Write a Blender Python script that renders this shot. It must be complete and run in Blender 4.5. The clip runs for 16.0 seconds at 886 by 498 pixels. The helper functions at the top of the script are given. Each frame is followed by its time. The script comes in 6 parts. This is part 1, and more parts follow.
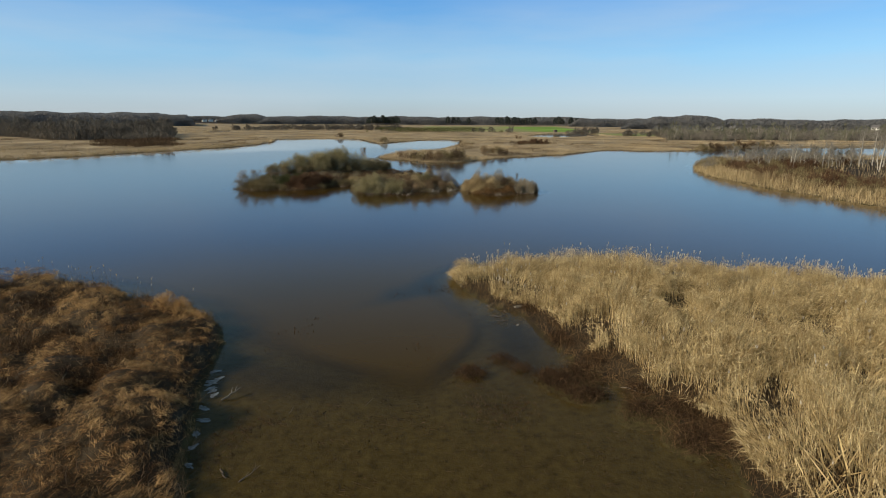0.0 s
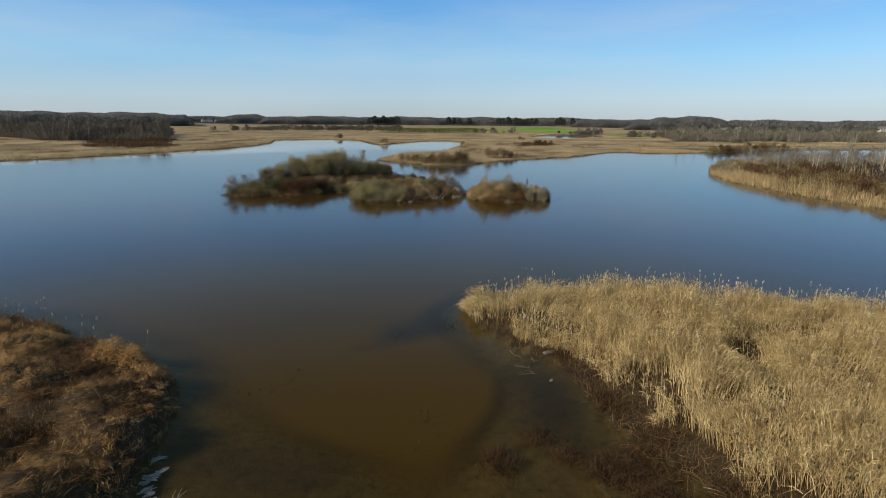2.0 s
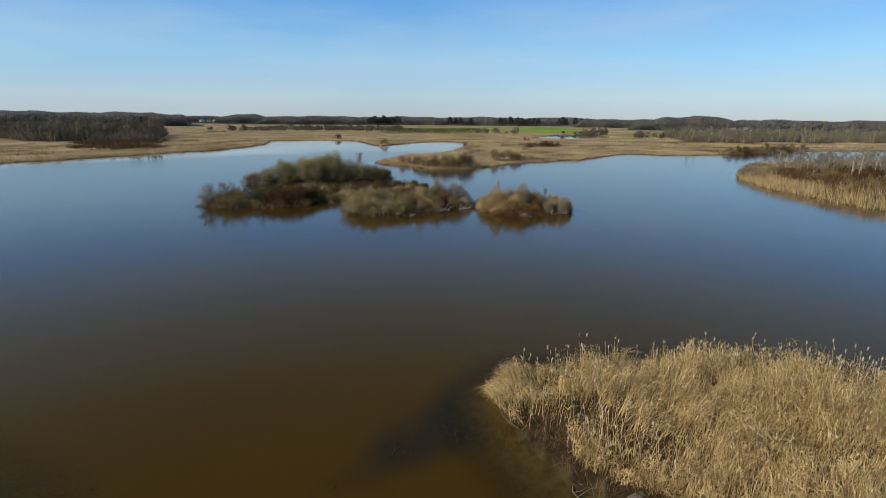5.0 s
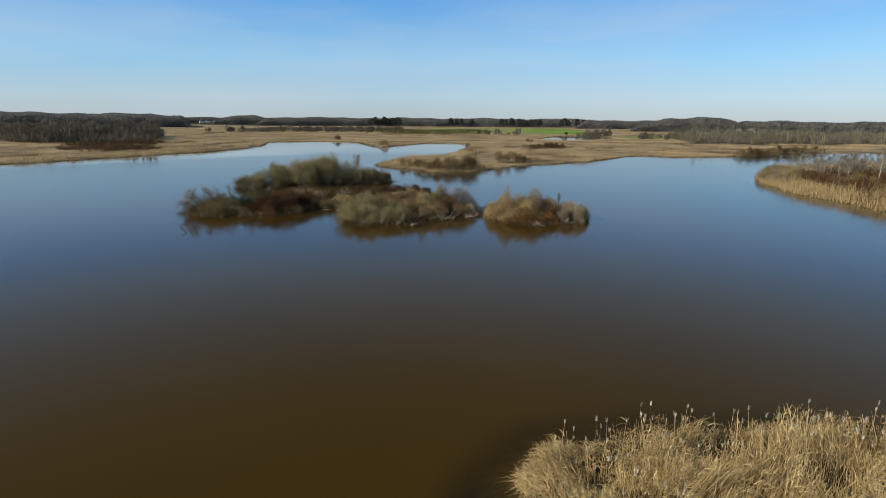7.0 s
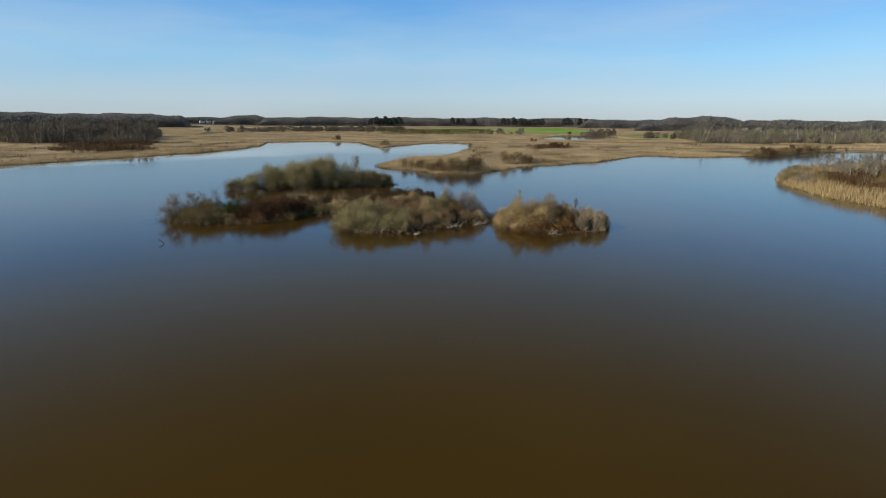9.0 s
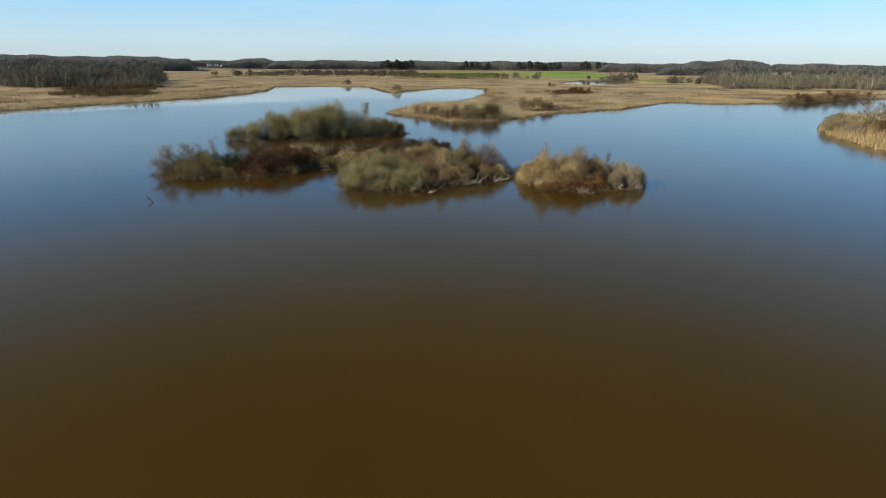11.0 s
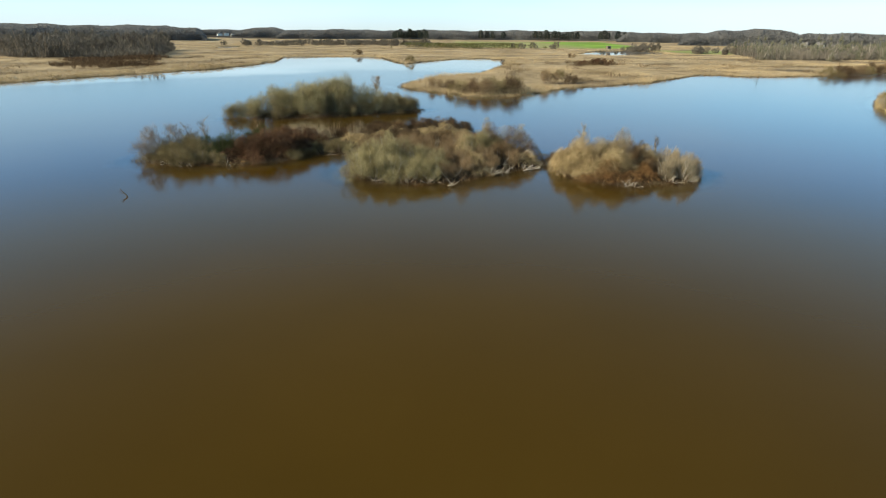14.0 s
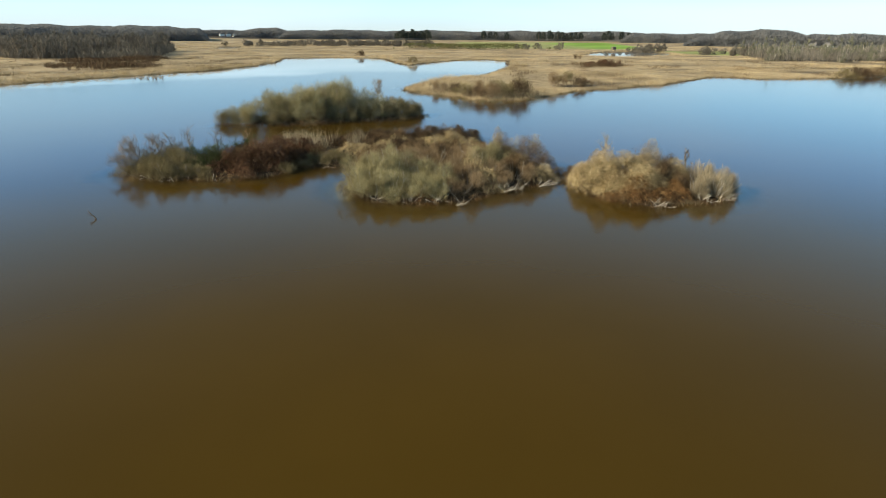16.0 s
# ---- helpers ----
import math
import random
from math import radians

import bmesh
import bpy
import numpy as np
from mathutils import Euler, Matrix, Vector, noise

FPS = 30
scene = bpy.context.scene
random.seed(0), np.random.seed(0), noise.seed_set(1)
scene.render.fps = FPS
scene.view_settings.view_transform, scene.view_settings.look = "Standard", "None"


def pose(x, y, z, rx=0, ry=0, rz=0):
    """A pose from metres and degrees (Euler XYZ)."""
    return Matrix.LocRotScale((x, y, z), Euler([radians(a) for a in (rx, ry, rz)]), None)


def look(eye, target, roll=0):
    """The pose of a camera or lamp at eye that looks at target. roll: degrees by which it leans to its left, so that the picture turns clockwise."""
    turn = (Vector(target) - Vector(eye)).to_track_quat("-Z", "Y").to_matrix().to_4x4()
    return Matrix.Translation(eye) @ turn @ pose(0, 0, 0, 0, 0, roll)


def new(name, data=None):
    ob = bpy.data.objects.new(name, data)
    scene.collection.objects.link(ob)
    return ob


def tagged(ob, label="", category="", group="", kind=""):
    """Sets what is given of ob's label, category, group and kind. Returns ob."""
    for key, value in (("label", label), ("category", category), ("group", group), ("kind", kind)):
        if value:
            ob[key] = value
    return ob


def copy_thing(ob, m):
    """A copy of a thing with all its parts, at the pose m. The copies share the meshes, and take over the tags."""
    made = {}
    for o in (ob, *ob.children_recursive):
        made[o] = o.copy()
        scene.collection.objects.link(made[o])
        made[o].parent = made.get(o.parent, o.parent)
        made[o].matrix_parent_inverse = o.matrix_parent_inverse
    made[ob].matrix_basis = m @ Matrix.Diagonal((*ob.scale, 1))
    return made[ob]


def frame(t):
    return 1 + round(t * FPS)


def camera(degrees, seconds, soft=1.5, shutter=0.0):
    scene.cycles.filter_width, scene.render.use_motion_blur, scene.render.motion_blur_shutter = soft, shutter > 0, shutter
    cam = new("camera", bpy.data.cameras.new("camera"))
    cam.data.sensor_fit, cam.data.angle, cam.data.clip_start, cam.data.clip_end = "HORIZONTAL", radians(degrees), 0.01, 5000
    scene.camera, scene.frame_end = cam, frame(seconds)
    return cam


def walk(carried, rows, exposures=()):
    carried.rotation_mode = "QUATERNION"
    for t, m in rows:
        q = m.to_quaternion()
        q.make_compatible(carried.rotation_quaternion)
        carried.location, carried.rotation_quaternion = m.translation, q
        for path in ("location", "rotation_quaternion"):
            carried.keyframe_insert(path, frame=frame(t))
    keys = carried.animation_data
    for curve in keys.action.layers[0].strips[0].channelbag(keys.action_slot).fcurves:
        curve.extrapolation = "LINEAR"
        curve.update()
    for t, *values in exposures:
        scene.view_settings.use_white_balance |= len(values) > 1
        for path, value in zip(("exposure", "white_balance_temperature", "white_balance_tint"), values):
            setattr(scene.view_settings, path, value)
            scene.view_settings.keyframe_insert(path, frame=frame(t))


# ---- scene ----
cam = camera(77.2, 16.0, soft=0.75)
PATH = [
    (0, (0.632, -2.722, 11.841), (0.735, -0.778, 11.385), 0.3),
    (0.5, (0.499, -1.163, 11.849), (0.601, 0.782, 11.393), 0.4),
    (1, (0.414, 0.499, 11.88), (0.517, 2.444, 11.425), 0.3),
    (1.5, (0.345, 2.292, 11.933), (0.448, 4.236, 11.477), 0.3),
    (2, (0.314, 4.135, 11.964), (0.416, 6.08, 11.509), 0.4),
    (2.5, (0.271, 6.014, 11.999), (0.374, 7.959, 11.544), 0.3),
    (3, (0.223, 7.893, 12.036), (0.326, 9.837, 11.581), 0.3),
    (3.5, (0.225, 9.771, 12.043), (0.327, 11.715, 11.588), 0.4),
    (4, (0.244, 11.756, 12.039), (0.344, 13.701, 11.583), 0.4),
    (4.5, (0.2, 13.687, 12.039), (0.3, 15.632, 11.583), 0.4),
    (7, (0.019, 22.24, 11.778), (0.117, 24.186, 11.327), 0.4),
    (7.5, (-0.031, 23.859, 11.714), (0.065, 25.805, 11.263), 0.4),
    (8, (-0.118, 25.444, 11.659), (-0.022, 27.39, 11.209), 0.4),
    (8.5, (-0.171, 26.987, 11.638), (-0.076, 28.934, 11.188), 0.4),
    (9, (-0.201, 28.476, 11.623), (-0.108, 30.422, 11.171), 0.3),
    (11.5, (-0.611, 35.355, 11.448), (-0.57, 37.233, 10.763), 0.4),
    (12, (-0.719, 36.633, 11.435), (-0.683, 38.499, 10.716), 0.4),
    (12.5, (-0.851, 37.879, 11.418), (-0.818, 39.742, 10.693), 0.4),
    (13, (-0.938, 39.169, 11.423), (-0.911, 41.033, 10.698), 0.4),
    (13.5, (-1.056, 40.424, 11.405), (-1.044, 42.289, 10.681), 0.4),
    (14, (-1.137, 41.648, 11.414), (-1.129, 43.512, 10.689), 0.4),
    (14.5, (-1.199, 42.913, 11.43), (-1.194, 44.777, 10.706), 0.4),
    (15, (-1.323, 44.142, 11.459), (-1.322, 46.007, 10.736), 0.3),
    (15.5, (-1.403, 45.42, 11.481), (-1.401, 47.285, 10.758), 0.4),
    (16, (-1.539, 46.712, 11.505), (-1.539, 48.577, 10.781), 0.4),
]
walk(cam, [(t, look(eye, target, roll)) for t, eye, target, roll in PATH],
     exposures=[(0.0, -0.12, 6550, 9), (9.2, -0.12, 6550, 9), (11.3, 0.29, 6600, 6), (12.3, 0.65, 6620, 4), (16.0, 0.65, 6620, 4)])

# ---- world, sun ----
SUN_DIR = Vector((-0.93, -0.36, 0.50)).normalized()   # towards the sun
world = bpy.data.worlds.new("sky")
scene.world = world
world.use_nodes = True
wn, wl = world.node_tree.nodes, world.node_tree.links
wn.clear()
sky = wn.new("ShaderNodeTexSky")
sky.sky_type = "NISHITA"
sky.sun_disc = False
sky.sun_elevation = math.asin(SUN_DIR.z)
sky.sun_rotation = math.atan2(SUN_DIR.x, SUN_DIR.y)
sky.air_density, sky.dust_density, sky.ozone_density = 1.0, 0.4, 2.0
back = wn.new("ShaderNodeBackground")
back.inputs["Strength"].default_value = 0.12
wout = wn.new("ShaderNodeOutputWorld")
# thin high cirrus: soft, faint noise stretched along the horizon
wco = wn.new("ShaderNodeTexCoord")
wmap = wn.new("ShaderNodeMapping")
wmap.inputs["Scale"].default_value = (1.2, 1.2, 7.0)
wmap.inputs["Rotation"].default_value = (0.10, 0.05, 0.0)
wnoi = wn.new("ShaderNodeTexNoise")
wnoi.inputs["Scale"].default_value = 2.2
wnoi.inputs["Detail"].default_value = 6
wramp = wn.new("ShaderNodeMapRange")
wramp.inputs[1].default_value, wramp.inputs[2].default_value = 0.38, 0.85
wramp.inputs[3].default_value, wramp.inputs[4].default_value = 0.0, 0.45
wmix = wn.new("ShaderNodeMixRGB")
wmix.inputs[2].default_value = (5.2, 5.9, 6.6, 1)
# winter haze: the sky pales towards the horizon and deepens quickly above it
wsep = wn.new("ShaderNodeSeparateXYZ")
wl.new(wco.outputs["Generated"], wsep.inputs[0])
whaze = wn.new("ShaderNodeValToRGB")
HAZE = [(0.0, (0.43, 0.515, 0.565)), (0.035, (0.44, 0.605, 0.735)), (0.10, (0.28, 0.58, 0.88)), (0.19, (0.12, 0.39, 0.83)), (0.28, (0.155, 0.318, 0.485)), (0.45, (0.118, 0.180, 0.205)), (1.0, (0.022, 0.046, 0.10))]
while len(whaze.color_ramp.elements) < len(HAZE):
    whaze.color_ramp.elements.new(0.5)
for e, (p, c) in zip(whaze.color_ramp.elements, HAZE):
    e.position, e.color = p, (*c, 1)
wl.new(wsep.outputs["Z"], whaze.inputs[0])
wgain = wn.new("ShaderNodeVectorMath")
wgain.operation = "SCALE"
wgain.inputs["Scale"].default_value = 1 / back.inputs["Strength"].default_value
wl.new(whaze.outputs[0], wgain.inputs[0])
wair = wn.new("ShaderNodeMixRGB")
wair.inputs[0].default_value = 0.88
wl.new(sky.outputs[0], wair.inputs[1])
wl.new(wgain.outputs[0], wair.inputs[2])
wl.new(wco.outputs["Generated"], wmap.inputs["Vector"])
wl.new(wmap.outputs[0], wnoi.inputs["Vector"])
wl.new(wnoi.outputs["Fac"], wramp.inputs[0])
# the cirrus lies low in the north and thins out overhead
wthin = wn.new("ShaderNodeMapRange")
wthin.inputs[1].default_value, wthin.inputs[2].default_value = 0.16, 0.30
wthin.inputs[3].default_value, wthin.inputs[4].default_value = 1.0, 0.0
wl.new(wsep.outputs["Z"], wthin.inputs[0])
wveil = wn.new("ShaderNodeMath")
wveil.operation = "MULTIPLY"
wl.new(wramp.outputs[0], wveil.inputs[0])
wl.new(wthin.outputs[0], wveil.inputs[1])
wl.new(wveil.outputs[0], wmix.inputs[0])
# the air is a little brighter towards the east, away from the low sun
wside = wn.new("ShaderNodeMapRange")
wside.inputs[1].default_value, wside.inputs[2].default_value = 0.0, 1.0
wside.inputs[3].default_value, wside.inputs[4].default_value = 1.06, 1.30
wl.new(wsep.outputs["X"], wside.inputs[0])
weast = wn.new("ShaderNodeVectorMath")
weast.operation = "SCALE"
wl.new(wair.outputs[0], weast.inputs[0])
wl.new(wside.outputs[0], weast.inputs["Scale"])
wl.new(weast.outputs[0], wmix.inputs[1])
wl.new(wmix.outputs[0], back.inputs["Color"])
wl.new(back.outputs[0], wout.inputs[0])

sun = new("sun", bpy.data.lights.new("sun", "SUN"))
sun.data.energy, sun.data.angle, sun.data.color = 5.0, radians(0.5), (1.0, 0.87, 0.66)
sun.matrix_world = look(SUN_DIR * 100, (0, 0, 0))


# ---- materials ----
def material(name):
    m = bpy.data.materials.new(name)
    m.use_nodes = True
    nt = m.node_tree
    return m, nt, nt.nodes["Principled BSDF"]


def ramp(nt, stops):
    r = nt.nodes.new("ShaderNodeValToRGB")
    while len(r.color_ramp.elements) < len(stops):
        r.color_ramp.elements.new(0.5)
    for e, (p, c) in zip(r.color_ramp.elements, stops):
        e.position, e.color = p, (*c, 1)
    return r


def noise_node(nt, scale, detail=4.0, rough=0.55, coord="Object"):
    co = nt.nodes.new("ShaderNodeTexCoord")
    n = nt.nodes.new("ShaderNodeTexNoise")
    n.inputs["Scale"].default_value, n.inputs["Detail"].default_value, n.inputs["Roughness"].default_value = scale, detail, rough
    nt.links.new(co.outputs[coord], n.inputs["Vector"])
    return n


def mixed(nt, kind, fac, a, b):
    n = nt.nodes.new("ShaderNodeMixRGB")
    n.blend_type = kind
    for sock, v in zip(n.inputs, (fac, a, b)):
        if hasattr(v, "links"):
            nt.links.new(v, sock)
        else:
            sock.default_value = v if isinstance(v, float) else (*v, 1)
    return n.outputs[0]


def plant_material(name, colors, patch=0.25, patch_colors=None, translucent=0.12, rough=0.75, patch_mix=0.40, skew=1.0):
    """Stalks, blades and twigs: each strand its own shade, with broad patches of tone over the stand."""
    m, nt, b = material(name)
    g = nt.nodes.new("ShaderNodeNewGeometry")
    k = len(colors) - 1
    r = ramp(nt, [((i / max(k, 1)) ** skew, c) for i, c in enumerate(colors)])
    nt.links.new(g.outputs["Random Per Island"], r.inputs[0])
    n = nt.nodes.new("ShaderNodeTexNoise")
    n.inputs["Scale"].default_value, n.inputs["Detail"].default_value = patch, 5.0
    nt.links.new(g.outputs["Position"], n.inputs["Vector"])
    pr = ramp(nt, [(0.32, (patch_colors or colors)[0]), (0.68, (patch_colors or colors)[-1])])
    nt.links.new(n.outputs["Fac"], pr.inputs[0])
    col = mixed(nt, "MIX", patch_mix, r.outputs[0], pr.outputs[0])
    nt.links.new(col, b.inputs["Base Color"])
    b.inputs["Roughness"].default_value = rough
    b.inputs["Specular IOR Level"].default_value = 0.06
    if translucent:
        t = nt.nodes.new("ShaderNodeBsdfTranslucent")
        nt.links.new(col, t.inputs["Color"])
        mx = nt.nodes.new("ShaderNodeMixShader")
        mx.inputs[0].default_value = translucent
        nt.links.new(b.outputs[0], mx.inputs[1])
        nt.links.new(t.outputs[0], mx.inputs[2])
        nt.links.new(mx.outputs[0], nt.nodes["Material Output"].inputs["Surface"])
    return m


def bark_material(name, dark, light, scale=6.0):
    m, nt, b = material(name)
    n = noise_node(nt, scale, 6.0, 0.65)
    r = ramp(nt, [(0.3, dark), (0.7, light)])
    nt.links.new(n.outputs["Fac"], r.inputs[0])
    o = nt.nodes.new("ShaderNodeObjectInfo")
    v = nt.nodes.new("ShaderNodeMapRange")
    v.inputs[3].default_value, v.inputs[4].default_value = 0.7, 1.25
    nt.links.new(o.outputs["Random"], v.inputs[0])
    nt.links.new(mixed(nt, "MULTIPLY", 1.0, r.outputs[0], v.outputs[0]), b.inputs["Base Color"])
    b.inputs["Roughness"].default_value = 0.9
    bp = nt.nodes.new("ShaderNodeBump")
    bp.inputs["Strength"].default_value, bp.inputs["Distance"].default_value = 0.6, 0.03
    nt.links.new(n.outputs["Fac"], bp.inputs["Height"])
    nt.links.new(bp.outputs[0], b.inputs["Normal"])
    return m


def plain_material(name, color, rough=0.7, scale=3.0, spread=0.25):
    m, nt, b = material(name)
    n = noise_node(nt, scale)
    r = ramp(nt, [(0.3, tuple(c * (1 - spread) for c in color)), (0.7, tuple(min(1, c * (1 + spread)) for c in color))])
    nt.links.new(n.outputs["Fac"], r.inputs[0])
    nt.links.new(r.outputs[0], b.inputs["Base Color"])
    b.inputs["Roughness"].default_value = rough
    return m


REED = plant_material("dry_reed", [(0.085, 0.046, 0.017), (0.38, 0.262, 0.108), (0.67, 0.51, 0.255), (0.95, 0.81, 0.52)], 1.3, [(0.15, 0.090, 0.036), (0.83, 0.67, 0.375)], translucent=0.08, patch_mix=0.5)
REED_LOW = plant_material("brown_reed_litter", [(0.10, 0.060, 0.028), (0.17, 0.10, 0.045), (0.26, 0.17, 0.08)], 0.5)
PLUME = plant_material("reed_plume", [(0.34, 0.29, 0.22), (0.52, 0.47, 0.39), (0.70, 0.66, 0.58)], 1.0)
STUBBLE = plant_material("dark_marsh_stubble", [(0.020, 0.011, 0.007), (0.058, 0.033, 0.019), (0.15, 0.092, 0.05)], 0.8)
STRAW = plant_material("straw_tussock", [(0.09, 0.043, 0.016), (0.37, 0.205, 0.078), (0.74, 0.465, 0.195), (0.94, 0.68, 0.34)], 1.4, [(0.12, 0.063, 0.024), (0.72, 0.465, 0.215)], translucent=0.04, skew=0.7, patch_mix=0.4)
PALESTRAW = plant_material("pale_island_straw", [(0.12, 0.082, 0.041), (0.34, 0.252, 0.132), (0.56, 0.44, 0.25), (0.76, 0.63, 0.39)], 1.0, [(0.13, 0.090, 0.046), (0.58, 0.455, 0.26)], patch_mix=0.5)
RUSTGRASS = plant_material("rust_tussock", [(0.03, 0.013, 0.006), (0.13, 0.058, 0.021), (0.29, 0.145, 0.052), (0.54, 0.33, 0.14)], 1.4, [(0.03, 0.014, 0.006), (0.40, 0.22, 0.085)], translucent=0.04, skew=0.62, patch_mix=0.5)
TANGLE = plant_material("tangled_dead_grass", [(0.018, 0.009, 0.004), (0.105, 0.053, 0.021), (0.28, 0.158, 0.066), (0.60, 0.39, 0.185)], 1.4,
                        [(0.016, 0.008, 0.004), (0.31, 0.172, 0.073)], translucent=0.04, skew=0.62, patch_mix=0.45)
BRUSH = plant_material("grey_brown_brush", [(0.048, 0.030, 0.017), (0.165, 0.110, 0.064), (0.40, 0.295, 0.18)], 0.5, translucent=0.05, skew=0.75)
OLIVEBROWN = plant_material("olive_brown_twigs", [(0.075, 0.058, 0.029), (0.20, 0.158, 0.080), (0.40, 0.33, 0.18)], 0.9, [(0.05, 0.038, 0.019), (0.33, 0.27, 0.145)], skew=0.8, patch_mix=0.45)
HUMP = plant_material("buff_matted_grass", [(0.13, 0.060, 0.021), (0.50, 0.285, 0.108), (0.82, 0.54, 0.24)], 1.5)
OLIVE = plant_material("olive_willow_twigs", [(0.105, 0.090, 0.046), (0.265, 0.232, 0.124), (0.52, 0.455, 0.265)], 0.8, [(0.11, 0.094, 0.049), (0.45, 0.395, 0.22)], patch_mix=0.45)
RUST = plant_material("rust_brown_shrub_leaves", [(0.03, 0.018, 0.011), (0.095, 0.052, 0.030), (0.22, 0.128, 0.072)], 1.0, [(0.03, 0.019, 0.012), (0.19, 0.105, 0.058)], patch_mix=0.5)
RUSTMAT = plant_material("rust_matted_bracken", [(0.020, 0.011, 0.007), (0.085, 0.046, 0.028), (0.185, 0.105, 0.062), (0.36, 0.25, 0.155)], 0.9, [(0.012, 0.008, 0.006), (0.19, 0.098, 0.056)], skew=0.75, patch_mix=0.5)
BROWNMAT = plant_material("dark_matted_plants", [(0.022, 0.013, 0.007), (0.085, 0.052, 0.028), (0.18, 0.115, 0.060), (0.40, 0.29, 0.16)], 1.1, [(0.018, 0.011, 0.007), (0.24, 0.155, 0.08)], skew=0.75, patch_mix=0.5)
DARKTWIG = plant_material("dark_brown_twigs", [(0.028, 0.018, 0.011), (0.085, 0.056, 0.034), (0.19, 0.132, 0.08)], 0.9, [(0.026, 0.017, 0.011), (0.17, 0.115, 0.068)], patch_mix=0.45)
ASHTWIG = plant_material("ash_grey_twigs", [(0.085, 0.076, 0.062), (0.185, 0.170, 0.142), (0.34, 0.315, 0.27)], 0.3)
GREYTWIG = plant_material("grey_twigs", [(0.18, 0.145, 0.095), (0.29, 0.24, 0.165), (0.44, 0.37, 0.26)], 0.5)
EVERGREEN = plant_material("dark_green_vines", [(0.04, 0.052, 0.018), (0.065, 0.08, 0.03), (0.10, 0.11, 0.045)], 0.6)
MARSH = plant_material("marsh_grass", [(0.23, 0.172, 0.102), (0.45, 0.352, 0.215), (0.66, 0.535, 0.345)], 0.06, [(0.14, 0.100, 0.058), (0.68, 0.54, 0.34)], patch_mix=0.6)
WOODTWIG = plant_material("winter_wood_twigs", [(0.070, 0.062, 0.053), (0.145, 0.128, 0.108), (0.265, 0.238, 0.200)], 0.03)
MOSSTWIG = plant_material("lichen_green_twigs", [(0.085, 0.086, 0.056), (0.165, 0.165, 0.115), (0.30, 0.295, 0.22)], 0.03)
# pale blue-grey of distant air is mixed into the far wood's twig colours
HAZY_FARWOOD = plant_material("hazy_far_wood", [(0.138, 0.142, 0.152), (0.178, 0.180, 0.186), (0.222, 0.220, 0.220)], 0.12, [(0.118, 0.122, 0.133), (0.208, 0.206, 0.205)], translucent=0.3, patch_mix=0.55)
THICKET = plant_material("brown_shore_brush", [(0.045, 0.030, 0.018), (0.09, 0.060, 0.037), (0.17, 0.12, 0.075)], 0.1)
PINE = plant_material("pine_needles", [(0.045, 0.058, 0.050), (0.07, 0.085, 0.072), (0.10, 0.116, 0.098)], 0.05, translucent=0.35)
HEDGE = plant_material("green_brown_hedge", [(0.07, 0.085, 0.03), (0.12, 0.13, 0.05), (0.19, 0.17, 0.08)], 0.05)
BARK = bark_material("grey_bark", (0.12, 0.095, 0.07), (0.30, 0.25, 0.19))
ASHBARK = bark_material("ash_grey_bark", (0.26, 0.24, 0.20), (0.54, 0.50, 0.43))
PALEBARK = bark_material("bleached_bark", (0.38, 0.34, 0.28), (0.66, 0.61, 0.52))
GREYBARK = bark_material("weathered_grey_bark", (0.22, 0.19, 0.155), (0.52, 0.47, 0.40))
DEADWOOD = bark_material("wet_dead_wood", (0.05, 0.04, 0.03), (0.14, 0.11, 0.08))
WHITE = plain_material("white_siding", (0.75, 0.74, 0.70))
ROOF = plain_material("grey_shingles", (0.16, 0.15, 0.15))
CLOD = plain_material("wet_mud", (0.062, 0.048, 0.022), 0.95, 8.0, 0.5)
CLOD.node_tree.nodes["Principled BSDF"].inputs["Specular IOR Level"].default_value = 0.05
PALESCUM = plain_material("pale_ice_crust", (0.20, 0.20, 0.19), 0.4, 5.0, 0.7)


# ---- shores ----
NEAR_SHORE = [(-90, 44), (-45, 38.5), (-29.3, 37.3), (-25.2, 37.2), (-20.5, 36), (-18.5, 33.9), (-13.4, 31.2), (-10.6, 28.2), (-9.6, 25.7),
              (-9.2, 22.9), (-8.9, 20.5), (-8.3, 18.6), (-7.9, 16.5), (-7.5, 14.7), (-6.6, 13.2), (-6.2, 6), (-5, -8), (2, -14), (9, -8), (11, 5), (11.3, 12.3),
              (11.9, 14), (11.6, 17), (9.9, 19.8), (8.9, 21.5), (7.6, 25.8), (7.3, 29.5), (5.5, 31.1), (4.0, 34.8), (3.3, 38.0), (5.0, 40.0),
              (8.7, 40.4), (14.1, 40.2), (18.5, 38.6), (23.5, 37), (28.5, 36), (33, 33.8), (45, 28), (100, 10)]
RIGHT_SHORE = [(140, 35), (90, 40), (70, 50), (66.0, 66.4), (66.0, 73), (65.2, 80.2), (63.2, 95), (64.2, 115.3), (68.0, 129), (71.6, 136.8),
               (88, 158), (122, 173), (148, 168), (230, 150)]
FAR_SHORE = [(300, 246), (214, 242), (173, 240), (152, 233), (134, 226), (108, 213.4), (87, 209.5), (82.7, 217), (78, 217), (73, 212), (51, 186.6),
             (39, 177.4), (27, 169), (16.8, 156), (11.6, 151), (5.7, 147.5), (0.9, 155), (-6.8, 163), (-11.4, 173), (-10.3, 180), (-2.3, 205),
             (10, 221), (20.4, 254), (26, 300), (26, 312), (20, 322), (8, 319), (-3, 301), (-15, 271), (-18.8, 276), (-31, 328), (-49, 337)]
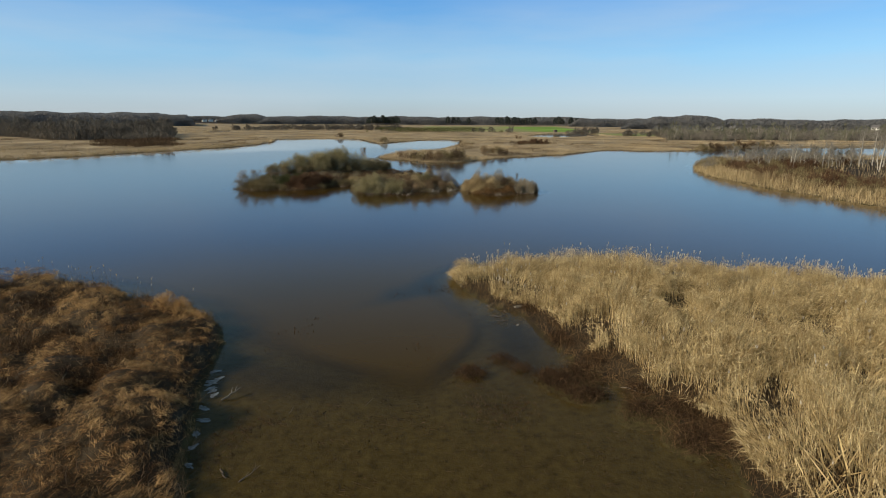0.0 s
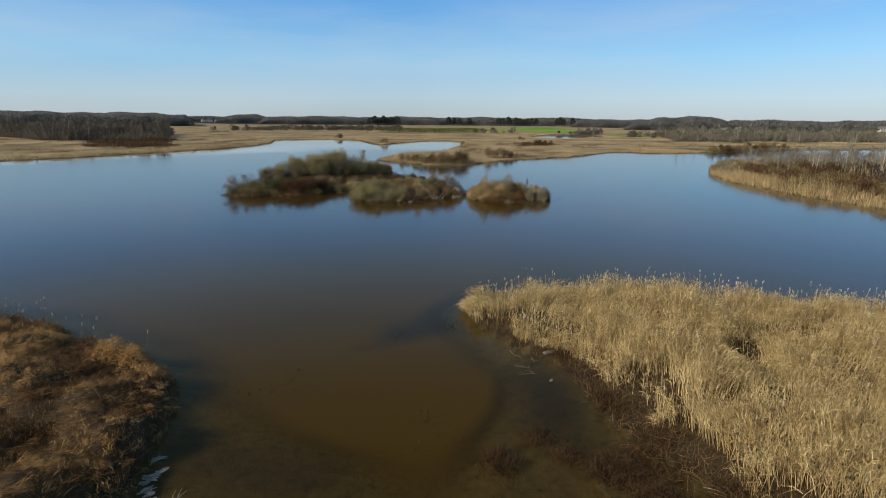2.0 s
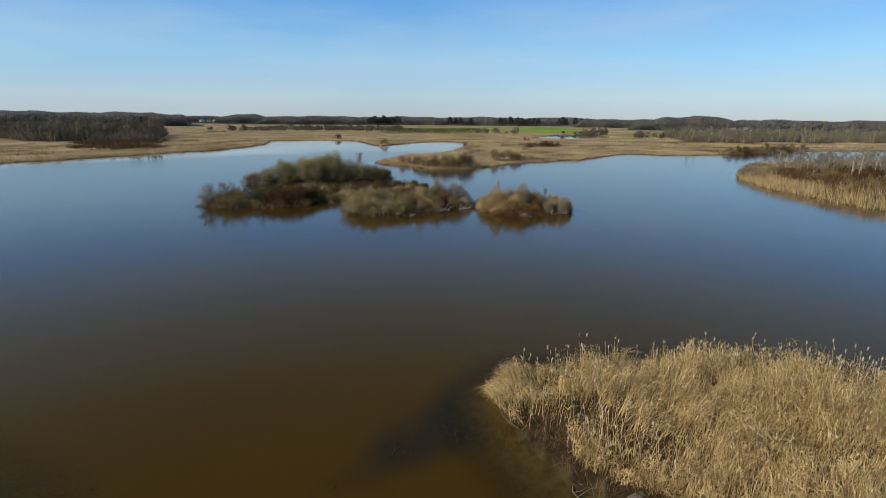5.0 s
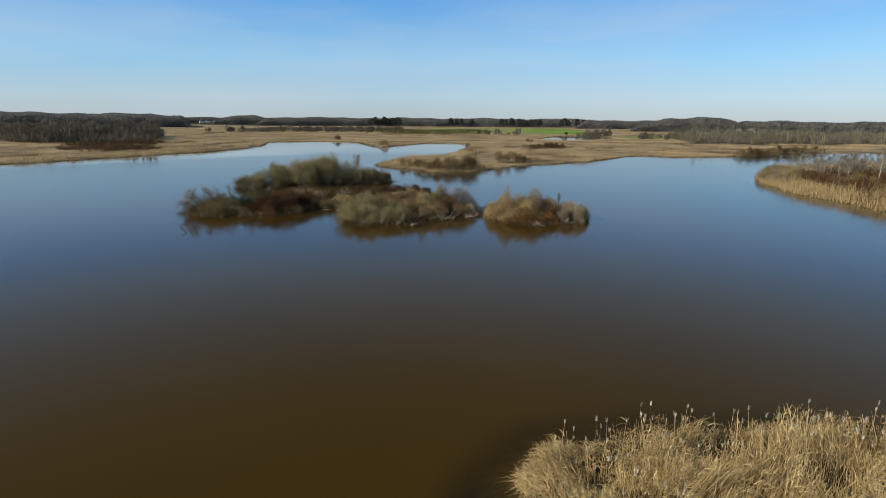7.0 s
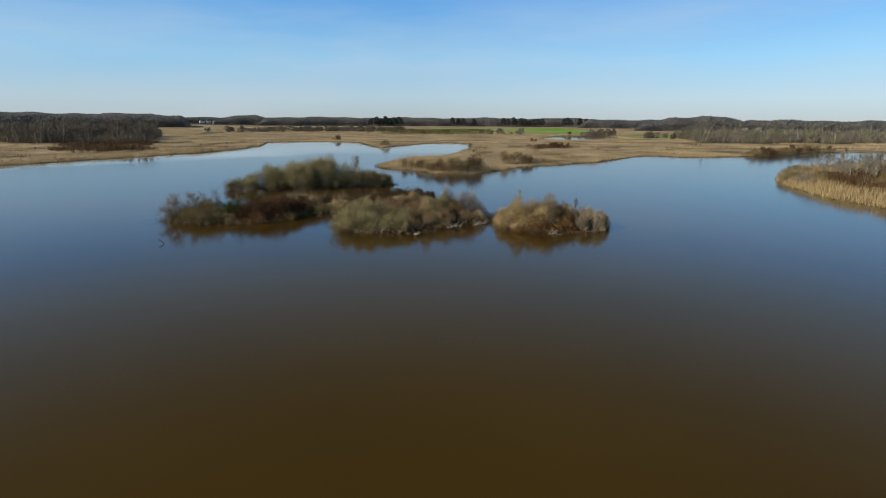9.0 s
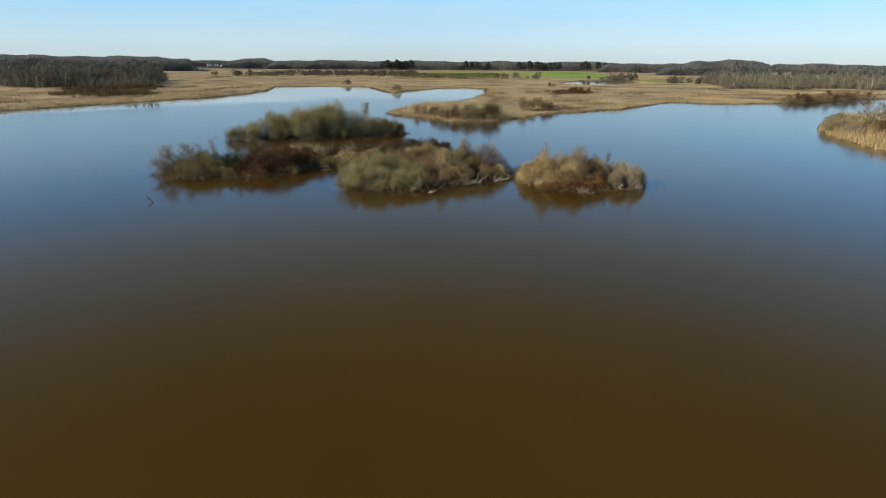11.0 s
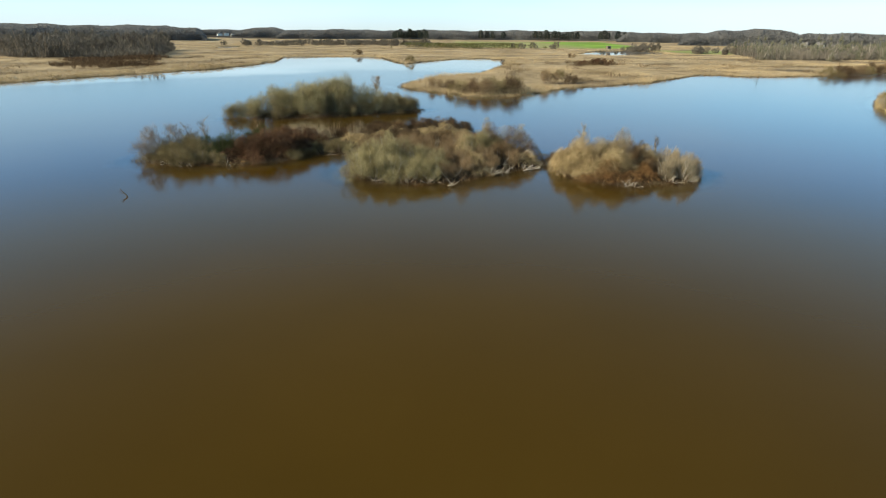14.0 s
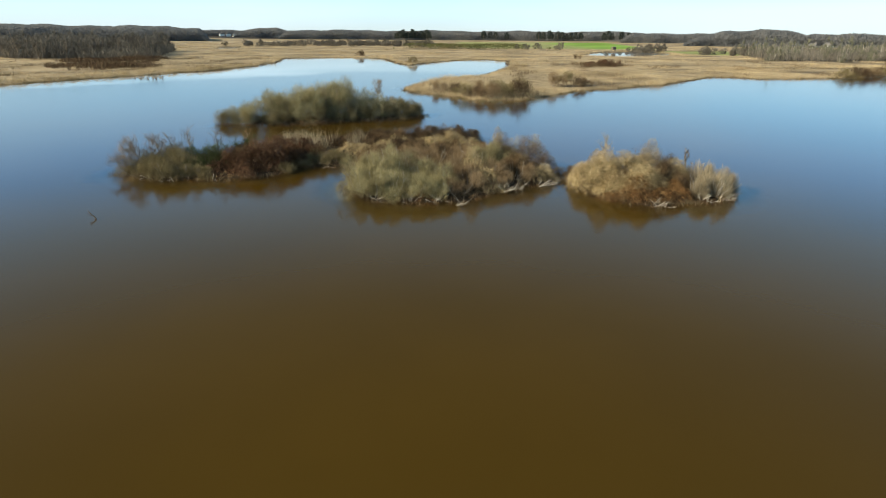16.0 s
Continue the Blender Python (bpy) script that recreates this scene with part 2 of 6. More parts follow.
LEFT_SHORE = [(-76.7, 322), (-70.5, 288), (-69.9, 256), (-75, 231), (-81, 216), (-90, 200), (-96.5, 186), (-102, 173.6), (-112, 161), (-122, 147),
              (-150, 120), (-190, 60)]
LAKE = NEAR_SHORE + RIGHT_SHORE + FAR_SHORE + LEFT_SHORE
ISLE_MAIN = [(-29.7, 93.4), (-25.5, 91.8), (-19.5, 91.8), (-16.7, 93), (-14.5, 95.8), (-11.1, 97), (-10.0, 96), (-8.9, 88.2), (-6.7, 86.1),
             (-3.4, 85.6), (-0.1, 85.5), (2.1, 87.8), (4.9, 89.9), (7.8, 91.8), (8.4, 94), (7, 99), (3.5, 108), (2, 111.5), (-7.7, 114.5),
             (-14.2, 112), (-23.6, 104), (-29.5, 97)]
ISLE_EAST = [(9.2, 91.2), (10.4, 87.2), (13.1, 85.3), (16.6, 85.9), (19.6, 86.7), (20.9, 88.6), (20.4, 91.8), (17.5, 94.4), (13, 95.4), (10, 94.4)]
ISLE_WILLOW = [(-31, 121.4), (-24.4, 121.2), (-18.8, 122.9), (-13.2, 126), (-4.8, 128.8), (-4.2, 131.6), (-10, 134), (-20, 133), (-29, 128)]
POND = [(74, 388), (100, 374), (132, 396), (148, 440), (140, 480), (114, 470), (92, 420)]
POOLS = [[(-182, 516), (-173, 543), (-159, 500), (-167, 478)], [(-176, 599), (-153, 607), (-140, 553), (-166, 560)]]
DITCH = [(112, 262), (200, 268), (340, 282), (340, 289), (200, 274.5), (112, 266)]


def poly_distance(px, py, poly):
    """Distance to the outline, positive inside."""
    d2 = np.full(px.shape, 1e12)
    inside = np.zeros(px.shape, bool)
    for (ax, ay), (bx, by) in zip(poly, poly[1:] + poly[:1]):
        ex, ey = bx - ax, by - ay
        wx, wy = px - ax, py - ay
        t = np.clip((wx * ex + wy * ey) / (ex * ex + ey * ey), 0, 1)
        d2 = np.minimum(d2, (wx - ex * t) ** 2 + (wy - ey * t) ** 2)
        crosses = (ay > py) != (by > py)
        with np.errstate(divide="ignore", invalid="ignore"):
            inside ^= crosses & (px < (bx - ax) * (py - ay) / (by - ay + 1e-12) + ax)
    d = np.sqrt(d2)
    return np.where(inside, d, -d)


WAVES = [(math.cos(a * 2.399) * f, math.sin(a * 2.399) * f, a * 1.7) for a, f in enumerate(np.geomspace(0.06, 3.0, 22))]


def rough_field(x, y, lo=0.05, hi=3.0, gain=0.8):
    """Cheap uneven field of about -1 to 1 from crossed waves of wavelengths between the two wave numbers."""
    s, tot = np.zeros(np.shape(x)), 0.0
    for i, (kx, ky, p) in enumerate(WAVES):
        f = math.hypot(kx, ky)
        if lo <= f <= hi:
            a = f ** -gain
            s = s + a * np.sin(kx * x + ky * y + p + 1.7 * np.sin(0.37 * (ky * x - kx * y) + 2.1 * p))
            tot += a * a
    return s / math.sqrt(tot + 1e-9) / 1.2


def smooth(a, b, v):
    t = np.clip((v - a) / (b - a), 0, 1)
    return t * t * (3 - 2 * t)


def land(x, y):
    """Metres from the waterline: positive on land."""
    x, y = np.asarray(x, float), np.asarray(y, float)
    s = -poly_distance(x, y, LAKE)
    for isle in (ISLE_MAIN, ISLE_EAST, ISLE_WILLOW):
        s = np.maximum(s, poly_distance(x, y, isle))
    s = np.minimum(np.minimum(s, -poly_distance(x, y, POND)), -poly_distance(x, y, DITCH))
    for pool in POOLS:
        s = np.minimum(s, -poly_distance(x, y, pool))
    far = np.clip(np.hypot(x, y) / 100, 0.5, 2.2)
    return s + 0.35 * far * rough_field(x, y, 0.2, 3.0)


def mud(x, y):
    """How far the shallow mud flat at the near end reaches, 0 to 1."""
    edge = 20.0 + 8.5 * smooth(1.0, 7.5, x) + 1.6 * rough_field(x, y, 0.2, 1.2)
    west = smooth(-12, -8.5, x)
    return west * (1 - smooth(-4, 6, y - edge)) * (1 - smooth(13, 17, x))


STUBBLE_CLUMPS = ((3.6, 21.8, 0.9, 0.8), (4.9, 22.9, 1.0, 0.8), (5.6, 22.0, 0.7, 0.7), (7.2, 20.6, 1.1, 1.2), (8.8, 21.4, 1.1, 1.2), (7.9, 19.3, 1.0, 0.8), (9.6, 22.8, 0.8, 0.9),
                  (10.1, 17.4, 1.0, 1.1), (11.5, 17.7, 1.2, 1.0), (11.2, 15.7, 1.1, 1.0), (12.6, 15.6, 0.9, 1.2), (12.9, 13.4, 0.8, 1.2),
                  (8.6, 25.4, 0.6, 1.3), (9.1, 28.0, 0.7, 1.3), (8.1, 30.4, 0.7, 1.0), (10.6, 19.6, 0.6, 0.7))


def stubble_bed(x, y):
    """Low hummocks of dead marsh plants by the reeds, 0 to 1."""
    x, y = np.asarray(x, float), np.asarray(y, float)
    blob = np.zeros(x.shape)
    for cx, cy, rx, ry in STUBBLE_CLUMPS:
        blob = np.maximum(blob, np.exp(-(((x - cx) / rx) ** 2 + ((y - cy) / ry) ** 2) / 1.5))
    return np.clip((blob * (1 + 0.45 * rough_field(x, y, 0.9, 3)) - 0.26) * 1.9, 0, 1)


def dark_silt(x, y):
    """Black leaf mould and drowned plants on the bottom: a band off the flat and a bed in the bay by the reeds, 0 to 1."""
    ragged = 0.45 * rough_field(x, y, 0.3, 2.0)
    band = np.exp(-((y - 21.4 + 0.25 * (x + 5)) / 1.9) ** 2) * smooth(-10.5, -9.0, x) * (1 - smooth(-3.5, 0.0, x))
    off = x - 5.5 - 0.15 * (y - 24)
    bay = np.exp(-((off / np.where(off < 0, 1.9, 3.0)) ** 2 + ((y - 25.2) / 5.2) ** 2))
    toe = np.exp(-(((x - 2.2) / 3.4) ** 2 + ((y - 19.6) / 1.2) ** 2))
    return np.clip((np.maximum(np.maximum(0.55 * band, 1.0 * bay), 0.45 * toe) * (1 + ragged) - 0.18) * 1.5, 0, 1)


BANK_MOUNDS = ((-15.9, 26.9, 1.2, 0.75), (-11.8, 19.8, 1.4, 0.85), (-15.4, 21.2, 1.2, 0.8), (-14.3, 17.6, 1.5, 0.6), (-11.8, 27.1, 1.1, 0.6), (-10.7, 22.6, 1.2, 0.6), (-12.6, 25.2, 1.2, 0.6), (-12.2, 23.6, 0.9, 0.5),
               (-9.9, 17.3, 1.2, 0.5), (-11.2, 15.4, 1.4, 0.5), (-25.0, 35.6, 1.4, 0.9), (-17.6, 27.0, 1.2, 0.5), (-19.5, 31.5, 1.3, 0.5), (-28.0, 33.0, 1.6, 0.6), (-17.2, 18.2, 1.3, 0.5))
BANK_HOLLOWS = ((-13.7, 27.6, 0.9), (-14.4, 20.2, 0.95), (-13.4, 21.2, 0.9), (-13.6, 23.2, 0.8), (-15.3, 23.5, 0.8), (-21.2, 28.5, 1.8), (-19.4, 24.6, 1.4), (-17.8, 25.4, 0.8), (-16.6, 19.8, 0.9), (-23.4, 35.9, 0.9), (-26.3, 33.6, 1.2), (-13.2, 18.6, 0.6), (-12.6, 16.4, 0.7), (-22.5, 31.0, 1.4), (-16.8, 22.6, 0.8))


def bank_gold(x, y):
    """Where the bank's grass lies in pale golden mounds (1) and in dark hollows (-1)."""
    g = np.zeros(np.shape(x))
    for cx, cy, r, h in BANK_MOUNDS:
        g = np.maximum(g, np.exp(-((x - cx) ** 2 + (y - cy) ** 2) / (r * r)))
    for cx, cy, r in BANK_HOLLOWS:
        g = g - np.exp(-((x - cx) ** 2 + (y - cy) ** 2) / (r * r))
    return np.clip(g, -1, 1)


def bank_waves(x, y):
    """Rolls of matted grass on the western bank, lying across the slope, with troughs between."""
    u, v = 0.80 * x - 0.60 * y, 0.60 * x + 0.80 * y
    return np.abs(np.sin(1.25 * v + 1.3 * rough_field(x, y, 0.2, 0.8))) ** 0.8 * (0.55 + 0.6 * rough_field(0.6 * u, 1.3 * v, 0.4, 1.4))


def height(x, y):
    x, y = np.asarray(x, float), np.asarray(y, float)
    s = land(x, y)
    r = np.hypot(x, y)
    z = np.where(s > 0, np.minimum(0.10 * s, 0.38), np.maximum(0.22 * s, -1.6))
    flat = mud(x, y)
    # a shelf a hand's width under water, just breaking the surface near the shore
    shelf = -0.030 - 0.020 * np.clip(y - 17.5, 0, 5) + 0.016 * rough_field(x * 1.3, y * 1.3, 0.5, 3.0) + 0.16 * stubble_bed(x, y)
    deep = (1 - flat) ** 4.0
    z = np.where(s < 0, z * deep + np.maximum(z, shelf) * (1 - deep), z)
    # the bank of tangled grass is lumpy
    lump = smooth(-60, -40, x) * (1 - smooth(-7.0, -5.6, x)) * (1 - smooth(38, 42, y)) * smooth(0.0, 0.9, s)
    z = z + lump * (0.32 + 0.30 * np.clip(bank_waves(x, y), 0, 1.3) + 0.20 * np.clip(rough_field(x, y + 5, 1.2, 3.0), -1, 1) + np.where(bank_gold(x, y) > 0, 0.62, 0.42) * bank_gold(x, y))
    z = z - 0.95 * lump * np.exp(-(((x + 13.55) / 1.0) ** 2 + ((y - 28.1) / 0.8) ** 2))
    z = z + np.where(s > 0, smooth(1, 8, s) * 0.10 * rough_field(x, y, 0.1, 1.0), 0)
    # gentle rise of the country behind the marsh
    z = z + smooth(420, 1500, r) * 3.0 + smooth(760, 900, r) * smooth(250, 420, -x) * 3.0
    return z


# ---- mesh helpers ----
def mesh_from(name, V, F, mat=None, smooth_shade=False):
    me = bpy.data.meshes.new(name)
    V = np.ascontiguousarray(V, np.float32)
    F = np.ascontiguousarray(F, np.int32)
    k = F.shape[1]
    me.vertices.add(len(V))
    me.vertices.foreach_set("co", V.ravel())
    me.loops.add(F.size)
    me.loops.foreach_set("vertex_index", F.ravel())
    me.polygons.add(len(F))
    me.polygons.foreach_set("loop_start", np.arange(0, F.size, k, dtype=np.int32))
    me.polygons.foreach_set("loop_total", np.full(len(F), k, np.int32))
    if smooth_shade:
        me.polygons.foreach_set("use_smooth", np.ones(len(F), bool))
    me.update(calc_edges=True)
    if mat:
        me.materials.append(mat)
    return me


def gather(chunks):
    V, F, n = [], [], 0
    for v, f in chunks:
        V.append(v)
        F.append(f + n)
        n += len(v)
    return np.concatenate(V), np.concatenate(F)


def blades(rs, base, length, width, out, bend, segs=3, tip=0.25, droop=0.0):
    """Ribbons from base along the unit directions out, bending over by bend towards a random side, drooping at the end."""
    n = len(base)
    length, width = np.broadcast_to(length, n), np.broadcast_to(width, n)
    out = out / np.linalg.norm(out, axis=1, keepdims=True)
    a = rs.uniform(0, 2 * np.pi, n)
    side = np.stack([np.cos(a), np.sin(a), np.zeros(n)], 1)
    b = rs.uniform(0, 2 * np.pi, n)
    flat = np.stack([np.cos(b), np.sin(b), rs.uniform(-0.3, 0.3, n)], 1)
    flat = flat - out * (flat * out).sum(1, keepdims=True)
    flat /= np.linalg.norm(flat, axis=1, keepdims=True) + 1e-9
    bend = np.broadcast_to(bend, n)
    V = np.empty((n, segs + 1, 2, 3))
    for k in range(segs + 1):
        t = k / segs
        c = base + out * (length * t)[:, None] + side * (length * bend * t * t)[:, None]
        c[:, 2] -= length * droop * t ** 2.5
        w = (width * (1 - (1 - tip) * t ** 1.5) * 0.5)[:, None]
        V[:, k, 0], V[:, k, 1] = c - flat * w, c + flat * w
    i = np.arange(n)[:, None] * (segs + 1) * 2 + np.arange(segs)[None] * 2
    F = np.stack([i, i + 1, i + 3, i + 2], -1).reshape(-1, 4)
    return V.reshape(-1, 3), F


def tube(points, radii, sides=5):
    P = np.asarray(points, float)
    n = len(P)
    d = np.gradient(P, axis=0)
    d /= np.linalg.norm(d, axis=1, keepdims=True) + 1e-9
    ref = np.where(np.abs(d[:, 2:3]) > 0.9, np.array([[1.0, 0, 0]]), np.array([[0, 0, 1.0]]))
    u = np.cross(d, ref)
    u /= np.linalg.norm(u, axis=1, keepdims=True) + 1e-9
    v = np.cross(d, u)
    a = np.arange(sides) * 2 * np.pi / sides
    V = P[:, None] + (u[:, None] * np.cos(a)[None, :, None] + v[:, None] * np.sin(a)[None, :, None]) * np.asarray(radii)[:, None, None]
    i, j = np.meshgrid(np.arange(n - 1), np.arange(sides), indexing="ij")
    F = np.stack([i * sides + j, i * sides + (j + 1) % sides, (i + 1) * sides + (j + 1) % sides, (i + 1) * sides + j], -1).reshape(-1, 4)
    return V.reshape(-1, 3), F


def scatter(rs, n, box, keep):
    """Up to n places in the box (x0, y0, x1, y1) where keep(x, y) holds; keep may give a chance."""
    x, y = rs.uniform(box[0], box[2], n), rs.uniform(box[1], box[3], n)
    ok = rs.uniform(0, 1, n) < np.asarray(keep(x, y), float)
    return x[ok], y[ok]


def up_dirs(rs, n, lean):
    a, l = rs.uniform(0, 2 * np.pi, n), np.abs(rs.normal(0, lean, n))
    return np.stack([np.cos(a) * l, np.sin(a) * l, np.ones(n)], 1)


def stuff(name, chunks, mat, label, category, kind="stuff"):
    V, F = gather(chunks)
    return tagged(new(name, mesh_from(name, V, F, mat)), label, category, "", kind)


# ---- ground and water ----
def polar_sheet(rings, angles, cx, cy):
    R, A = np.meshgrid(rings, angles, indexing="ij")
    x, y = cx + R * np.sin(A), cy + R * np.cos(A)
    nr, na = R.shape
    i, j = np.meshgrid(np.arange(nr - 1), np.arange(na), indexing="ij")
    k = (j + 1) % na
    F = np.stack([i * na + j, i * na + k, (i + 1) * na + k, (i + 1) * na + j], -1).reshape(-1, 4)
    return x.ravel(), y.ravel(), F


front = np.radians(np.arange(-52, 52, 0.40))
behind = np.radians(np.arange(52, 308, 3.2))
ANGLES = np.concatenate([front, behind])
gx, gy, gf = polar_sheet(np.concatenate([[0.02, 0.4], np.geomspace(1.0, 4500, 270)]), ANGLES, 0.0, -4.0)
gz = height(gx, gy)


def float_attribute(me, name, values):
    me.attributes.new(name, "FLOAT", "POINT").data.foreach_set("value", np.ascontiguousarray(values, np.float32))


def ground_material():
    m, nt, b = material("marsh_ground")
    fine = noise_node(nt, 3.0, 8.0, 0.7)
    broad = noise_node(nt, 0.035, 6.0, 0.6)
    tan = ramp(nt, [(0.32, (0.17, 0.126, 0.072)), (0.50, (0.41, 0.32, 0.192)), (0.70, (0.61, 0.49, 0.31))])
    nt.links.new(broad.outputs["Fac"], tan.inputs[0])
    sp = ramp(nt, [(0.30, (0.60, 0.57, 0.54)), (0.62, (1.0, 1.0, 1.0))])
    nt.links.new(fine.outputs["Fac"], sp.inputs[0])
    mid = noise_node(nt, 0.35, 7.0, 0.72)
    ms = ramp(nt, [(0.34, (0.58, 0.54, 0.50)), (0.54, (1.0, 1.0, 1.0))])
    nt.links.new(mid.outputs["Fac"], ms.inputs[0])
    grass = mixed(nt, "MULTIPLY", 1.0, mixed(nt, "MULTIPLY", 1.0, tan.outputs[0], sp.outputs[0]), ms.outputs[0])

    def attr(name):
        a = nt.nodes.new("ShaderNodeAttribute")
        a.attribute_name = name
        return a.outputs["Fac"]

    silt = ramp(nt, [(0.34, (0.026, 0.019, 0.007)), (0.46, (0.067, 0.052, 0.018)), (0.70, (0.106, 0.085, 0.030))])
    sn = noise_node(nt, 2.0, 10.0, 0.78)
    nt.links.new(sn.outputs["Fac"], silt.inputs[0])
    col = mixed(nt, "MIX", attr("silt"), grass, silt.outputs[0])
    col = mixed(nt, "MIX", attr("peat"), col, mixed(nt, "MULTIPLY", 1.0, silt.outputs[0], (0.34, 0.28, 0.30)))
    gn = noise_node(nt, 0.02, 3.0)
    lawn = ramp(nt, [(0.35, (0.15, 0.26, 0.03)), (0.65, (0.22, 0.36, 0.05))])
    nt.links.new(gn.outputs["Fac"], lawn.inputs[0])
    col = mixed(nt, "MIX", attr("lawn"), col, lawn.outputs[0])
    # leaf litter, its colour darkened to carry the shade between the plants
    shaded_litter = ramp(nt, [(0.35, (0.018, 0.012, 0.007)), (0.65, (0.055, 0.038, 0.021))])
    nt.links.new(fine.outputs["Fac"], shaded_litter.inputs[0])
    col = mixed(nt, "MIX", attr("wood"), col, shaded_litter.outputs[0])
    nt.links.new(col, b.inputs["Base Color"])
    b.inputs["Roughness"].default_value = 0.85
    b.inputs["Specular IOR Level"].default_value = 0.2
    bp = nt.nodes.new("ShaderNodeBump")
    bp.inputs["Strength"].default_value, bp.inputs["Distance"].default_value = 0.7, 0.08
    nt.links.new(fine.outputs["Fac"], bp.inputs["Height"])
    nt.links.new(bp.outputs[0], b.inputs["Normal"])
    return m


def wooded(x, y):
    """Floor of the woods: 0 to 1."""
    r = np.hypot(x, y)
    left = smooth(0, 10, -(x + 128 + 0.38 * (y - 300))) * smooth(0, 12, y - 294 + 0.85 * np.minimum(x + 184, 0)) * (1 - smooth(405, 430, y))
    right = smooth(0, 12, x - 150 - 0.35 * (y - 320)) * smooth(0, 10, y - 318) * (1 - smooth(420, 450, y))
    bank = smooth(60, 66, x) * smooth(4, 7, land(x, y)) * (y < 172) * (y > 45)
    return np.maximum(np.maximum(np.maximum(left, right), bank), np.where(x < -0.375 * y, smooth(790, 815, r), np.where(x > 0.39 * y, smooth(705, 730, r), smooth(960, 985, r))))


def lawn_field(x, y):
    strip = smooth(0, 12, x - 8) * (1 - smooth(0, 10, x - 190 - (y - 700) * 0.12)) * smooth(0, 15, y - 520 + 0.15 * (x - 100) + 12 * rough_field(x, y, 0.05, 0.2)) * (1 - smooth(0, 30, y - 810))
    side = smooth(0, 8, x - 150) * (1 - smooth(0, 20, x - 260)) * smooth(0, 6, y - 400) * (1 - smooth(0, 6, y - 480))
    return np.maximum(strip * (0.4 + 0.6 * smooth(110, 140, x)), side * 0.5)


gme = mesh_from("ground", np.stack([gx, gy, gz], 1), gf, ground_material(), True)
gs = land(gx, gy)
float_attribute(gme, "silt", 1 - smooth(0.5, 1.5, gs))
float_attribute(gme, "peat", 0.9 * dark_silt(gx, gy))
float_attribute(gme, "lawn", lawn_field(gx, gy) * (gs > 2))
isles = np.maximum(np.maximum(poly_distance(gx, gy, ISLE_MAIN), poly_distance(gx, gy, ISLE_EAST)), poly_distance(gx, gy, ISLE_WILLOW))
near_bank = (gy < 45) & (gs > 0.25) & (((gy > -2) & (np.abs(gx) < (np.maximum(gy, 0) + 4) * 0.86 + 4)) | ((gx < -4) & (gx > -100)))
# near bank and islands share the wood floor's litter with shade in its colour
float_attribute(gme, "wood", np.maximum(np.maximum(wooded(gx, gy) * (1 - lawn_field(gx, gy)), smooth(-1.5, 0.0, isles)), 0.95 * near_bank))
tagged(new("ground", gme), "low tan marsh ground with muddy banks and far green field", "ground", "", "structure")


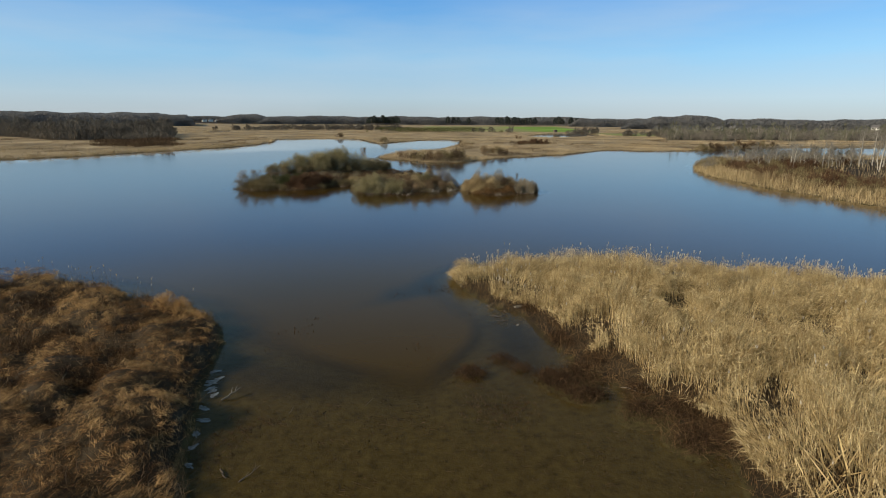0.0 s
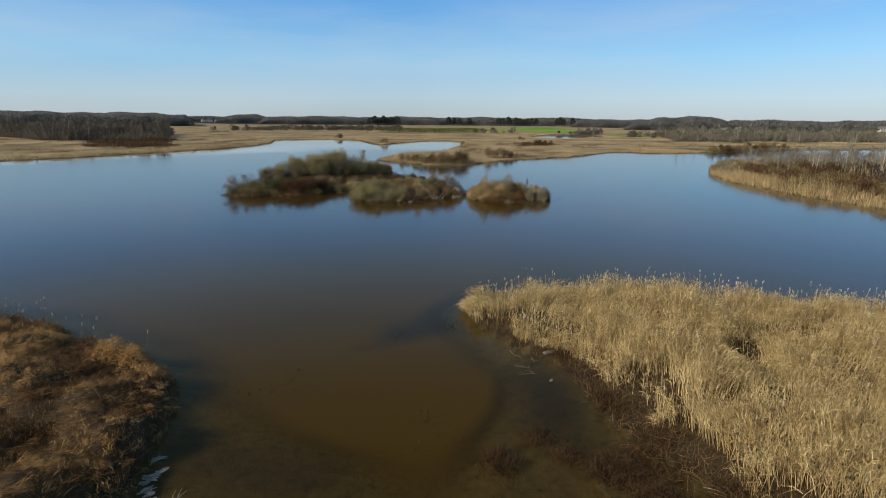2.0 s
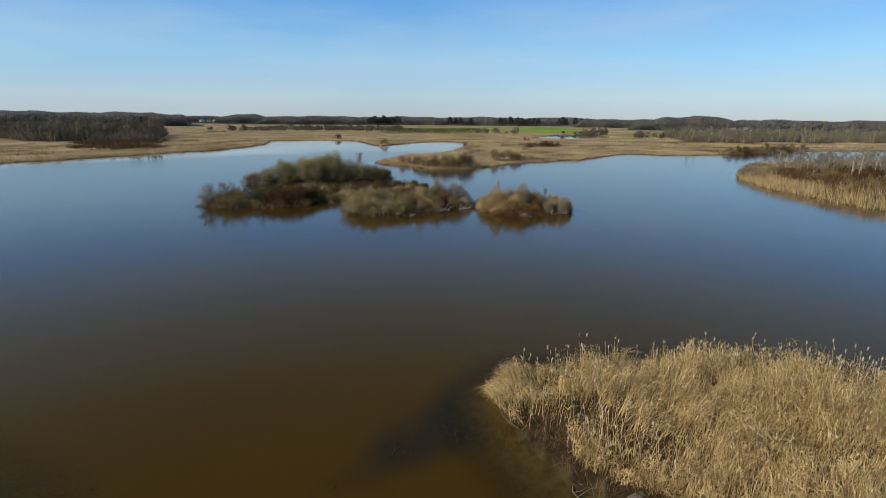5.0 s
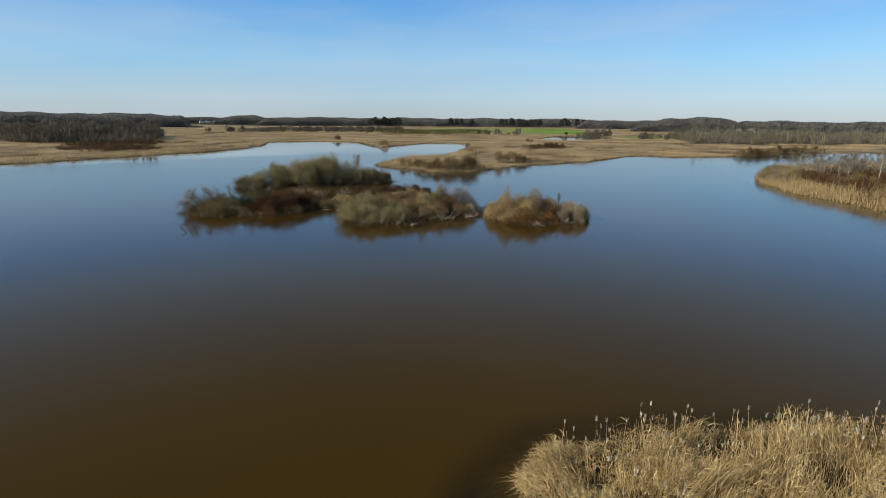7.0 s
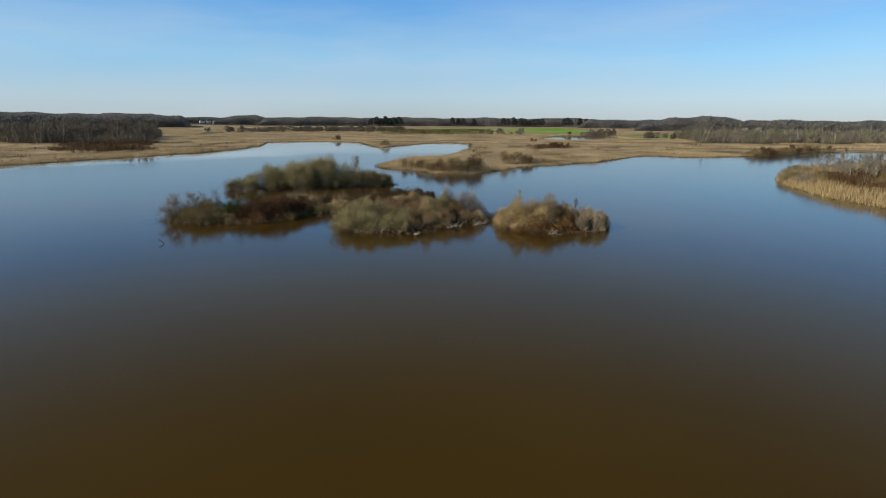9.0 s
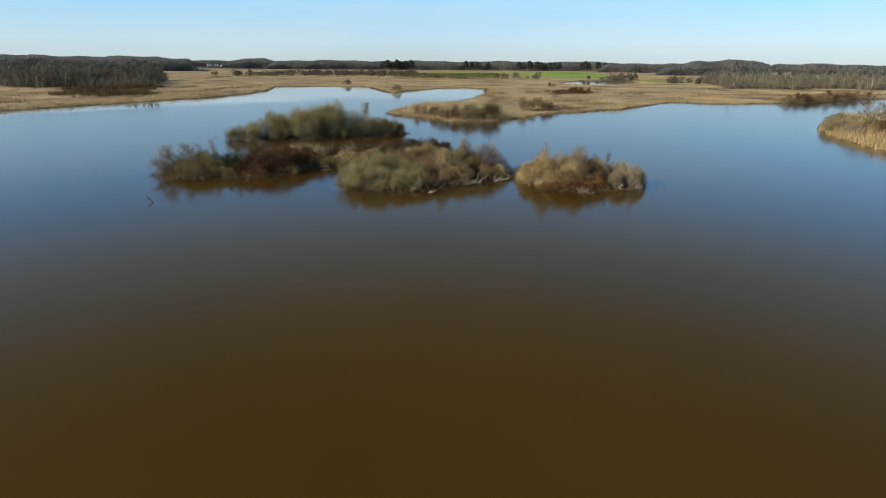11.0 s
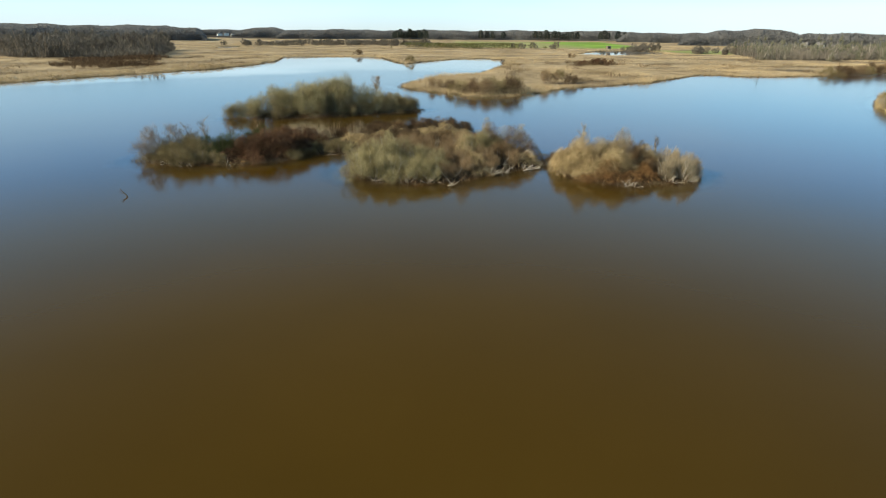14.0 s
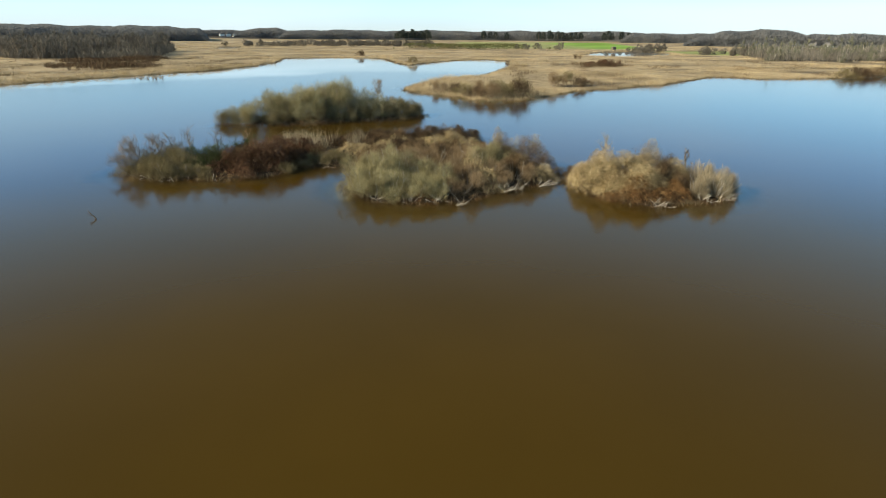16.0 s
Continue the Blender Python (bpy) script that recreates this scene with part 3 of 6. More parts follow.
def water_material():
    """Silty pond water: brown and dull in the deep, clear over the shallow mud, with a smooth reflecting surface."""
    m, nt, b = material("silty_pond_water")
    nt.nodes.remove(b)
    out = nt.nodes["Material Output"]
    depth = nt.nodes.new("ShaderNodeAttribute")
    depth.attribute_name = "depth"
    murk = nt.nodes.new("ShaderNodeMapRange")
    murk.interpolation_type = "SMOOTHSTEP"
    murk.inputs[1].default_value, murk.inputs[2].default_value = 0.0, 0.75
    murk.inputs[3].default_value, murk.inputs[4].default_value = 0.06, 1.0
    nt.links.new(depth.outputs["Fac"], murk.inputs[0])
    n = noise_node(nt, 0.06, 4.0)
    r = ramp(nt, [(0.35, (0.0520, 0.0293, 0.0021)), (0.65, (0.0605, 0.0342, 0.0030))])
    nt.links.new(n.outputs["Fac"], r.inputs[0])
    body = nt.nodes.new("ShaderNodeBsdfDiffuse")
    weed = nt.nodes.new("ShaderNodeAttribute")
    weed.attribute_name = "weed"
    skin = nt.nodes.new("ShaderNodeAttribute")
    skin.attribute_name = "ice"
    silty = mixed(nt, "MIX", weed.outputs["Fac"], r.outputs[0], (0.016, 0.014, 0.011))
    nt.links.new(mixed(nt, "MIX", skin.outputs["Fac"], silty, (0.62, 0.65, 0.68)), body.inputs["Color"])
    clear = nt.nodes.new("ShaderNodeBsdfTransparent")
    clear.inputs["Color"].default_value = (0.93, 0.86, 0.68, 1)
    inner = nt.nodes.new("ShaderNodeMixShader")
    nt.links.new(murk.outputs[0], inner.inputs[0])
    nt.links.new(clear.outputs[0], inner.inputs[1])
    nt.links.new(body.outputs[0], inner.inputs[2])
    # ripples: fine wind texture, stronger in cat's-paw patches
    ripple = noise_node(nt, 1.6, 3.0, 0.6)
    paw = noise_node(nt, 0.05, 4.0, 0.55)
    lane = nt.nodes.new("ShaderNodeMapping")
    lane.inputs["Rotation"].default_value, lane.inputs["Scale"].default_value = (0, 0, 0.5), (0.22, 1.0, 1.0)
    nt.links.new(paw.inputs["Vector"].links[0].from_socket, lane.inputs["Vector"])
    nt.links.new(lane.outputs[0], paw.inputs["Vector"])
    amp = nt.nodes.new("ShaderNodeMapRange")
    amp.inputs[1].default_value, amp.inputs[2].default_value = 0.38, 0.48
    amp.inputs[3].default_value, amp.inputs[4].default_value = 0.005, 0.014
    nt.links.new(paw.outputs["Fac"], amp.inputs[0])
    bp = nt.nodes.new("ShaderNodeBump")
    bp.inputs["Distance"].default_value = 0.25
    calm = nt.nodes.new("ShaderNodeAttribute")
    calm.attribute_name = "calm"
    still = nt.nodes.new("ShaderNodeMapRange")
    still.inputs[3].default_value, still.inputs[4].default_value = 1.0, 0.10
    nt.links.new(calm.outputs["Fac"], still.inputs[0])
    damped = nt.nodes.new("ShaderNodeMath")
    damped.operation = "MULTIPLY"
    nt.links.new(amp.outputs[0], damped.inputs[0])
    nt.links.new(still.outputs[0], damped.inputs[1])
    nt.links.new(damped.outputs[0], bp.inputs["Strength"])
    nt.links.new(ripple.outputs["Fac"], bp.inputs["Height"])
    gl = nt.nodes.new("ShaderNodeBsdfGlossy")
    frost = nt.nodes.new("ShaderNodeMapRange")
    frost.inputs[3].default_value, frost.inputs[4].default_value = 0.10, 0.02
    nt.links.new(calm.outputs["Fac"], frost.inputs[0])
    nt.links.new(frost.outputs[0], gl.inputs["Roughness"])
    nt.links.new(bp.outputs[0], gl.inputs["Normal"])
    face = nt.nodes.new("ShaderNodeLayerWeight")
    face.inputs["Blend"].default_value = 0.5
    nt.links.new(bp.outputs[0], face.inputs["Normal"])
    steep = nt.nodes.new("ShaderNodeMath")
    steep.operation = "POWER"
    steep.inputs[1].default_value = 5.15
    nt.links.new(face.outputs["Facing"], steep.inputs[0])
    fr = nt.nodes.new("ShaderNodeMapRange")
    fr.inputs[3].default_value, fr.inputs[4].default_value = 0.02, 1.0
    nt.links.new(steep.outputs[0], fr.inputs[0])
    mx = nt.nodes.new("ShaderNodeMixShader")
    nt.links.new(fr.outputs[0], mx.inputs[0])
    nt.links.new(inner.outputs[0], mx.inputs[1])
    nt.links.new(gl.outputs[0], mx.inputs[2])
    nt.links.new(mx.outputs[0], out.inputs["Surface"])
    return m


wx, wy, wf = polar_sheet(np.concatenate([[0.02, 0.4], np.geomspace(1.0, 700, 240)]), ANGLES[::2], 0.0, -4.0)
wme = mesh_from("water", np.stack([wx, wy, np.zeros_like(wx)], 1), wf, water_material(), True)
float_attribute(wme, "depth", np.clip(-height(wx, wy), 0, 3))
# a bed of dark water weed just under the surface
along, across = 0.695 * (wx + 0.5) + 0.72 * (wy - 34), 0.695 * (wy - 34) - 0.72 * (wx + 0.5)
weed_bed = np.exp(-(across / (1.1 + 0.14 * np.clip(along + 4, 0, 9))) ** 2) * (1 - smooth(4.0, 6.5, along)) * smooth(-8.0, 1.0, along) * 1.15
weed = np.clip((weed_bed * (1 + 0.6 * rough_field(wx, wy, 0.5, 2.4)) - 0.36) * 1.6, 0, 0.8)
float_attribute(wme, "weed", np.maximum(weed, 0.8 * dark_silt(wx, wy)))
sheet = (wx + 63) * 0.75 - (wy - 196) * 0.62 + 3.5 * rough_field(wx, wy, 0.05, 0.4)
floes = smooth(1.2, -1.2, sheet) * (wy > 90) * (wx < -30) * np.clip(0.62 + 0.5 * rough_field(0.5 * wx, 1.5 * wy, 0.05, 0.5), 0.15, 1)
float_attribute(wme, "ice", 0.9 * np.maximum(floes, 0.5 * smooth(228, 240, wy)))
float_attribute(wme, "calm", np.maximum(smooth(1.5, -1.5, sheet) * (wy > 90), smooth(225, 240, wy)))
tagged(new("water", wme), "still silty brown pond water reflecting the blue sky", "water", "", "structure")


# ---- near reed bed and banks ----
def near_stretch(x, y, margin=3.0):
    """The stretch of the near banks that is built at full density."""
    return (y > 8) & (np.abs(x) < (y + 4) * 0.86 + margin)


REED_EDGE = ([8, 12, 17, 20, 22.3, 25.2, 29, 31, 33, 35, 36.5], [12.6, 12.4, 12.1, 11.0, 10.3, 9.5, 8.9, 8.1, 6.3, 4.2, 0])


def reed_place(x, y, ahead=0.0):
    s = land(x, y)
    return (x > np.interp(y, *REED_EDGE) - ahead + 0.9 * rough_field(x, y, 0.6, 3.0)) & (x > 2) & (y < 45) & (x < 60) & (s > 0.35 - 0.45 * smooth(32, 35, y) + (0.40 - 0.2 * smooth(32, 35, y)) * rough_field(x, y, 0.8, 3.0)) & near_stretch(x, y)


HOLLOWS = [(5.8, 37.6, 0.75), (9.4, 38.3, 1.0), (11.1, 38.5, 0.5), (16.0, 27.0, 1.0), (21.0, 25.0, 0.8), (13.5, 31.5, 0.8), (12.0, 36.0, 0.5), (18.0, 33.5, 0.7), (12.4, 23.6, 0.6)]


def reed_height(x, y):
    h = 1.45 + 0.22 * rough_field(x, y, 0.3, 1.2) + 0.36 * rough_field(x + 40, y, 1.0, 3.0)
    tip = smooth(32.5, 35.5, y)
    h = h * (0.45 + 0.55 * smooth(0.0, 2.2 - 1.4 * tip, land(x, y))) * (0.30 + 0.70 * np.maximum(0.8 * tip, smooth(-0.6, 2.8, x - np.interp(y, *REED_EDGE) + 1.1 * rough_field(x, y, 0.8, 3.0))))
    for hx, hy, r in HOLLOWS:
        h = h * (1 - 0.85 * np.exp(-((x - hx) ** 2 + (y - hy) ** 2) / (r * r)))
    return h


def build_reeds():
    rs = np.random.RandomState(3)
    x, y = scatter(rs, 175000, (2, 8, 46, 43), lambda x, y: reed_place(x, y) * np.clip(0.55 + 0.70 * rough_field(x + 3, y, 0.9, 3.0), 0.04, 1) * (0.55 + 0.45 * smooth(50, 34, np.hypot(x, y))))
    ok = reed_height(x, y) > 0.34
    x, y = x[ok], y[ok]
    n = len(x)
    h = reed_height(x, y) * rs.uniform(0.62, 1.22, n)
    z = height(x, y)
    base = np.stack([x, y, z], 1)
    # stands lean together, with swirls
    sw = 2.5 * rough_field(x, y, 0.2, 0.9)
    lean = np.stack([np.cos(sw), np.sin(sw), np.zeros(n)], 1) * (0.08 + 0.36 * np.clip(rough_field(x + 7, y, 0.4, 1.6), 0, 1))[:, None]
    dirs = up_dirs(rs, n, 0.18) + lean
    chunks = [blades(rs, base, h, rs.uniform(0.010, 0.018, n), dirs, 0.18, 2, 0.5)]
    un = dirs / np.linalg.norm(dirs, axis=1, keepdims=True)
    for k in range(5):
        f = rs.uniform(0.35, 1.0, n) ** 0.7
        b = base + un * (h * f)[:, None]
        ld = up_dirs(rs, n, 1.0) + lean * 2
        chunks.append(blades(rs, b, rs.uniform(0.25, 0.60, n), rs.uniform(0.010, 0.024, n), ld, 0.5, 2, 0.15, 0.75))
    stuff("reed_bed", chunks, REED, "dense bed of dry golden reeds standing at the water's edge", "reed bed")
    # fallen litter and darker stems low down at the edge
    x, y = scatter(rs, 60000, (2, 8, 40, 45), lambda x, y: reed_place(x, y, 1.9) * (1.0 - 0.85 * smooth(1.0, 4.0, x - np.interp(y, *REED_EDGE))))
    n = len(x)
    d = up_dirs(rs, n, 0.9)
    stuff("reed_litter", [blades(rs, np.stack([x, y, height(x, y)], 1), rs.uniform(0.25, 0.95, n), rs.uniform(0.010, 0.020, n), d, 0.5, 2, 0.2, 0.4)],
          REED_LOW, "brown broken reed stems and litter on the muddy bank", "reed litter")
    # tall flowering stalks, thickest along the far edge
    def tall(x, y):
        s = land(x, y)
        return reed_place(x, y) * np.where((s < 3.2) & (y > 30) & (x > 5), 0.55, 0.03)
    x, y = scatter(rs, 8000, (3, 10, 50, 44), tall)
    n = len(x)
    base = np.stack([x, y, height(x, y)], 1)
    h = np.clip(reed_height(x, y) / 1.5, 0.7, 1.1) * rs.uniform(1.65, 2.35, n)
    d = up_dirs(rs, n, 0.07)
    chunk = blades(rs, base, h, 0.016, d, 0.05, 2, 0.5)
    stuff("reed_stalks", [chunk], REED, "tall thin golden reed stalks", "reed")
    top = chunk[0].reshape(n, 3, 2, 3)[:, 2].mean(1)
    pl = []
    for k in range(8):
        pd = up_dirs(rs, n, 0.16)
        pl.append(blades(rs, top - [0, 0, 0.10] + rs.uniform(-0.02, 0.02, (n, 3)), rs.uniform(0.09, 0.18, n), rs.uniform(0.016, 0.034, n), pd, 0.2, 2, 0.4))
    stuff("reed_plumes", pl, PLUME, "pale feathery seed plumes on the tall reeds", "reed plumes")


build_reeds()


def stubble_place(x, y):
    return stubble_bed(x, y) * (land(x, y) < 1.6)


def build_stubble():
    rs = np.random.RandomState(5)
    x, y = scatter(rs, 140000, (1, 11, 14, 33), stubble_place)
    n = len(x)
    base = np.stack([x, y, height(x, y) - 0.02], 1)
    stuff("marsh_stubble", [blades(rs, base, rs.uniform(0.12, 0.62, n) * (0.30 + 0.85 * stubble_bed(x, y)), rs.uniform(0.009, 0.020, n), up_dirs(rs, n, 1.0), 0.5, 2, 0.2, 0.3)],
          STUBBLE, "dark brown dead marsh plants standing in wet mud", "marsh plants")
    # pale broken reeds lying over the hummocks nearest the stand
    x, y = scatter(rs, 9000, (7, 11, 14, 24), lambda x, y: 0.35 * (stubble_bed(x, y) > 0.05) * (x > np.interp(y, *REED_EDGE) - 2.2))
    n = len(x)
    a = rs.uniform(0, 2 * np.pi, n)
    stuff("fallen_reeds", [blades(rs, np.stack([x, y, height(x, y) + rs.uniform(0.05, 0.35, n)], 1), rs.uniform(0.4, 1.1, n), rs.uniform(0.008, 0.014, n), np.stack([np.cos(a), np.sin(a), rs.uniform(-0.1, 0.35, n)], 1), 0.25, 2, 0.4, 0.2)],
          REED_LOW, "broken tan reed stems lying over dark marsh hummocks", "reed litter")
    # clods and lumps on the mud flat
    def clod_place(x, y):
        ridges = np.exp(-((y - 17.9 - 0.42 * (x + 4.4)) / 0.32) ** 2) * smooth(-6.8, -5.8, x) * (1 - smooth(-2.9, -2.2, x))
        ridges = ridges + 0.8 * np.exp(-((y - 16.1 - 0.12 * (x + 3)) / 0.25) ** 2) * smooth(-4.9, -4.2, x) * (1 - smooth(-2.2, -1.4, x))
        ridges = ridges + 0.6 * np.exp(-((y - 17.0 - 0.5 * (x - 1.5)) / 0.3) ** 2) * smooth(0.4, 0.9, x) * (1 - smooth(3.2, 4.2, x))
        return (land(x, y) < 0.3) * mud(x, y) * (y < 20) * np.clip(0.45 * rough_field(x + 4, y, 0.6, 2.6) - 0.20 + ridges, 0.015, 1)
    x, y = scatter(rs, 26000, (-8.5, 9, 13, 20), clod_place)
    n = len(x)
    size = np.minimum(rs.gamma(1.5, 0.011, n) + 0.008, 0.06)
    ang = np.arange(6) * np.pi / 3
    ring = np.stack([np.cos(ang), np.sin(ang), np.zeros(6)], 1)
    yaw, long = rs.uniform(0, np.pi, n), rs.uniform(1.0, 2.8, n)
    axis = np.stack([np.cos(yaw), np.sin(yaw), np.zeros(n)], 1)
    def drawn_out(p):
        return p + axis[:, None] * ((p * axis[:, None]).sum(2, keepdims=True) * (long - 1)[:, None, None])
    low = drawn_out(ring[None] * rs.uniform(0.3, 1.6, (n, 6, 1)) * size[:, None, None])
    high = drawn_out(ring[None] * rs.uniform(0.25, 0.6, (n, 6, 1)) * size[:, None, None]) + np.array([0, 0, 1.0]) * (size * rs.uniform(0.3, 0.9, n))[:, None, None]
    at0 = np.stack([x, y, height(x, y) - 0.004], 1)[:, None]
    V = np.concatenate([low + at0, high + at0], 1)
    i6 = np.arange(6)
    side = np.stack([i6, (i6 + 1) % 6, 6 + (i6 + 1) % 6, 6 + i6], 1)
    cap = np.array([[6, 7, 8, 9], [6, 9, 10, 11]])
    F = (np.concatenate([side, cap])[None] + (np.arange(n) * 12)[:, None, None]).reshape(-1, 4)
    stuff("mud_clods", [(V.reshape(-1, 3), F)], CLOD, "dark wet clods of mud on the shallow flat", "mud")
    # bits of stalk and root scattered on the flat
    x, y = scatter(rs, 60000, (-8.5, 9, 13, 21), lambda x, y: 0.35 * clod_place(x, y) + 0.05 * (land(x, y) < 0.3) * mud(x, y) * (rough_field(x - 9, y + 3, 0.5, 2.5) > 0.1))
    n = len(x)
    a = rs.uniform(0, 2 * np.pi, n)
    bits = blades(rs, np.stack([x, y, np.maximum(height(x, y), -0.01) + 0.012], 1), rs.gamma(2.0, 0.05, n) + 0.03, rs.uniform(0.010, 0.024, n), np.stack([np.cos(a), np.sin(a), rs.uniform(0.0, 0.6, n)], 1), 0.3, 2, 0.4, 0.2)
    stuff("mud_litter", [bits], STUBBLE, "dark bits of stalk and root scattered on wet mud", "litter")
    # sprigs poking through the shallow water
    x, y = scatter(rs, 24000, (-9, 9, 12, 40), lambda x, y: (land(x, y) < 0.0) * (y < 37 - 0.9 * np.abs(x - 2)) * (np.clip(rough_field(x, y, 0.5, 2.2) - 0.5, 0, 1) * (0.25 + 0.75 * (y < 22)) + 0.35 * np.exp(-(((x - 0.8 - 0.5 * (y - 34)) / 4.2) ** 2 + ((y - 34.5) / 1.6) ** 2)) * (rough_field(x, y, 0.8, 3.0) > 0.35)))
    n = len(x)
    parts = []
    for k in range(3):
        parts.append(blades(rs, np.stack([x + rs.normal(0, 0.05, n), y + rs.normal(0, 0.05, n), np.full(n, -0.02)], 1), rs.uniform(0.04, 0.16, n),
                            rs.uniform(0.012, 0.03, n), up_dirs(rs, n, 1.2), 0.4, 2, 0.3))
    stuff("water_sprigs", parts, STUBBLE, "short dark sprigs of dead plants poking out of shallow water", "water plants")


build_stubble()


def bank_place(x, y):
    return (x < -5) & (x > -48) & (y < 41) & (land(x, y) > 0.0) & near_stretch(x, y)


def tussocks(rs, cx, cy, count, radius, tall, length, width, swirl=3.0):
    """Grass combed over from raised crowns and lying over its neighbours; count, radius and tall by tussock."""
    k = np.repeat(np.arange(len(cx)), np.asarray(count).astype(int))
    n = len(k)
    a, q = rs.uniform(0, 2 * np.pi, n), np.sqrt(rs.uniform(0, 1, n))
    x, y = cx[k] + np.cos(a) * q * radius[k], cy[k] + np.sin(a) * q * radius[k]
    dome = np.clip(1 - q * q, 0, 1) ** 0.7
    base = np.stack([x, y, np.maximum(height(x, y), -0.05) + tall[k] * smooth(-0.5, 0.8, land(x, y)) * dome * rs.uniform(0.6, 1, n)], 1)
    sw = swirl * rough_field(cx + 20, cy, 0.25, 1.3)[k] + 0.4
    d = np.stack([np.cos(a) * q + 0.6 * np.cos(sw), np.sin(a) * q + 0.6 * np.sin(sw), rs.uniform(0.1, 0.9, n)], 1) + rs.normal(0, 0.28, (n, 3))
    return blades(rs, base, rs.uniform(length[0], length[1], n), rs.uniform(width[0], width[1], n), d, 0.35, 2, 0.2, 0.6)


def locks(rs, cx, cy, count, lift, length, width, swirl=3.2):
    """Combed-over locks of dead grass: the blades of a lock arch the same way and lie close together."""
    m = len(cx)
    a = swirl * rough_field(cx + 20, cy, 0.25, 1.3) + 0.4 + rs.normal(0, 0.7, m)
    e = rs.uniform(0.25, 1.1, m)
    d0 = np.stack([np.cos(a), np.sin(a), e], 1)
    l0 = rs.uniform(length[0], length[1], m)
    k = np.repeat(np.arange(m), count)
    n = len(k)
    base = np.stack([cx, cy, np.maximum(height(cx, cy), -0.05) + lift * smooth(-0.3, 0.8, land(cx, cy))], 1)[k] + rs.normal(0, 1, (n, 3)) * [0.10, 0.10, 0.04]
    return blades(rs, base, l0[k] * rs.uniform(0.7, 1.15, n), rs.uniform(width[0], width[1], n), d0[k] + rs.normal(0, 0.26, (n, 3)), 0.22, 2, 0.25, 0.85)


def spread_out(x, y, gap):
    keep = []
    for i in range(len(x)):
        if all((x[i] - x[k]) ** 2 + (y[i] - y[k]) ** 2 > gap * gap for k in keep):
            keep.append(i)
    return x[keep], y[keep]


def build_bank():
    rs = np.random.RandomState(7)
    # tussocks of combed-over grass with dark hollows between
    cx, cy = spread_out(*scatter(rs, 3600, (-44, 9, -5, 40), lambda x, y: bank_place(x, y) * (land(x, y) > 0.15) * (np.hypot(x + 13.55, 0.75 * (y - 28.0)) > 1.15)), 0.66)
    m = len(cx)
    grassy = smooth(-0.45, 0.25, rough_field(cx * 0.8, cy * 0.8, 0.25, 1.6))
    tall = rs.uniform(0.08, 0.50, m) + 0.55 * np.clip(rough_field(cx + 31, cy, 0.5, 2.0), 0, 1)
    tall = tall + 0.6 * np.exp(-((cx + 15.2) ** 2 + (cy - 28.2) ** 2) / 0.6)
    radius = rs.uniform(0.40, 0.85, m)
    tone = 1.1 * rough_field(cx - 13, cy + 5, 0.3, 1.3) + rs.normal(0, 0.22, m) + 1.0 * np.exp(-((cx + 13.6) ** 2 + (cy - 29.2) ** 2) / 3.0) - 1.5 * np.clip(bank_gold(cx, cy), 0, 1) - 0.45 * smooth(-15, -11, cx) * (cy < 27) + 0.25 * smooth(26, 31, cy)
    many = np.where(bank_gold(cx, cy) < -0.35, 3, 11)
    k = np.repeat(np.arange(m), many)
    lx, ly = cx[k] + rs.normal(0, 0.32, len(k)), cy[k] + rs.normal(0, 0.32, len(k))
    ok = (land(lx, ly) > -0.05) & (np.hypot(lx + 13.55, 0.75 * (ly - 28.0)) > 1.05)
    k, lx, ly = k[ok], lx[ok], ly[ok]
    lift = tall[k] * rs.uniform(0.1, 1.0, len(k))
    tone = tone[k] + rs.normal(0, 0.22, len(k))
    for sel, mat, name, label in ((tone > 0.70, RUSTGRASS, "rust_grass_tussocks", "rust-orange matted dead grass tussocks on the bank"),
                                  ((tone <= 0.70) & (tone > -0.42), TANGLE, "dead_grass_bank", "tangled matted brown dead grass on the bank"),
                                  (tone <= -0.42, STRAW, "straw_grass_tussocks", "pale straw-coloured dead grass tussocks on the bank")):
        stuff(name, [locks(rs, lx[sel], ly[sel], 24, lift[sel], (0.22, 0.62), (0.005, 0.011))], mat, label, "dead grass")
    # one big overhanging clump near the point of the bank
    bx, by = np.array([-13.05, -13.25, -14.05, -14.45]), np.array([29.15, 29.6, 29.65, 29.5])
    stuff("grass_hump", [tussocks(rs, bx, by, np.array([900, 600, 800, 500]), np.array([0.62, 0.6, 0.55, 0.5]), np.array([1.15, 1.0, 1.35, 1.1]), (0.12, 0.30), (0.010, 0.022))], HUMP, "large buff-orange humps of matted dead grass beside a dark hollow", "dead grass")
    # near-black plants added down in the hollows to stand for their deep shade
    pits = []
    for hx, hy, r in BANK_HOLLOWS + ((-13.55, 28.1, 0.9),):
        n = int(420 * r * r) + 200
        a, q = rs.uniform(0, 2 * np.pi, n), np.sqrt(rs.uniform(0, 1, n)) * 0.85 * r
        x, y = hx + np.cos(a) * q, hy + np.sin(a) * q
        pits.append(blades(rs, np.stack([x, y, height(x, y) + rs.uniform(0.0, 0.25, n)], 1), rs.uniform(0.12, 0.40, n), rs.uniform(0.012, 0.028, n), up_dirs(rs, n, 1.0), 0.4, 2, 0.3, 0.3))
    stuff("hollow_shade_plants", pits, STUBBLE, "near-black dead plants added as the deep shade in the bank's hollows", "dead plants")
    # flattened thatch under and between the locks
    x, y = scatter(rs, 100000, (-44, 9, -5, 41), lambda x, y: bank_place(x, y) * (np.hypot(x + 13.55, 0.75 * (y - 28.0)) > 1.0))
    n = len(x)
    sw = 3.2 * rough_field(x + 20, y, 0.25, 1.3) + rs.normal(0, 0.9, n)
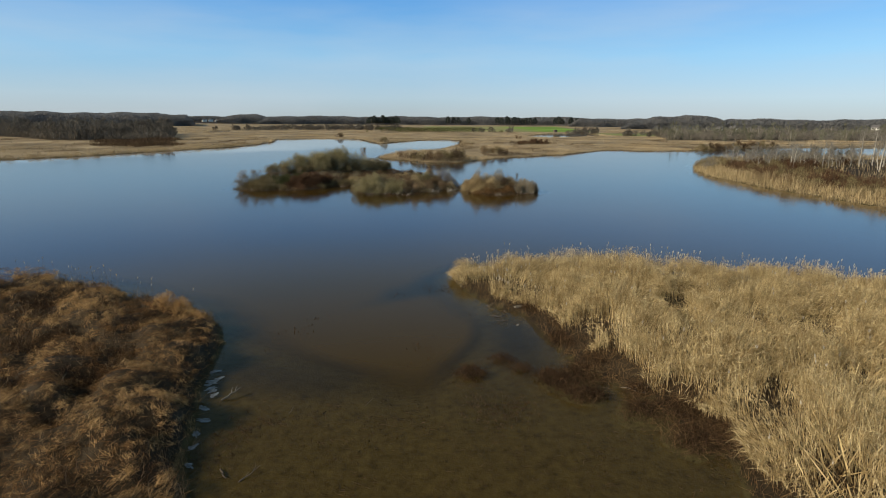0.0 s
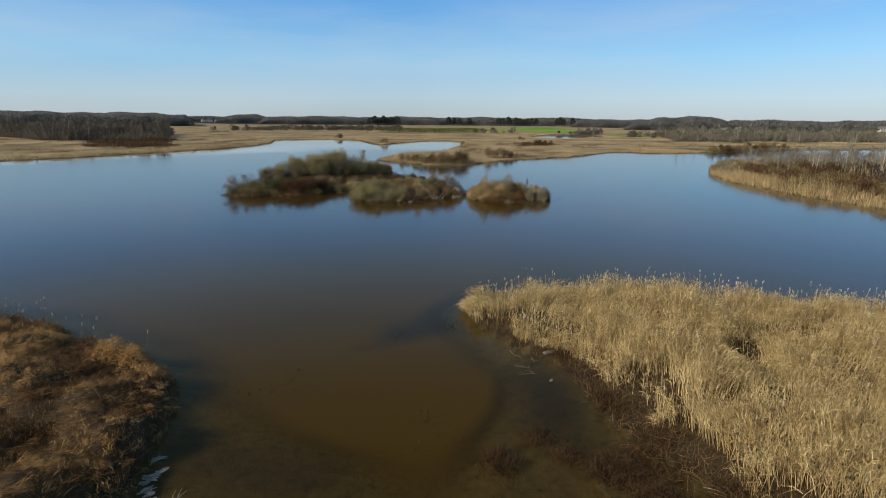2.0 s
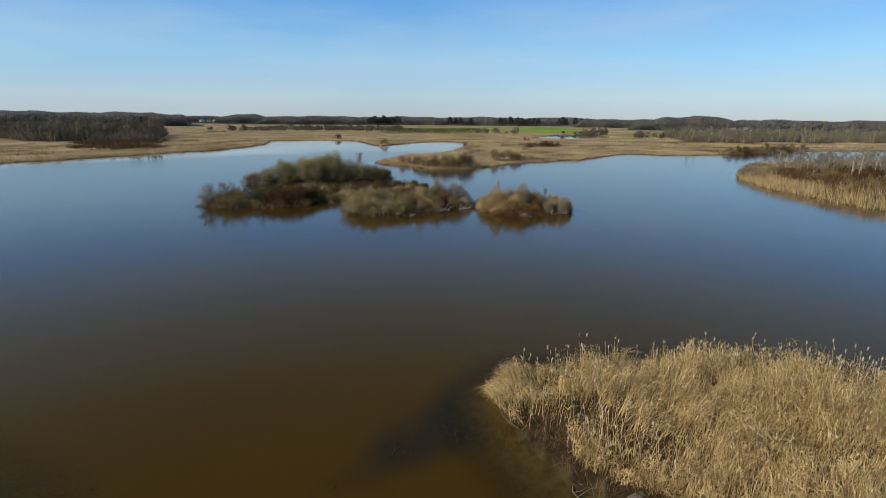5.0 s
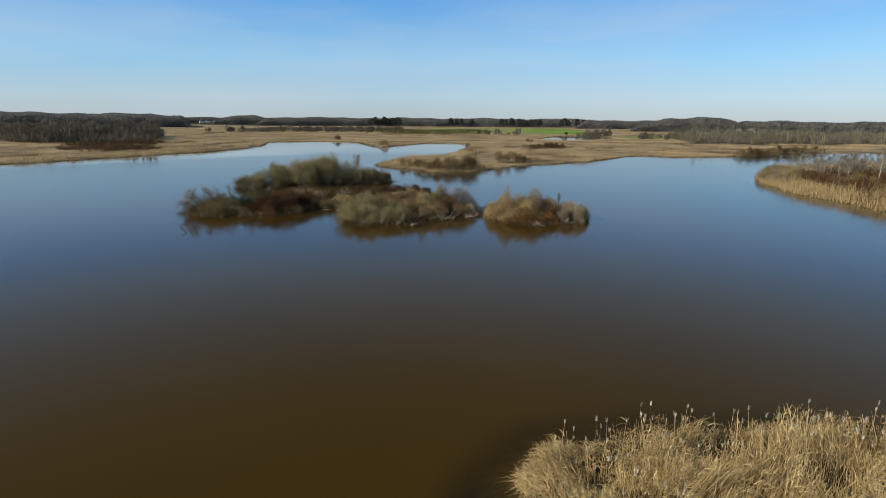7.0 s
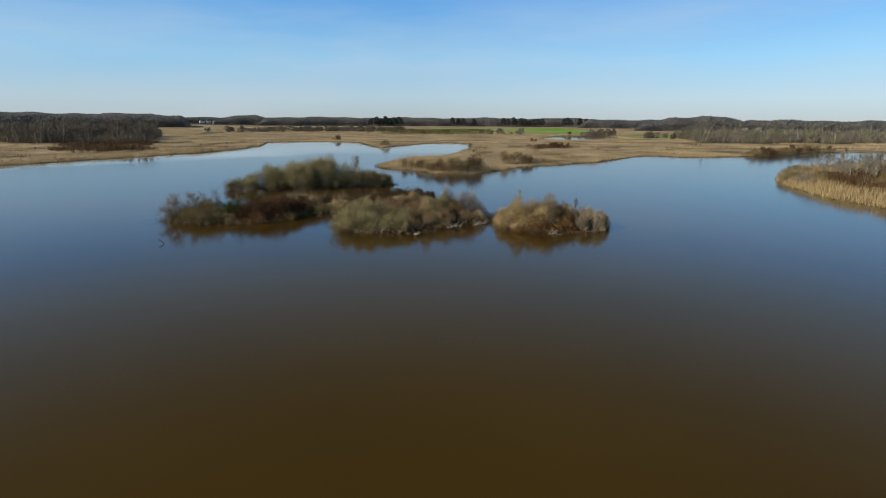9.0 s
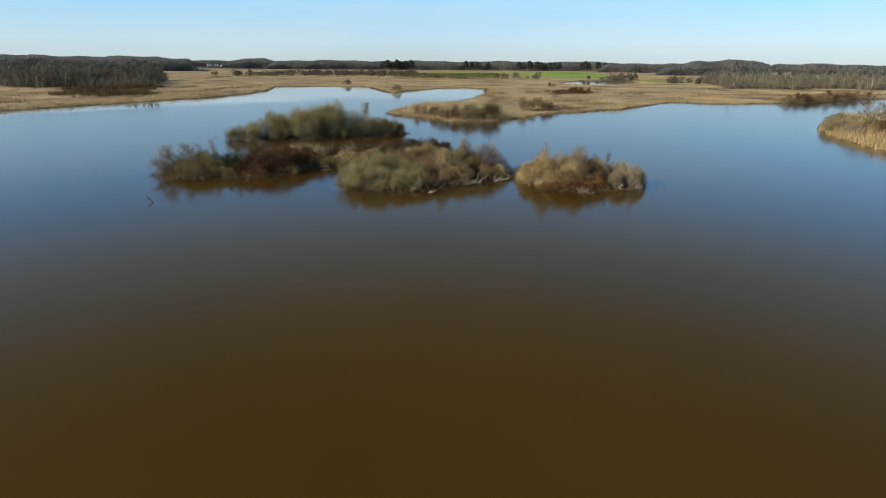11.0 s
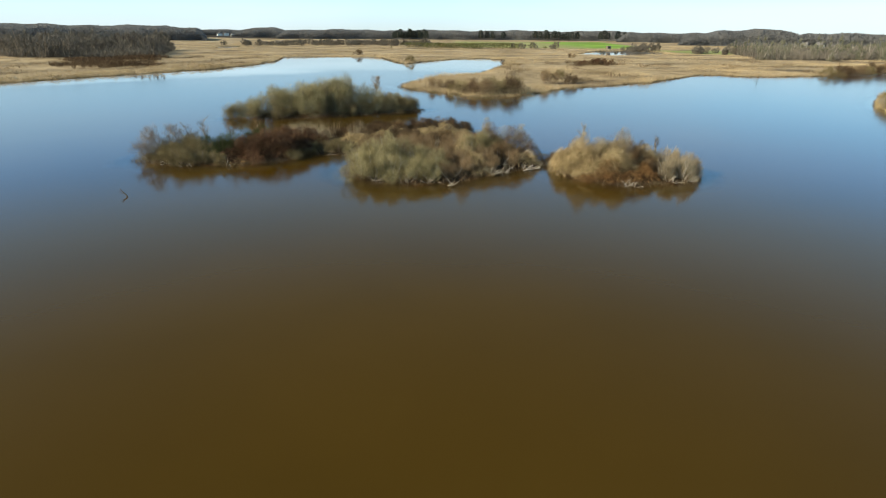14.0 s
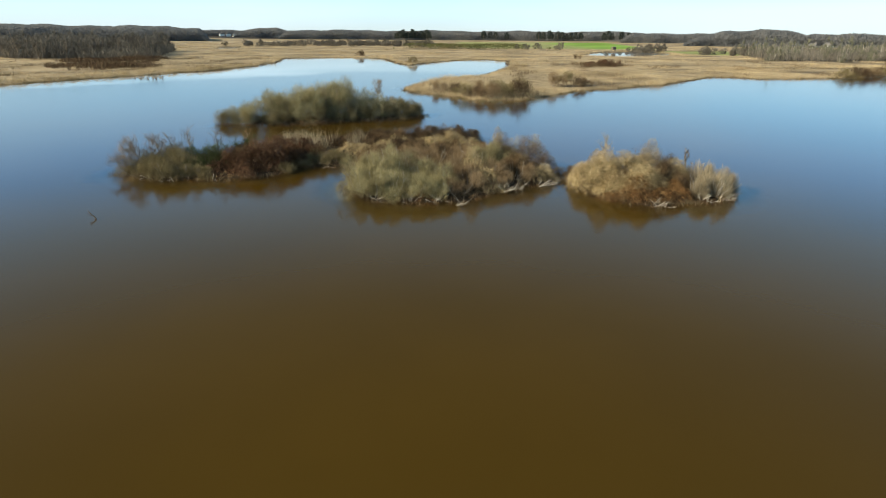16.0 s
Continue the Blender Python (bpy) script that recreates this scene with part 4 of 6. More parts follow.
    d = np.stack([np.cos(sw), np.sin(sw), rs.uniform(-0.05, 0.45, n)], 1)
    stuff("grass_thatch", [blades(rs, np.stack([x, y, height(x, y) + rs.uniform(0, 0.08, n)], 1), rs.uniform(0.15, 0.45, n), rs.uniform(0.010, 0.024, n), d, 0.3, 1, 0.3)], TANGLE, "flattened brown thatch of dead grass on the bank", "dead grass")
    # upright dry weeds
    x, y = scatter(rs, 26000, (-46, 8, -5, 41), lambda x, y: bank_place(x, y) * (np.hypot(x + 13.55, 0.75 * (y - 28.0)) > 1.1) * np.clip(0.55 - 0.6 * rough_field(x * 0.8, y * 0.8, 0.25, 1.6), 0.2, 1) * (0.6 + 0.4 * rough_field(x, y, 1.0, 3.0)))
    n = len(x)
    base = np.stack([x, y, height(x, y)], 1)
    l = rs.uniform(0.30, 0.95, n) * (0.5 + 0.5 * smooth(0, 2, land(x, y)))
    d = up_dirs(rs, n, 0.35)
    chunks = [blades(rs, base, l, rs.uniform(0.009, 0.018, n), d, 0.25, 3, 0.2, 0.1)]
    u = d / np.linalg.norm(d, axis=1, keepdims=True)
    for k in range(2):
        chunks.append(blades(rs, base + u * (l * rs.uniform(0.4, 0.95, n))[:, None], rs.uniform(0.10, 0.30, n), rs.uniform(0.009, 0.020, n), up_dirs(rs, n, 0.9), 0.4, 1, 0.3))
    stuff("bank_brush", chunks, BRUSH, "grey-brown dry weed stems on the bank", "brush")
    x, y = scatter(rs, 14000, (-40, 10, -6, 40), lambda x, y: bank_place(x, y) * (land(x, y) < 0.9) * np.clip(0.4 + 0.7 * rough_field(x, y, 0.6, 3.0), 0, 1))
    n = len(x)
    b = np.stack([x, y, height(x, y) + 0.05], 1)
    st = blades(rs, b, rs.uniform(0.3, 0.9, n), 0.012, up_dirs(rs, n, 0.8), 0.25, 3, 0.4)
    fk = [st] + [blades(rs, st[0].reshape(n, 4, 2, 3)[:, k].mean(1), rs.uniform(0.12, 0.35, n), 0.009, up_dirs(rs, n, 0.9), 0.3, 2, 0.4) for k in (1, 2, 2, 3)]
    stuff("rim_twigs", fk, BRUSH, "bare grey-brown forked weed stems along the rim of the bank", "twigs")
    x, y = scatter(rs, 380, (-40, 30, -12, 40), lambda x, y: bank_place(x, y) * (land(x, y) < 3) * 0.5)
    n = len(x)
    b = np.stack([x, y, height(x, y)], 1)
    st = blades(rs, b, rs.uniform(1.1, 1.8, n), 0.014, up_dirs(rs, n, 0.12), 0.1, 2, 0.5)
    stuff("bank_stalks", [st], BRUSH, "thin upright dry stalks on the bank edge", "stalks")
    top = st[0].reshape(n, 3, 2, 3)[:, 2].mean(1)
    heads = [blades(rs, top - [0, 0, 0.08], rs.uniform(0.10, 0.20, n), rs.uniform(0.02, 0.04, n), up_dirs(rs, n, 0.25), 0.3, 2, 0.3) for k in range(5)]
    stuff("stalk_plumes", heads, PLUME, "small pale seed heads on the bank's dry stalks", "reed plumes")


build_bank()


def build_outer_banks():
    """The same banks carried on, more thinly, to the sides and behind."""
    rs = np.random.RandomState(9)
    for box, near, mat, name, label, h in (((4, -40, 95, 46), (4, -14, 52, 40), REED, "outer_reed_bed", "dry golden reeds carrying on along the bank", 1.5),
                                           ((-95, -40, -4, 46), (-52, -14, -4, 40), TANGLE, "outer_grass_bank", "dead brown grass carrying on along the bank", 0.6)):
        chunks = []
        for place_in, count, wide in ((near, 34000, 0.05), (box, 26000, 0.12)):
            x, y = scatter(rs, count, place_in, lambda x, y: (land(x, y) > 0.4) & ~near_stretch(x, y, -0.8) & ((y > 6) | (np.abs(x) > 6)))
            n = len(x)
            b = np.stack([x, y, height(x, y)], 1)
            hh = h * (1 + 0.25 * rough_field(x, y, 0.3, 1.5)) * rs.uniform(0.6, 1.15, n)
            chunks.append(blades(rs, b, hh, wide * rs.uniform(0.6, 1.3, n), up_dirs(rs, n, 0.35), 0.4, 1, 0.3, 0.2))
        stuff(name, chunks, mat, label, "reeds" if h > 1 else "dead grass")


build_outer_banks()


# ---- shrubs and trees ----
def part(name, V, F, mat, parent, label=""):
    ob = new(name, mesh_from(name, V, F, mat))
    ob.parent = parent
    if label:
        ob["label"] = label
    return ob


def crown_twigs(rs, n, rx, ry, rz, z0, length, width, lobes=9, upward=0.6, bend=0.35):
    """Fine twigs filling an uneven mass of lobes: an open outline with gaps."""
    c = rs.normal(0, 0.45, (lobes, 3)) * [rx, ry, rz * 0.5]
    c[:, 2] = z0 + rz * (0.12 + 0.60 * rs.uniform(0, 1, lobes)) * np.clip(1.15 - 0.45 * np.hypot(c[:, 0] / rx, c[:, 1] / ry), 0.3, 1)
    k = rs.randint(0, lobes, n)
    v = rs.normal(0, 1, (n, 3))
    v /= np.linalg.norm(v, axis=1, keepdims=True)
    rad = rs.uniform(0.35, 1.0, n)[:, None] ** 0.6 * np.array([rx, ry, rz]) * 0.32 * rs.uniform(0.6, 1.3, lobes)[k][:, None]
    p = c[k] + v * rad
    p[:, 2] = np.maximum(p[:, 2], 0.05 * rs.uniform(0, 4, n))
    d = v * 0.55 + rs.normal(0, 0.65, (n, 3))
    d[:, 2] += upward * 0.8
    return blades(rs, p, rs.uniform(0.6, 1.3, n) * length, rs.uniform(0.6, 1.3, n) * width, d, bend, 1, 0.3)


def fan_twigs(rs, n, rx, ry, h, length, width, lobes=7, jitter=0.32, puff=0):
    """Fine shoots springing fanwise from several stools: a soft rounded mass with an open, hairy outline."""
    a0, q0 = rs.uniform(0, 2 * np.pi, lobes), np.sqrt(rs.uniform(0.0, 1, lobes)) * 0.55
    a0[0], q0[0] = 0.0, 0.0
    c = np.stack([np.cos(a0) * q0 * rx, np.sin(a0) * q0 * ry, np.full(lobes, -0.05)], 1)
    lr = rs.uniform(0.42, 0.70, lobes) * (1 - 0.35 * q0)
    lh = h * rs.uniform(0.62, 1.0, lobes) * (1.05 - 0.55 * q0)
    if puff:
        # smaller rounded heads carried up over the whole mass
        a1, q1 = rs.uniform(0, 2 * np.pi, puff), np.sqrt(rs.uniform(0.02, 1, puff)) * 0.80
        up = np.clip(1 - q1 ** 2, 0, 1) ** 0.5 * rs.uniform(0.25, 0.78, puff)
        c = np.concatenate([c, np.stack([np.cos(a1) * q1 * rx, np.sin(a1) * q1 * ry, h * up], 1)])
        lr = np.concatenate([lr * 0.8, rs.uniform(0.16, 0.30, puff)])
        lh = np.concatenate([lh * 0.8, h * rs.uniform(0.14, 0.26, puff)])
        lobes += puff
    k = rs.randint(0, lobes, n)
    a, th = rs.uniform(0, 2 * np.pi, n), np.clip(np.abs(rs.normal(0, 0.85, n)), 0, 1.5)
    d = np.stack([np.cos(a) * np.sin(th), np.sin(a) * np.sin(th), np.cos(th)], 1)
    reach = 1 / np.sqrt((d[:, 0] / (lr[k] * rx)) ** 2 + (d[:, 1] / (lr[k] * ry)) ** 2 + (d[:, 2] / lh[k]) ** 2)
    t = rs.uniform(0.10, 1.0, n) ** 0.45
    l = rs.uniform(0.5, 1.3, n) * length
    p = c[k] + d * (reach * t)[:, None] - d * (0.6 * l)[:, None]
    p[:, 2] = np.maximum(p[:, 2], 0.03)
    v = d + rs.normal(0, jitter, (n, 3))
    v[:, 2] += 0.22
    return blades(rs, p, l, rs.uniform(0.6, 1.4, n) * width, v, 0.22, 1, 0.3)


def shrub(name, label, category, seed, rx, ry, h, twig_mat, stem_mat, twigs=1500, tw=0.030, tl=0.45, stems=16, upward=0.7, group="", fan=False, jitter=0.32, puff=0, thick=1.0, lobes=12):
    rs = np.random.RandomState(seed)
    root = tagged(new(name), label, category, group)
    chunks = []
    for i in range(stems):
        a, o = rs.uniform(0, 2 * np.pi), rs.uniform(0.3, 1.0)
        tip = np.array([math.cos(a) * rx * o, math.sin(a) * ry * o, h * rs.uniform(0.5, 0.9) * (1.15 - 0.5 * o)])
        b = np.array([math.cos(a) * rx * 0.25 * o, math.sin(a) * ry * 0.25 * o, -0.15])
        mid = (b + tip) / 2 + rs.normal(0, 0.12, 3) * [rx * 0.6, ry * 0.6, h * 0.4]
        q = [b, (b + mid) / 2 + rs.normal(0, 0.04, 3), mid, tip]
        chunks.append(tube(q, np.array([0.045, 0.036, 0.026, 0.012]) * thick, 4))
    part("branchwork", *gather(chunks), stem_mat, root, "bare woody stems")
    crown = fan_twigs(rs, twigs, rx, ry, h, tl, tw, 7, jitter, puff) if fan else crown_twigs(rs, twigs, rx, ry, h, 0.0, tl, tw, lobes, upward)
    part("crown", *crown, twig_mat, root)
    return root


def bare_tree(name, label, seed, h, spread, twig_mat, bark, limbs=16, twigs=260, tw=0.05, tl=0.9, category="tree", group="", low=0.3):
    rs = np.random.RandomState(seed)
    root = tagged(new(name), label, category, group)
    lean = rs.normal(0, 0.05, 2)
    ts = np.linspace(0, 1, 6)
    wob = rs.normal(0, 0.015 * h, (6, 2)).cumsum(0) * 0.6
    tr = np.stack([lean[0] * h * ts + wob[:, 0], lean[1] * h * ts + wob[:, 1], -0.3 + (h * 0.92 + 0.3) * ts], 1)
    r0 = 0.012 * h + 0.03
    chunks = [tube(tr, r0 * (1 - ts) ** 0.8 + 0.015, 6)]
    ends, edir = [], []
    for i in range(limbs):
        t = low + (0.97 - low) * (i + rs.uniform(0, 1)) / limbs
        b = np.array([np.interp(t, ts, tr[:, k]) for k in range(3)])
        a = i * 2.4 + rs.uniform(-0.5, 0.5)
        l = spread * (1.15 - 0.75 * t) * rs.uniform(0.6, 1.15)
        up = rs.uniform(0.5, 1.2)
        d = np.array([math.cos(a), math.sin(a), up])
        q = [b]
        for k in range(3):
            q.append(q[-1] + d * l / 3 / math.hypot(1, up) * 1.2 + rs.normal(0, 0.05 * l, 3))
            d = d + [0, 0, 0.22]
        rr = r0 * 0.42 * (1.05 - t)
        chunks.append(tube(q, [rr + 0.012, rr * 0.7 + 0.010, rr * 0.45 + 0.008, 0.008], 4))
        for k in (1, 2, 3):
            ends.append(q[k])
            edir.append(d)
            e = q[k] + np.array([rs.normal(0, 0.25), rs.normal(0, 0.25), rs.uniform(0.1, 0.35)]) * l
            chunks.append(tube([q[k], (q[k] + e) / 2 + rs.normal(0, 0.03 * l, 3), e], [rr * 0.4 + 0.010, rr * 0.25 + 0.008, 0.006], 3)) if k < 3 else None
            ends.append(e)
            edir.append(e - q[k])
    part("trunk", *gather(chunks), bark, root)
    ends, edir = np.array(ends), np.array(edir)
    k = rs.randint(0, len(ends), twigs)
    d = edir[k] / (np.linalg.norm(edir[k], axis=1, keepdims=True) + 1e-6) + rs.normal(0, 0.55, (twigs, 3))
    d[:, 2] += 0.35
    p = ends[k] + rs.normal(0, 0.06 * spread, (twigs, 3))
    part("crown", *blades(rs, p, rs.uniform(0.5, 1.3, twigs) * tl, rs.uniform(0.6, 1.3, twigs) * tw, d, 0.3, 2, 0.35), twig_mat, root)
    return root


def place(proto, spots, rs, smin=0.85, smax=1.2, sink=0.05):
    """Copies of the prototypes at the spots; the prototypes themselves take the first spots."""
    for i, (x, y) in enumerate(spots):
        p = proto[i % len(proto)]
        s = rs.uniform(smin, smax)
        z = float(height(x, y)) - sink
        m = pose(x, y, z, 0, 0, rs.uniform(0, 360))
        if i < len(proto):
            p.matrix_basis = m @ Matrix.Scale(s, 4)
        else:
            c = copy_thing(p, m)
            c.scale = (s, s, s * rs.uniform(0.9, 1.1))


def set_down(proto, spots, rs):
    """Copies of the prototypes, each at a spot (x, y, height in metres) and scaled to it; the prototypes take the first spots."""
    for i, (x, y, h) in enumerate(spots):
        p = proto[i % len(proto)]
        m = pose(x, y, max(float(height(x, y)), 0.0) - 0.05, rs.uniform(-4, 4), rs.uniform(-4, 4), rs.uniform(0, 360))
        c = p if i < len(proto) else copy_thing(p, m)
        k = h / p["tall"]
        w = k ** 0.6 * rs.uniform(0.92, 1.12)
        c.matrix_basis = m @ Matrix.Diagonal((w, w, k, 1))


def kinds(count, tall, *args, **named):
    """Prototypes of a shrub that differ by their seed."""
    out = []
    for i in range(count):
        name, label, category, seed, *rest = args
        out.append(shrub(name, label, category, seed + i, *rest, **named))
        out[-1]["tall"] = tall
    return out


def thatch(rs, mounds, per, length, width, swirl=0.7, shag=0.30):
    """Matted dead grass combed down over mounds (x, y, rx, ry, height)."""
    out = []
    for x0, y0, rx, ry, h in mounds:
        n = int(per * rx * ry * (1 + 0.7 * h))
        a, q = rs.uniform(0, 2 * np.pi, n), rs.uniform(0, 1, n) ** 0.5
        x, y = x0 + np.cos(a) * q * rx, y0 + np.sin(a) * q * ry
        dome = (1 - q ** 2.2) ** 0.75 * (1 + 0.40 * rough_field(x * 1.6, y * 1.6, 0.8, 3.0))
        z = np.maximum(height(x, y), -0.05) + h * dome * rs.uniform(0.35, 1.05, n) ** 0.5
        turn = 2.4 * rough_field(x + 5, y, 0.5, 1.8)
        d = np.stack([np.cos(a) * q / rx + swirl * np.cos(turn), np.sin(a) * q / ry + swirl * np.sin(turn), rs.uniform(0.05, 0.8, n)], 1) + rs.normal(0, shag, (n, 3))
        out.append(blades(rs, np.stack([x, y, z], 1), rs.uniform(length[0], length[1], n), rs.uniform(width[0], width[1], n), d, 0.3, 2, 0.25, 0.6))
    return out


def stool(label, seed, x, y, count, length, mat, toward=-90.0, group=""):
    """Pale bare stems leaning out fanwise over the water, each a part of its own."""
    rs = np.random.RandomState(seed)
    root = tagged(new("dead_shrub"), label, "shrub", group)
    for i in range(count):
        a, e = math.radians(toward + rs.normal(0, 38)), rs.uniform(0.15, 1.2)
        l = length * rs.uniform(0.5, 1.1)
        d = np.array([math.cos(a), math.sin(a), e]) / math.hypot(1, e)
        b = np.array([rs.normal(0, 0.25), rs.normal(0, 0.2), -0.05])
        side = rs.normal(0, 0.13 * l, 3)
        q = [b, b + d * l * 0.35 + side * 0.5, b + d * l * 0.7 + side, b + d * l + side * 0.6 - np.array([0, 0, 0.12 * l])]
        chunks = [tube(q, [0.026, 0.021, 0.015, 0.006], 5)]
        for k in (1, 2, 2):
            f = q[k] + (d + rs.normal(0, 0.5, 3)) * l * 0.28
            chunks.append(tube([q[k], (q[k] + f) / 2 + rs.normal(0, 0.02, 3), f], [0.012, 0.009, 0.004], 4))
        part("stem", *gather(chunks), mat, root)
    root.matrix_basis = pose(x, y, max(float(height(x, y)), 0.0))
    return root


def island():
    rs = np.random.RandomState(21)
    # willow thicket on the back islet, tallest in its middle
    pr = kinds(3, 4.0, "willow_shrub", "dense olive-grey willow thicket on a small island", "shrub", 100, 2.7, 2.4, 4.0, OLIVE, BARK, 8000, 0.020, 0.46, 12, 0.75, group="island willows", lobes=20)
    set_down(pr, [(-29.6, 123.0, 2.6), (-27.4, 123.4, 3.2), (-25.0, 123.8, 3.7), (-22.6, 124.6, 4.2), (-20.0, 125.6, 4.7), (-17.4, 126.8, 5.2), (-19.4, 128.6, 5.6), (-16.0, 128.8, 5.5), (-14.2, 128.2, 4.4),
                  (-22.6, 127.4, 4.9), (-25.4, 126.2, 4.0), (-12.0, 129.2, 3.9), (-17.6, 131.2, 5.0)], rs)
    pr = kinds(2, 2.2, "willow_shrub", "low olive-brown willow shrub at the water's edge", "shrub", 120, 1.8, 1.6, 2.2, OLIVEBROWN, BARK, 4600, 0.018, 0.40, 12, 0.6, group="island willows", lobes=14)
    set_down(pr, [(-30.8, 122.6, 1.9), (-9.8, 129.8, 2.9), (-7.6, 130.6, 2.6), (-5.9, 131.4, 1.9), (-11.6, 128.0, 1.9), (-14.6, 126.4, 2.0), (-18.2, 124.6, 2.1), (-8.6, 132.2, 2.8), (-6.4, 132.6, 2.2), (-23.8, 122.6, 1.8), (-27.6, 122.2, 1.8), (-13.2, 127.2, 2.0)], rs)
    t = bare_tree("bare_sapling", "slim round-headed sapling above the willow thicket", 185, 4.9, 1.2, BRUSH, BARK, 12, 900, 0.016, 0.5, "tree", "", 0.55)
    t.matrix_basis = pose(-11.6, 131.0, 0.2, 0, 3, 40)
    stuff("islet_straw", thatch(rs, [(-9.6, 129.4, 1.3, 0.9, 2.2), (-8.0, 131.6, 1.5, 1.0, 1.5), (-21.0, 129.6, 1.6, 0.8, 4.2)], 260, (0.4, 0.9), (0.02, 0.04)), PALESTRAW, "pale straw reeds among the willows of the back islet", "grass")

    # grey-olive scrub and vines on the western point
    pr = kinds(3, 1.9, "olive_shrub", "olive-brown leafless shrub on the island's western arm", "shrub", 175, 1.5, 1.3, 1.9, OLIVEBROWN, BARK, 5000, 0.015, 0.34, 12, 0.5, group="island shrubs", lobes=14)
    set_down(pr, [(-27.9, 93.6, 1.3), (-26.5, 93.0, 1.8), (-24.9, 92.5, 1.9), (-23.4, 92.6, 1.7), (-26.0, 94.6, 2.3), (-24.6, 94.4, 2.3), (-27.4, 95.2, 1.9), (-21.9, 92.7, 1.2), (-25.4, 96.2, 2.1), (-13.0, 98.4, 1.5), (-11.6, 98.6, 1.4), (-15.6, 94.9, 1.0), (-14.4, 96.8, 1.1)], rs)
    pr = kinds(2, 1.9, "vine_shrub", "low shrub draped in dark green vines", "shrub", 160, 1.5, 1.2, 1.9, EVERGREEN, DEADWOOD, 3800, 0.030, 0.20, 12, 0.3, group="island shrubs")
    set_down(pr, [(-23.0, 95.4, 2.2), (-21.4, 96.0, 2.0), (-19.9, 97.2, 2.5), (-19.0, 98.0, 2.3), (-22.2, 94.2, 1.5)], rs)
    for i, (x, y, h, lean, yaw) in enumerate([(-27.4, 94.8, 3.1, -26, 20), (-26.6, 95.6, 2.7, -10, -20), (-27.8, 93.8, 2.0, -46, 10)]):
        t = bare_tree("leaning_tree", "small bare grey tree leaning over the water", 181 + i, h, 1.4, BRUSH, BARK, 16, 900, 0.014, 0.45, "tree", "leaning trees", 0.25)
        t.matrix_basis = pose(x, y, 0.1, 0, lean, yaw)
    for i, (x, y, h) in enumerate([(-24.4, 96.8, 3.3), (-22.0, 97.2, 3.1), (-19.7, 98.6, 2.9), (-25.6, 96.6, 3.0)]):
        t = bare_tree("bare_sapling", "thin leafless grey sapling on the island", 190 + i, h, 0.9, BRUSH, BARK, 9, 240, 0.014, 0.4, "tree", "island saplings", 0.45)
        t.matrix_basis = pose(x, y, 0.15, 0, 6 * i - 9, 80 * i)
    # rust-brown matted mounds beside them
    rust = [(-19.9, 94.4, 1.3, 1.2, 1.5), (-18.4, 94.6, 1.4, 1.3, 1.9), (-16.9, 95.8, 1.4, 1.4, 2.0), (-18.9, 96.6, 1.4, 1.3, 2.1), (-17.2, 98.0, 1.4, 1.3, 2.2), (-15.6, 97.4, 1.4, 1.3, 1.8),
            (-15.2, 99.6, 1.5, 1.3, 1.9), (-20.9, 93.4, 1.1, 0.9, 0.8), (-13.8, 99.4, 1.2, 1.2, 1.4), (-18.6, 92.9, 1.2, 0.8, 0.9), (-17.2, 99.9, 1.3, 1.2, 1.7)]
    stuff("rust_mounds", thatch(rs, rust, 430, (0.25, 0.7), (0.014, 0.028), 0.9, 0.5), RUSTMAT, "rust-brown matted bracken heaped on the island", "dead plants")
    pr = kinds(2, 1.5, "rust_shrub", "rust-brown shrub with clinging dead leaves on the island", "shrub", 140, 1.3, 1.2, 1.5, RUST, DEADWOOD, 3200, 0.022, 0.24, 9, 0.3, group="island shrubs")
    set_down(pr, [(-16.0, 96.6, 2.3), (-18.0, 97.6, 2.5), (-14.4, 100.6, 2.0), (-19.6, 95.6, 1.9), (-16.4, 101.6, 1.7)], rs)
    # grey reeds behind, and the brown ridge along the island's back
    x, y = scatter(rs, 5200, (-18.5, 101, -10, 107), lambda x, y: (poly_distance(x, y, ISLE_MAIN) > 0) * np.clip(0.45 + 0.7 * rough_field(x, y, 0.5, 2.0), 0, 1))
    n = len(x)
    stuff("grey_reeds", [blades(rs, np.stack([x, y, height(x, y)], 1), rs.uniform(0.5, 1.8, n), rs.uniform(0.012, 0.024, n), up_dirs(rs, n, 0.3), 0.2, 2, 0.4)], GREYTWIG, "upright grey-straw reeds in the middle of the island", "reeds")
    pr = kinds(3, 1.4, "brown_shrub", "dark brown leafless shrub on the island's low back ridge", "shrub", 150, 1.3, 1.1, 1.4, DARKTWIG, DEADWOOD, 3200, 0.019, 0.32, 10, 0.6, group="island shrubs", lobes=14)
    set_down(pr, [(-12.6, 105.6, 1.3), (-10.6, 106.6, 1.5), (-8.6, 107.4, 1.5), (-6.6, 108.2, 1.6), (-4.8, 108.8, 1.6), (-3.0, 109.4, 1.7), (-1.2, 109.8, 1.8), (0.4, 110.0, 1.8), (1.6, 110.2, 1.4), (-9.6, 104.4, 1.3), (-7.6, 105.2, 1.3), (-5.8, 101.6, 1.7), (-4.4, 102.2, 1.5)], rs)
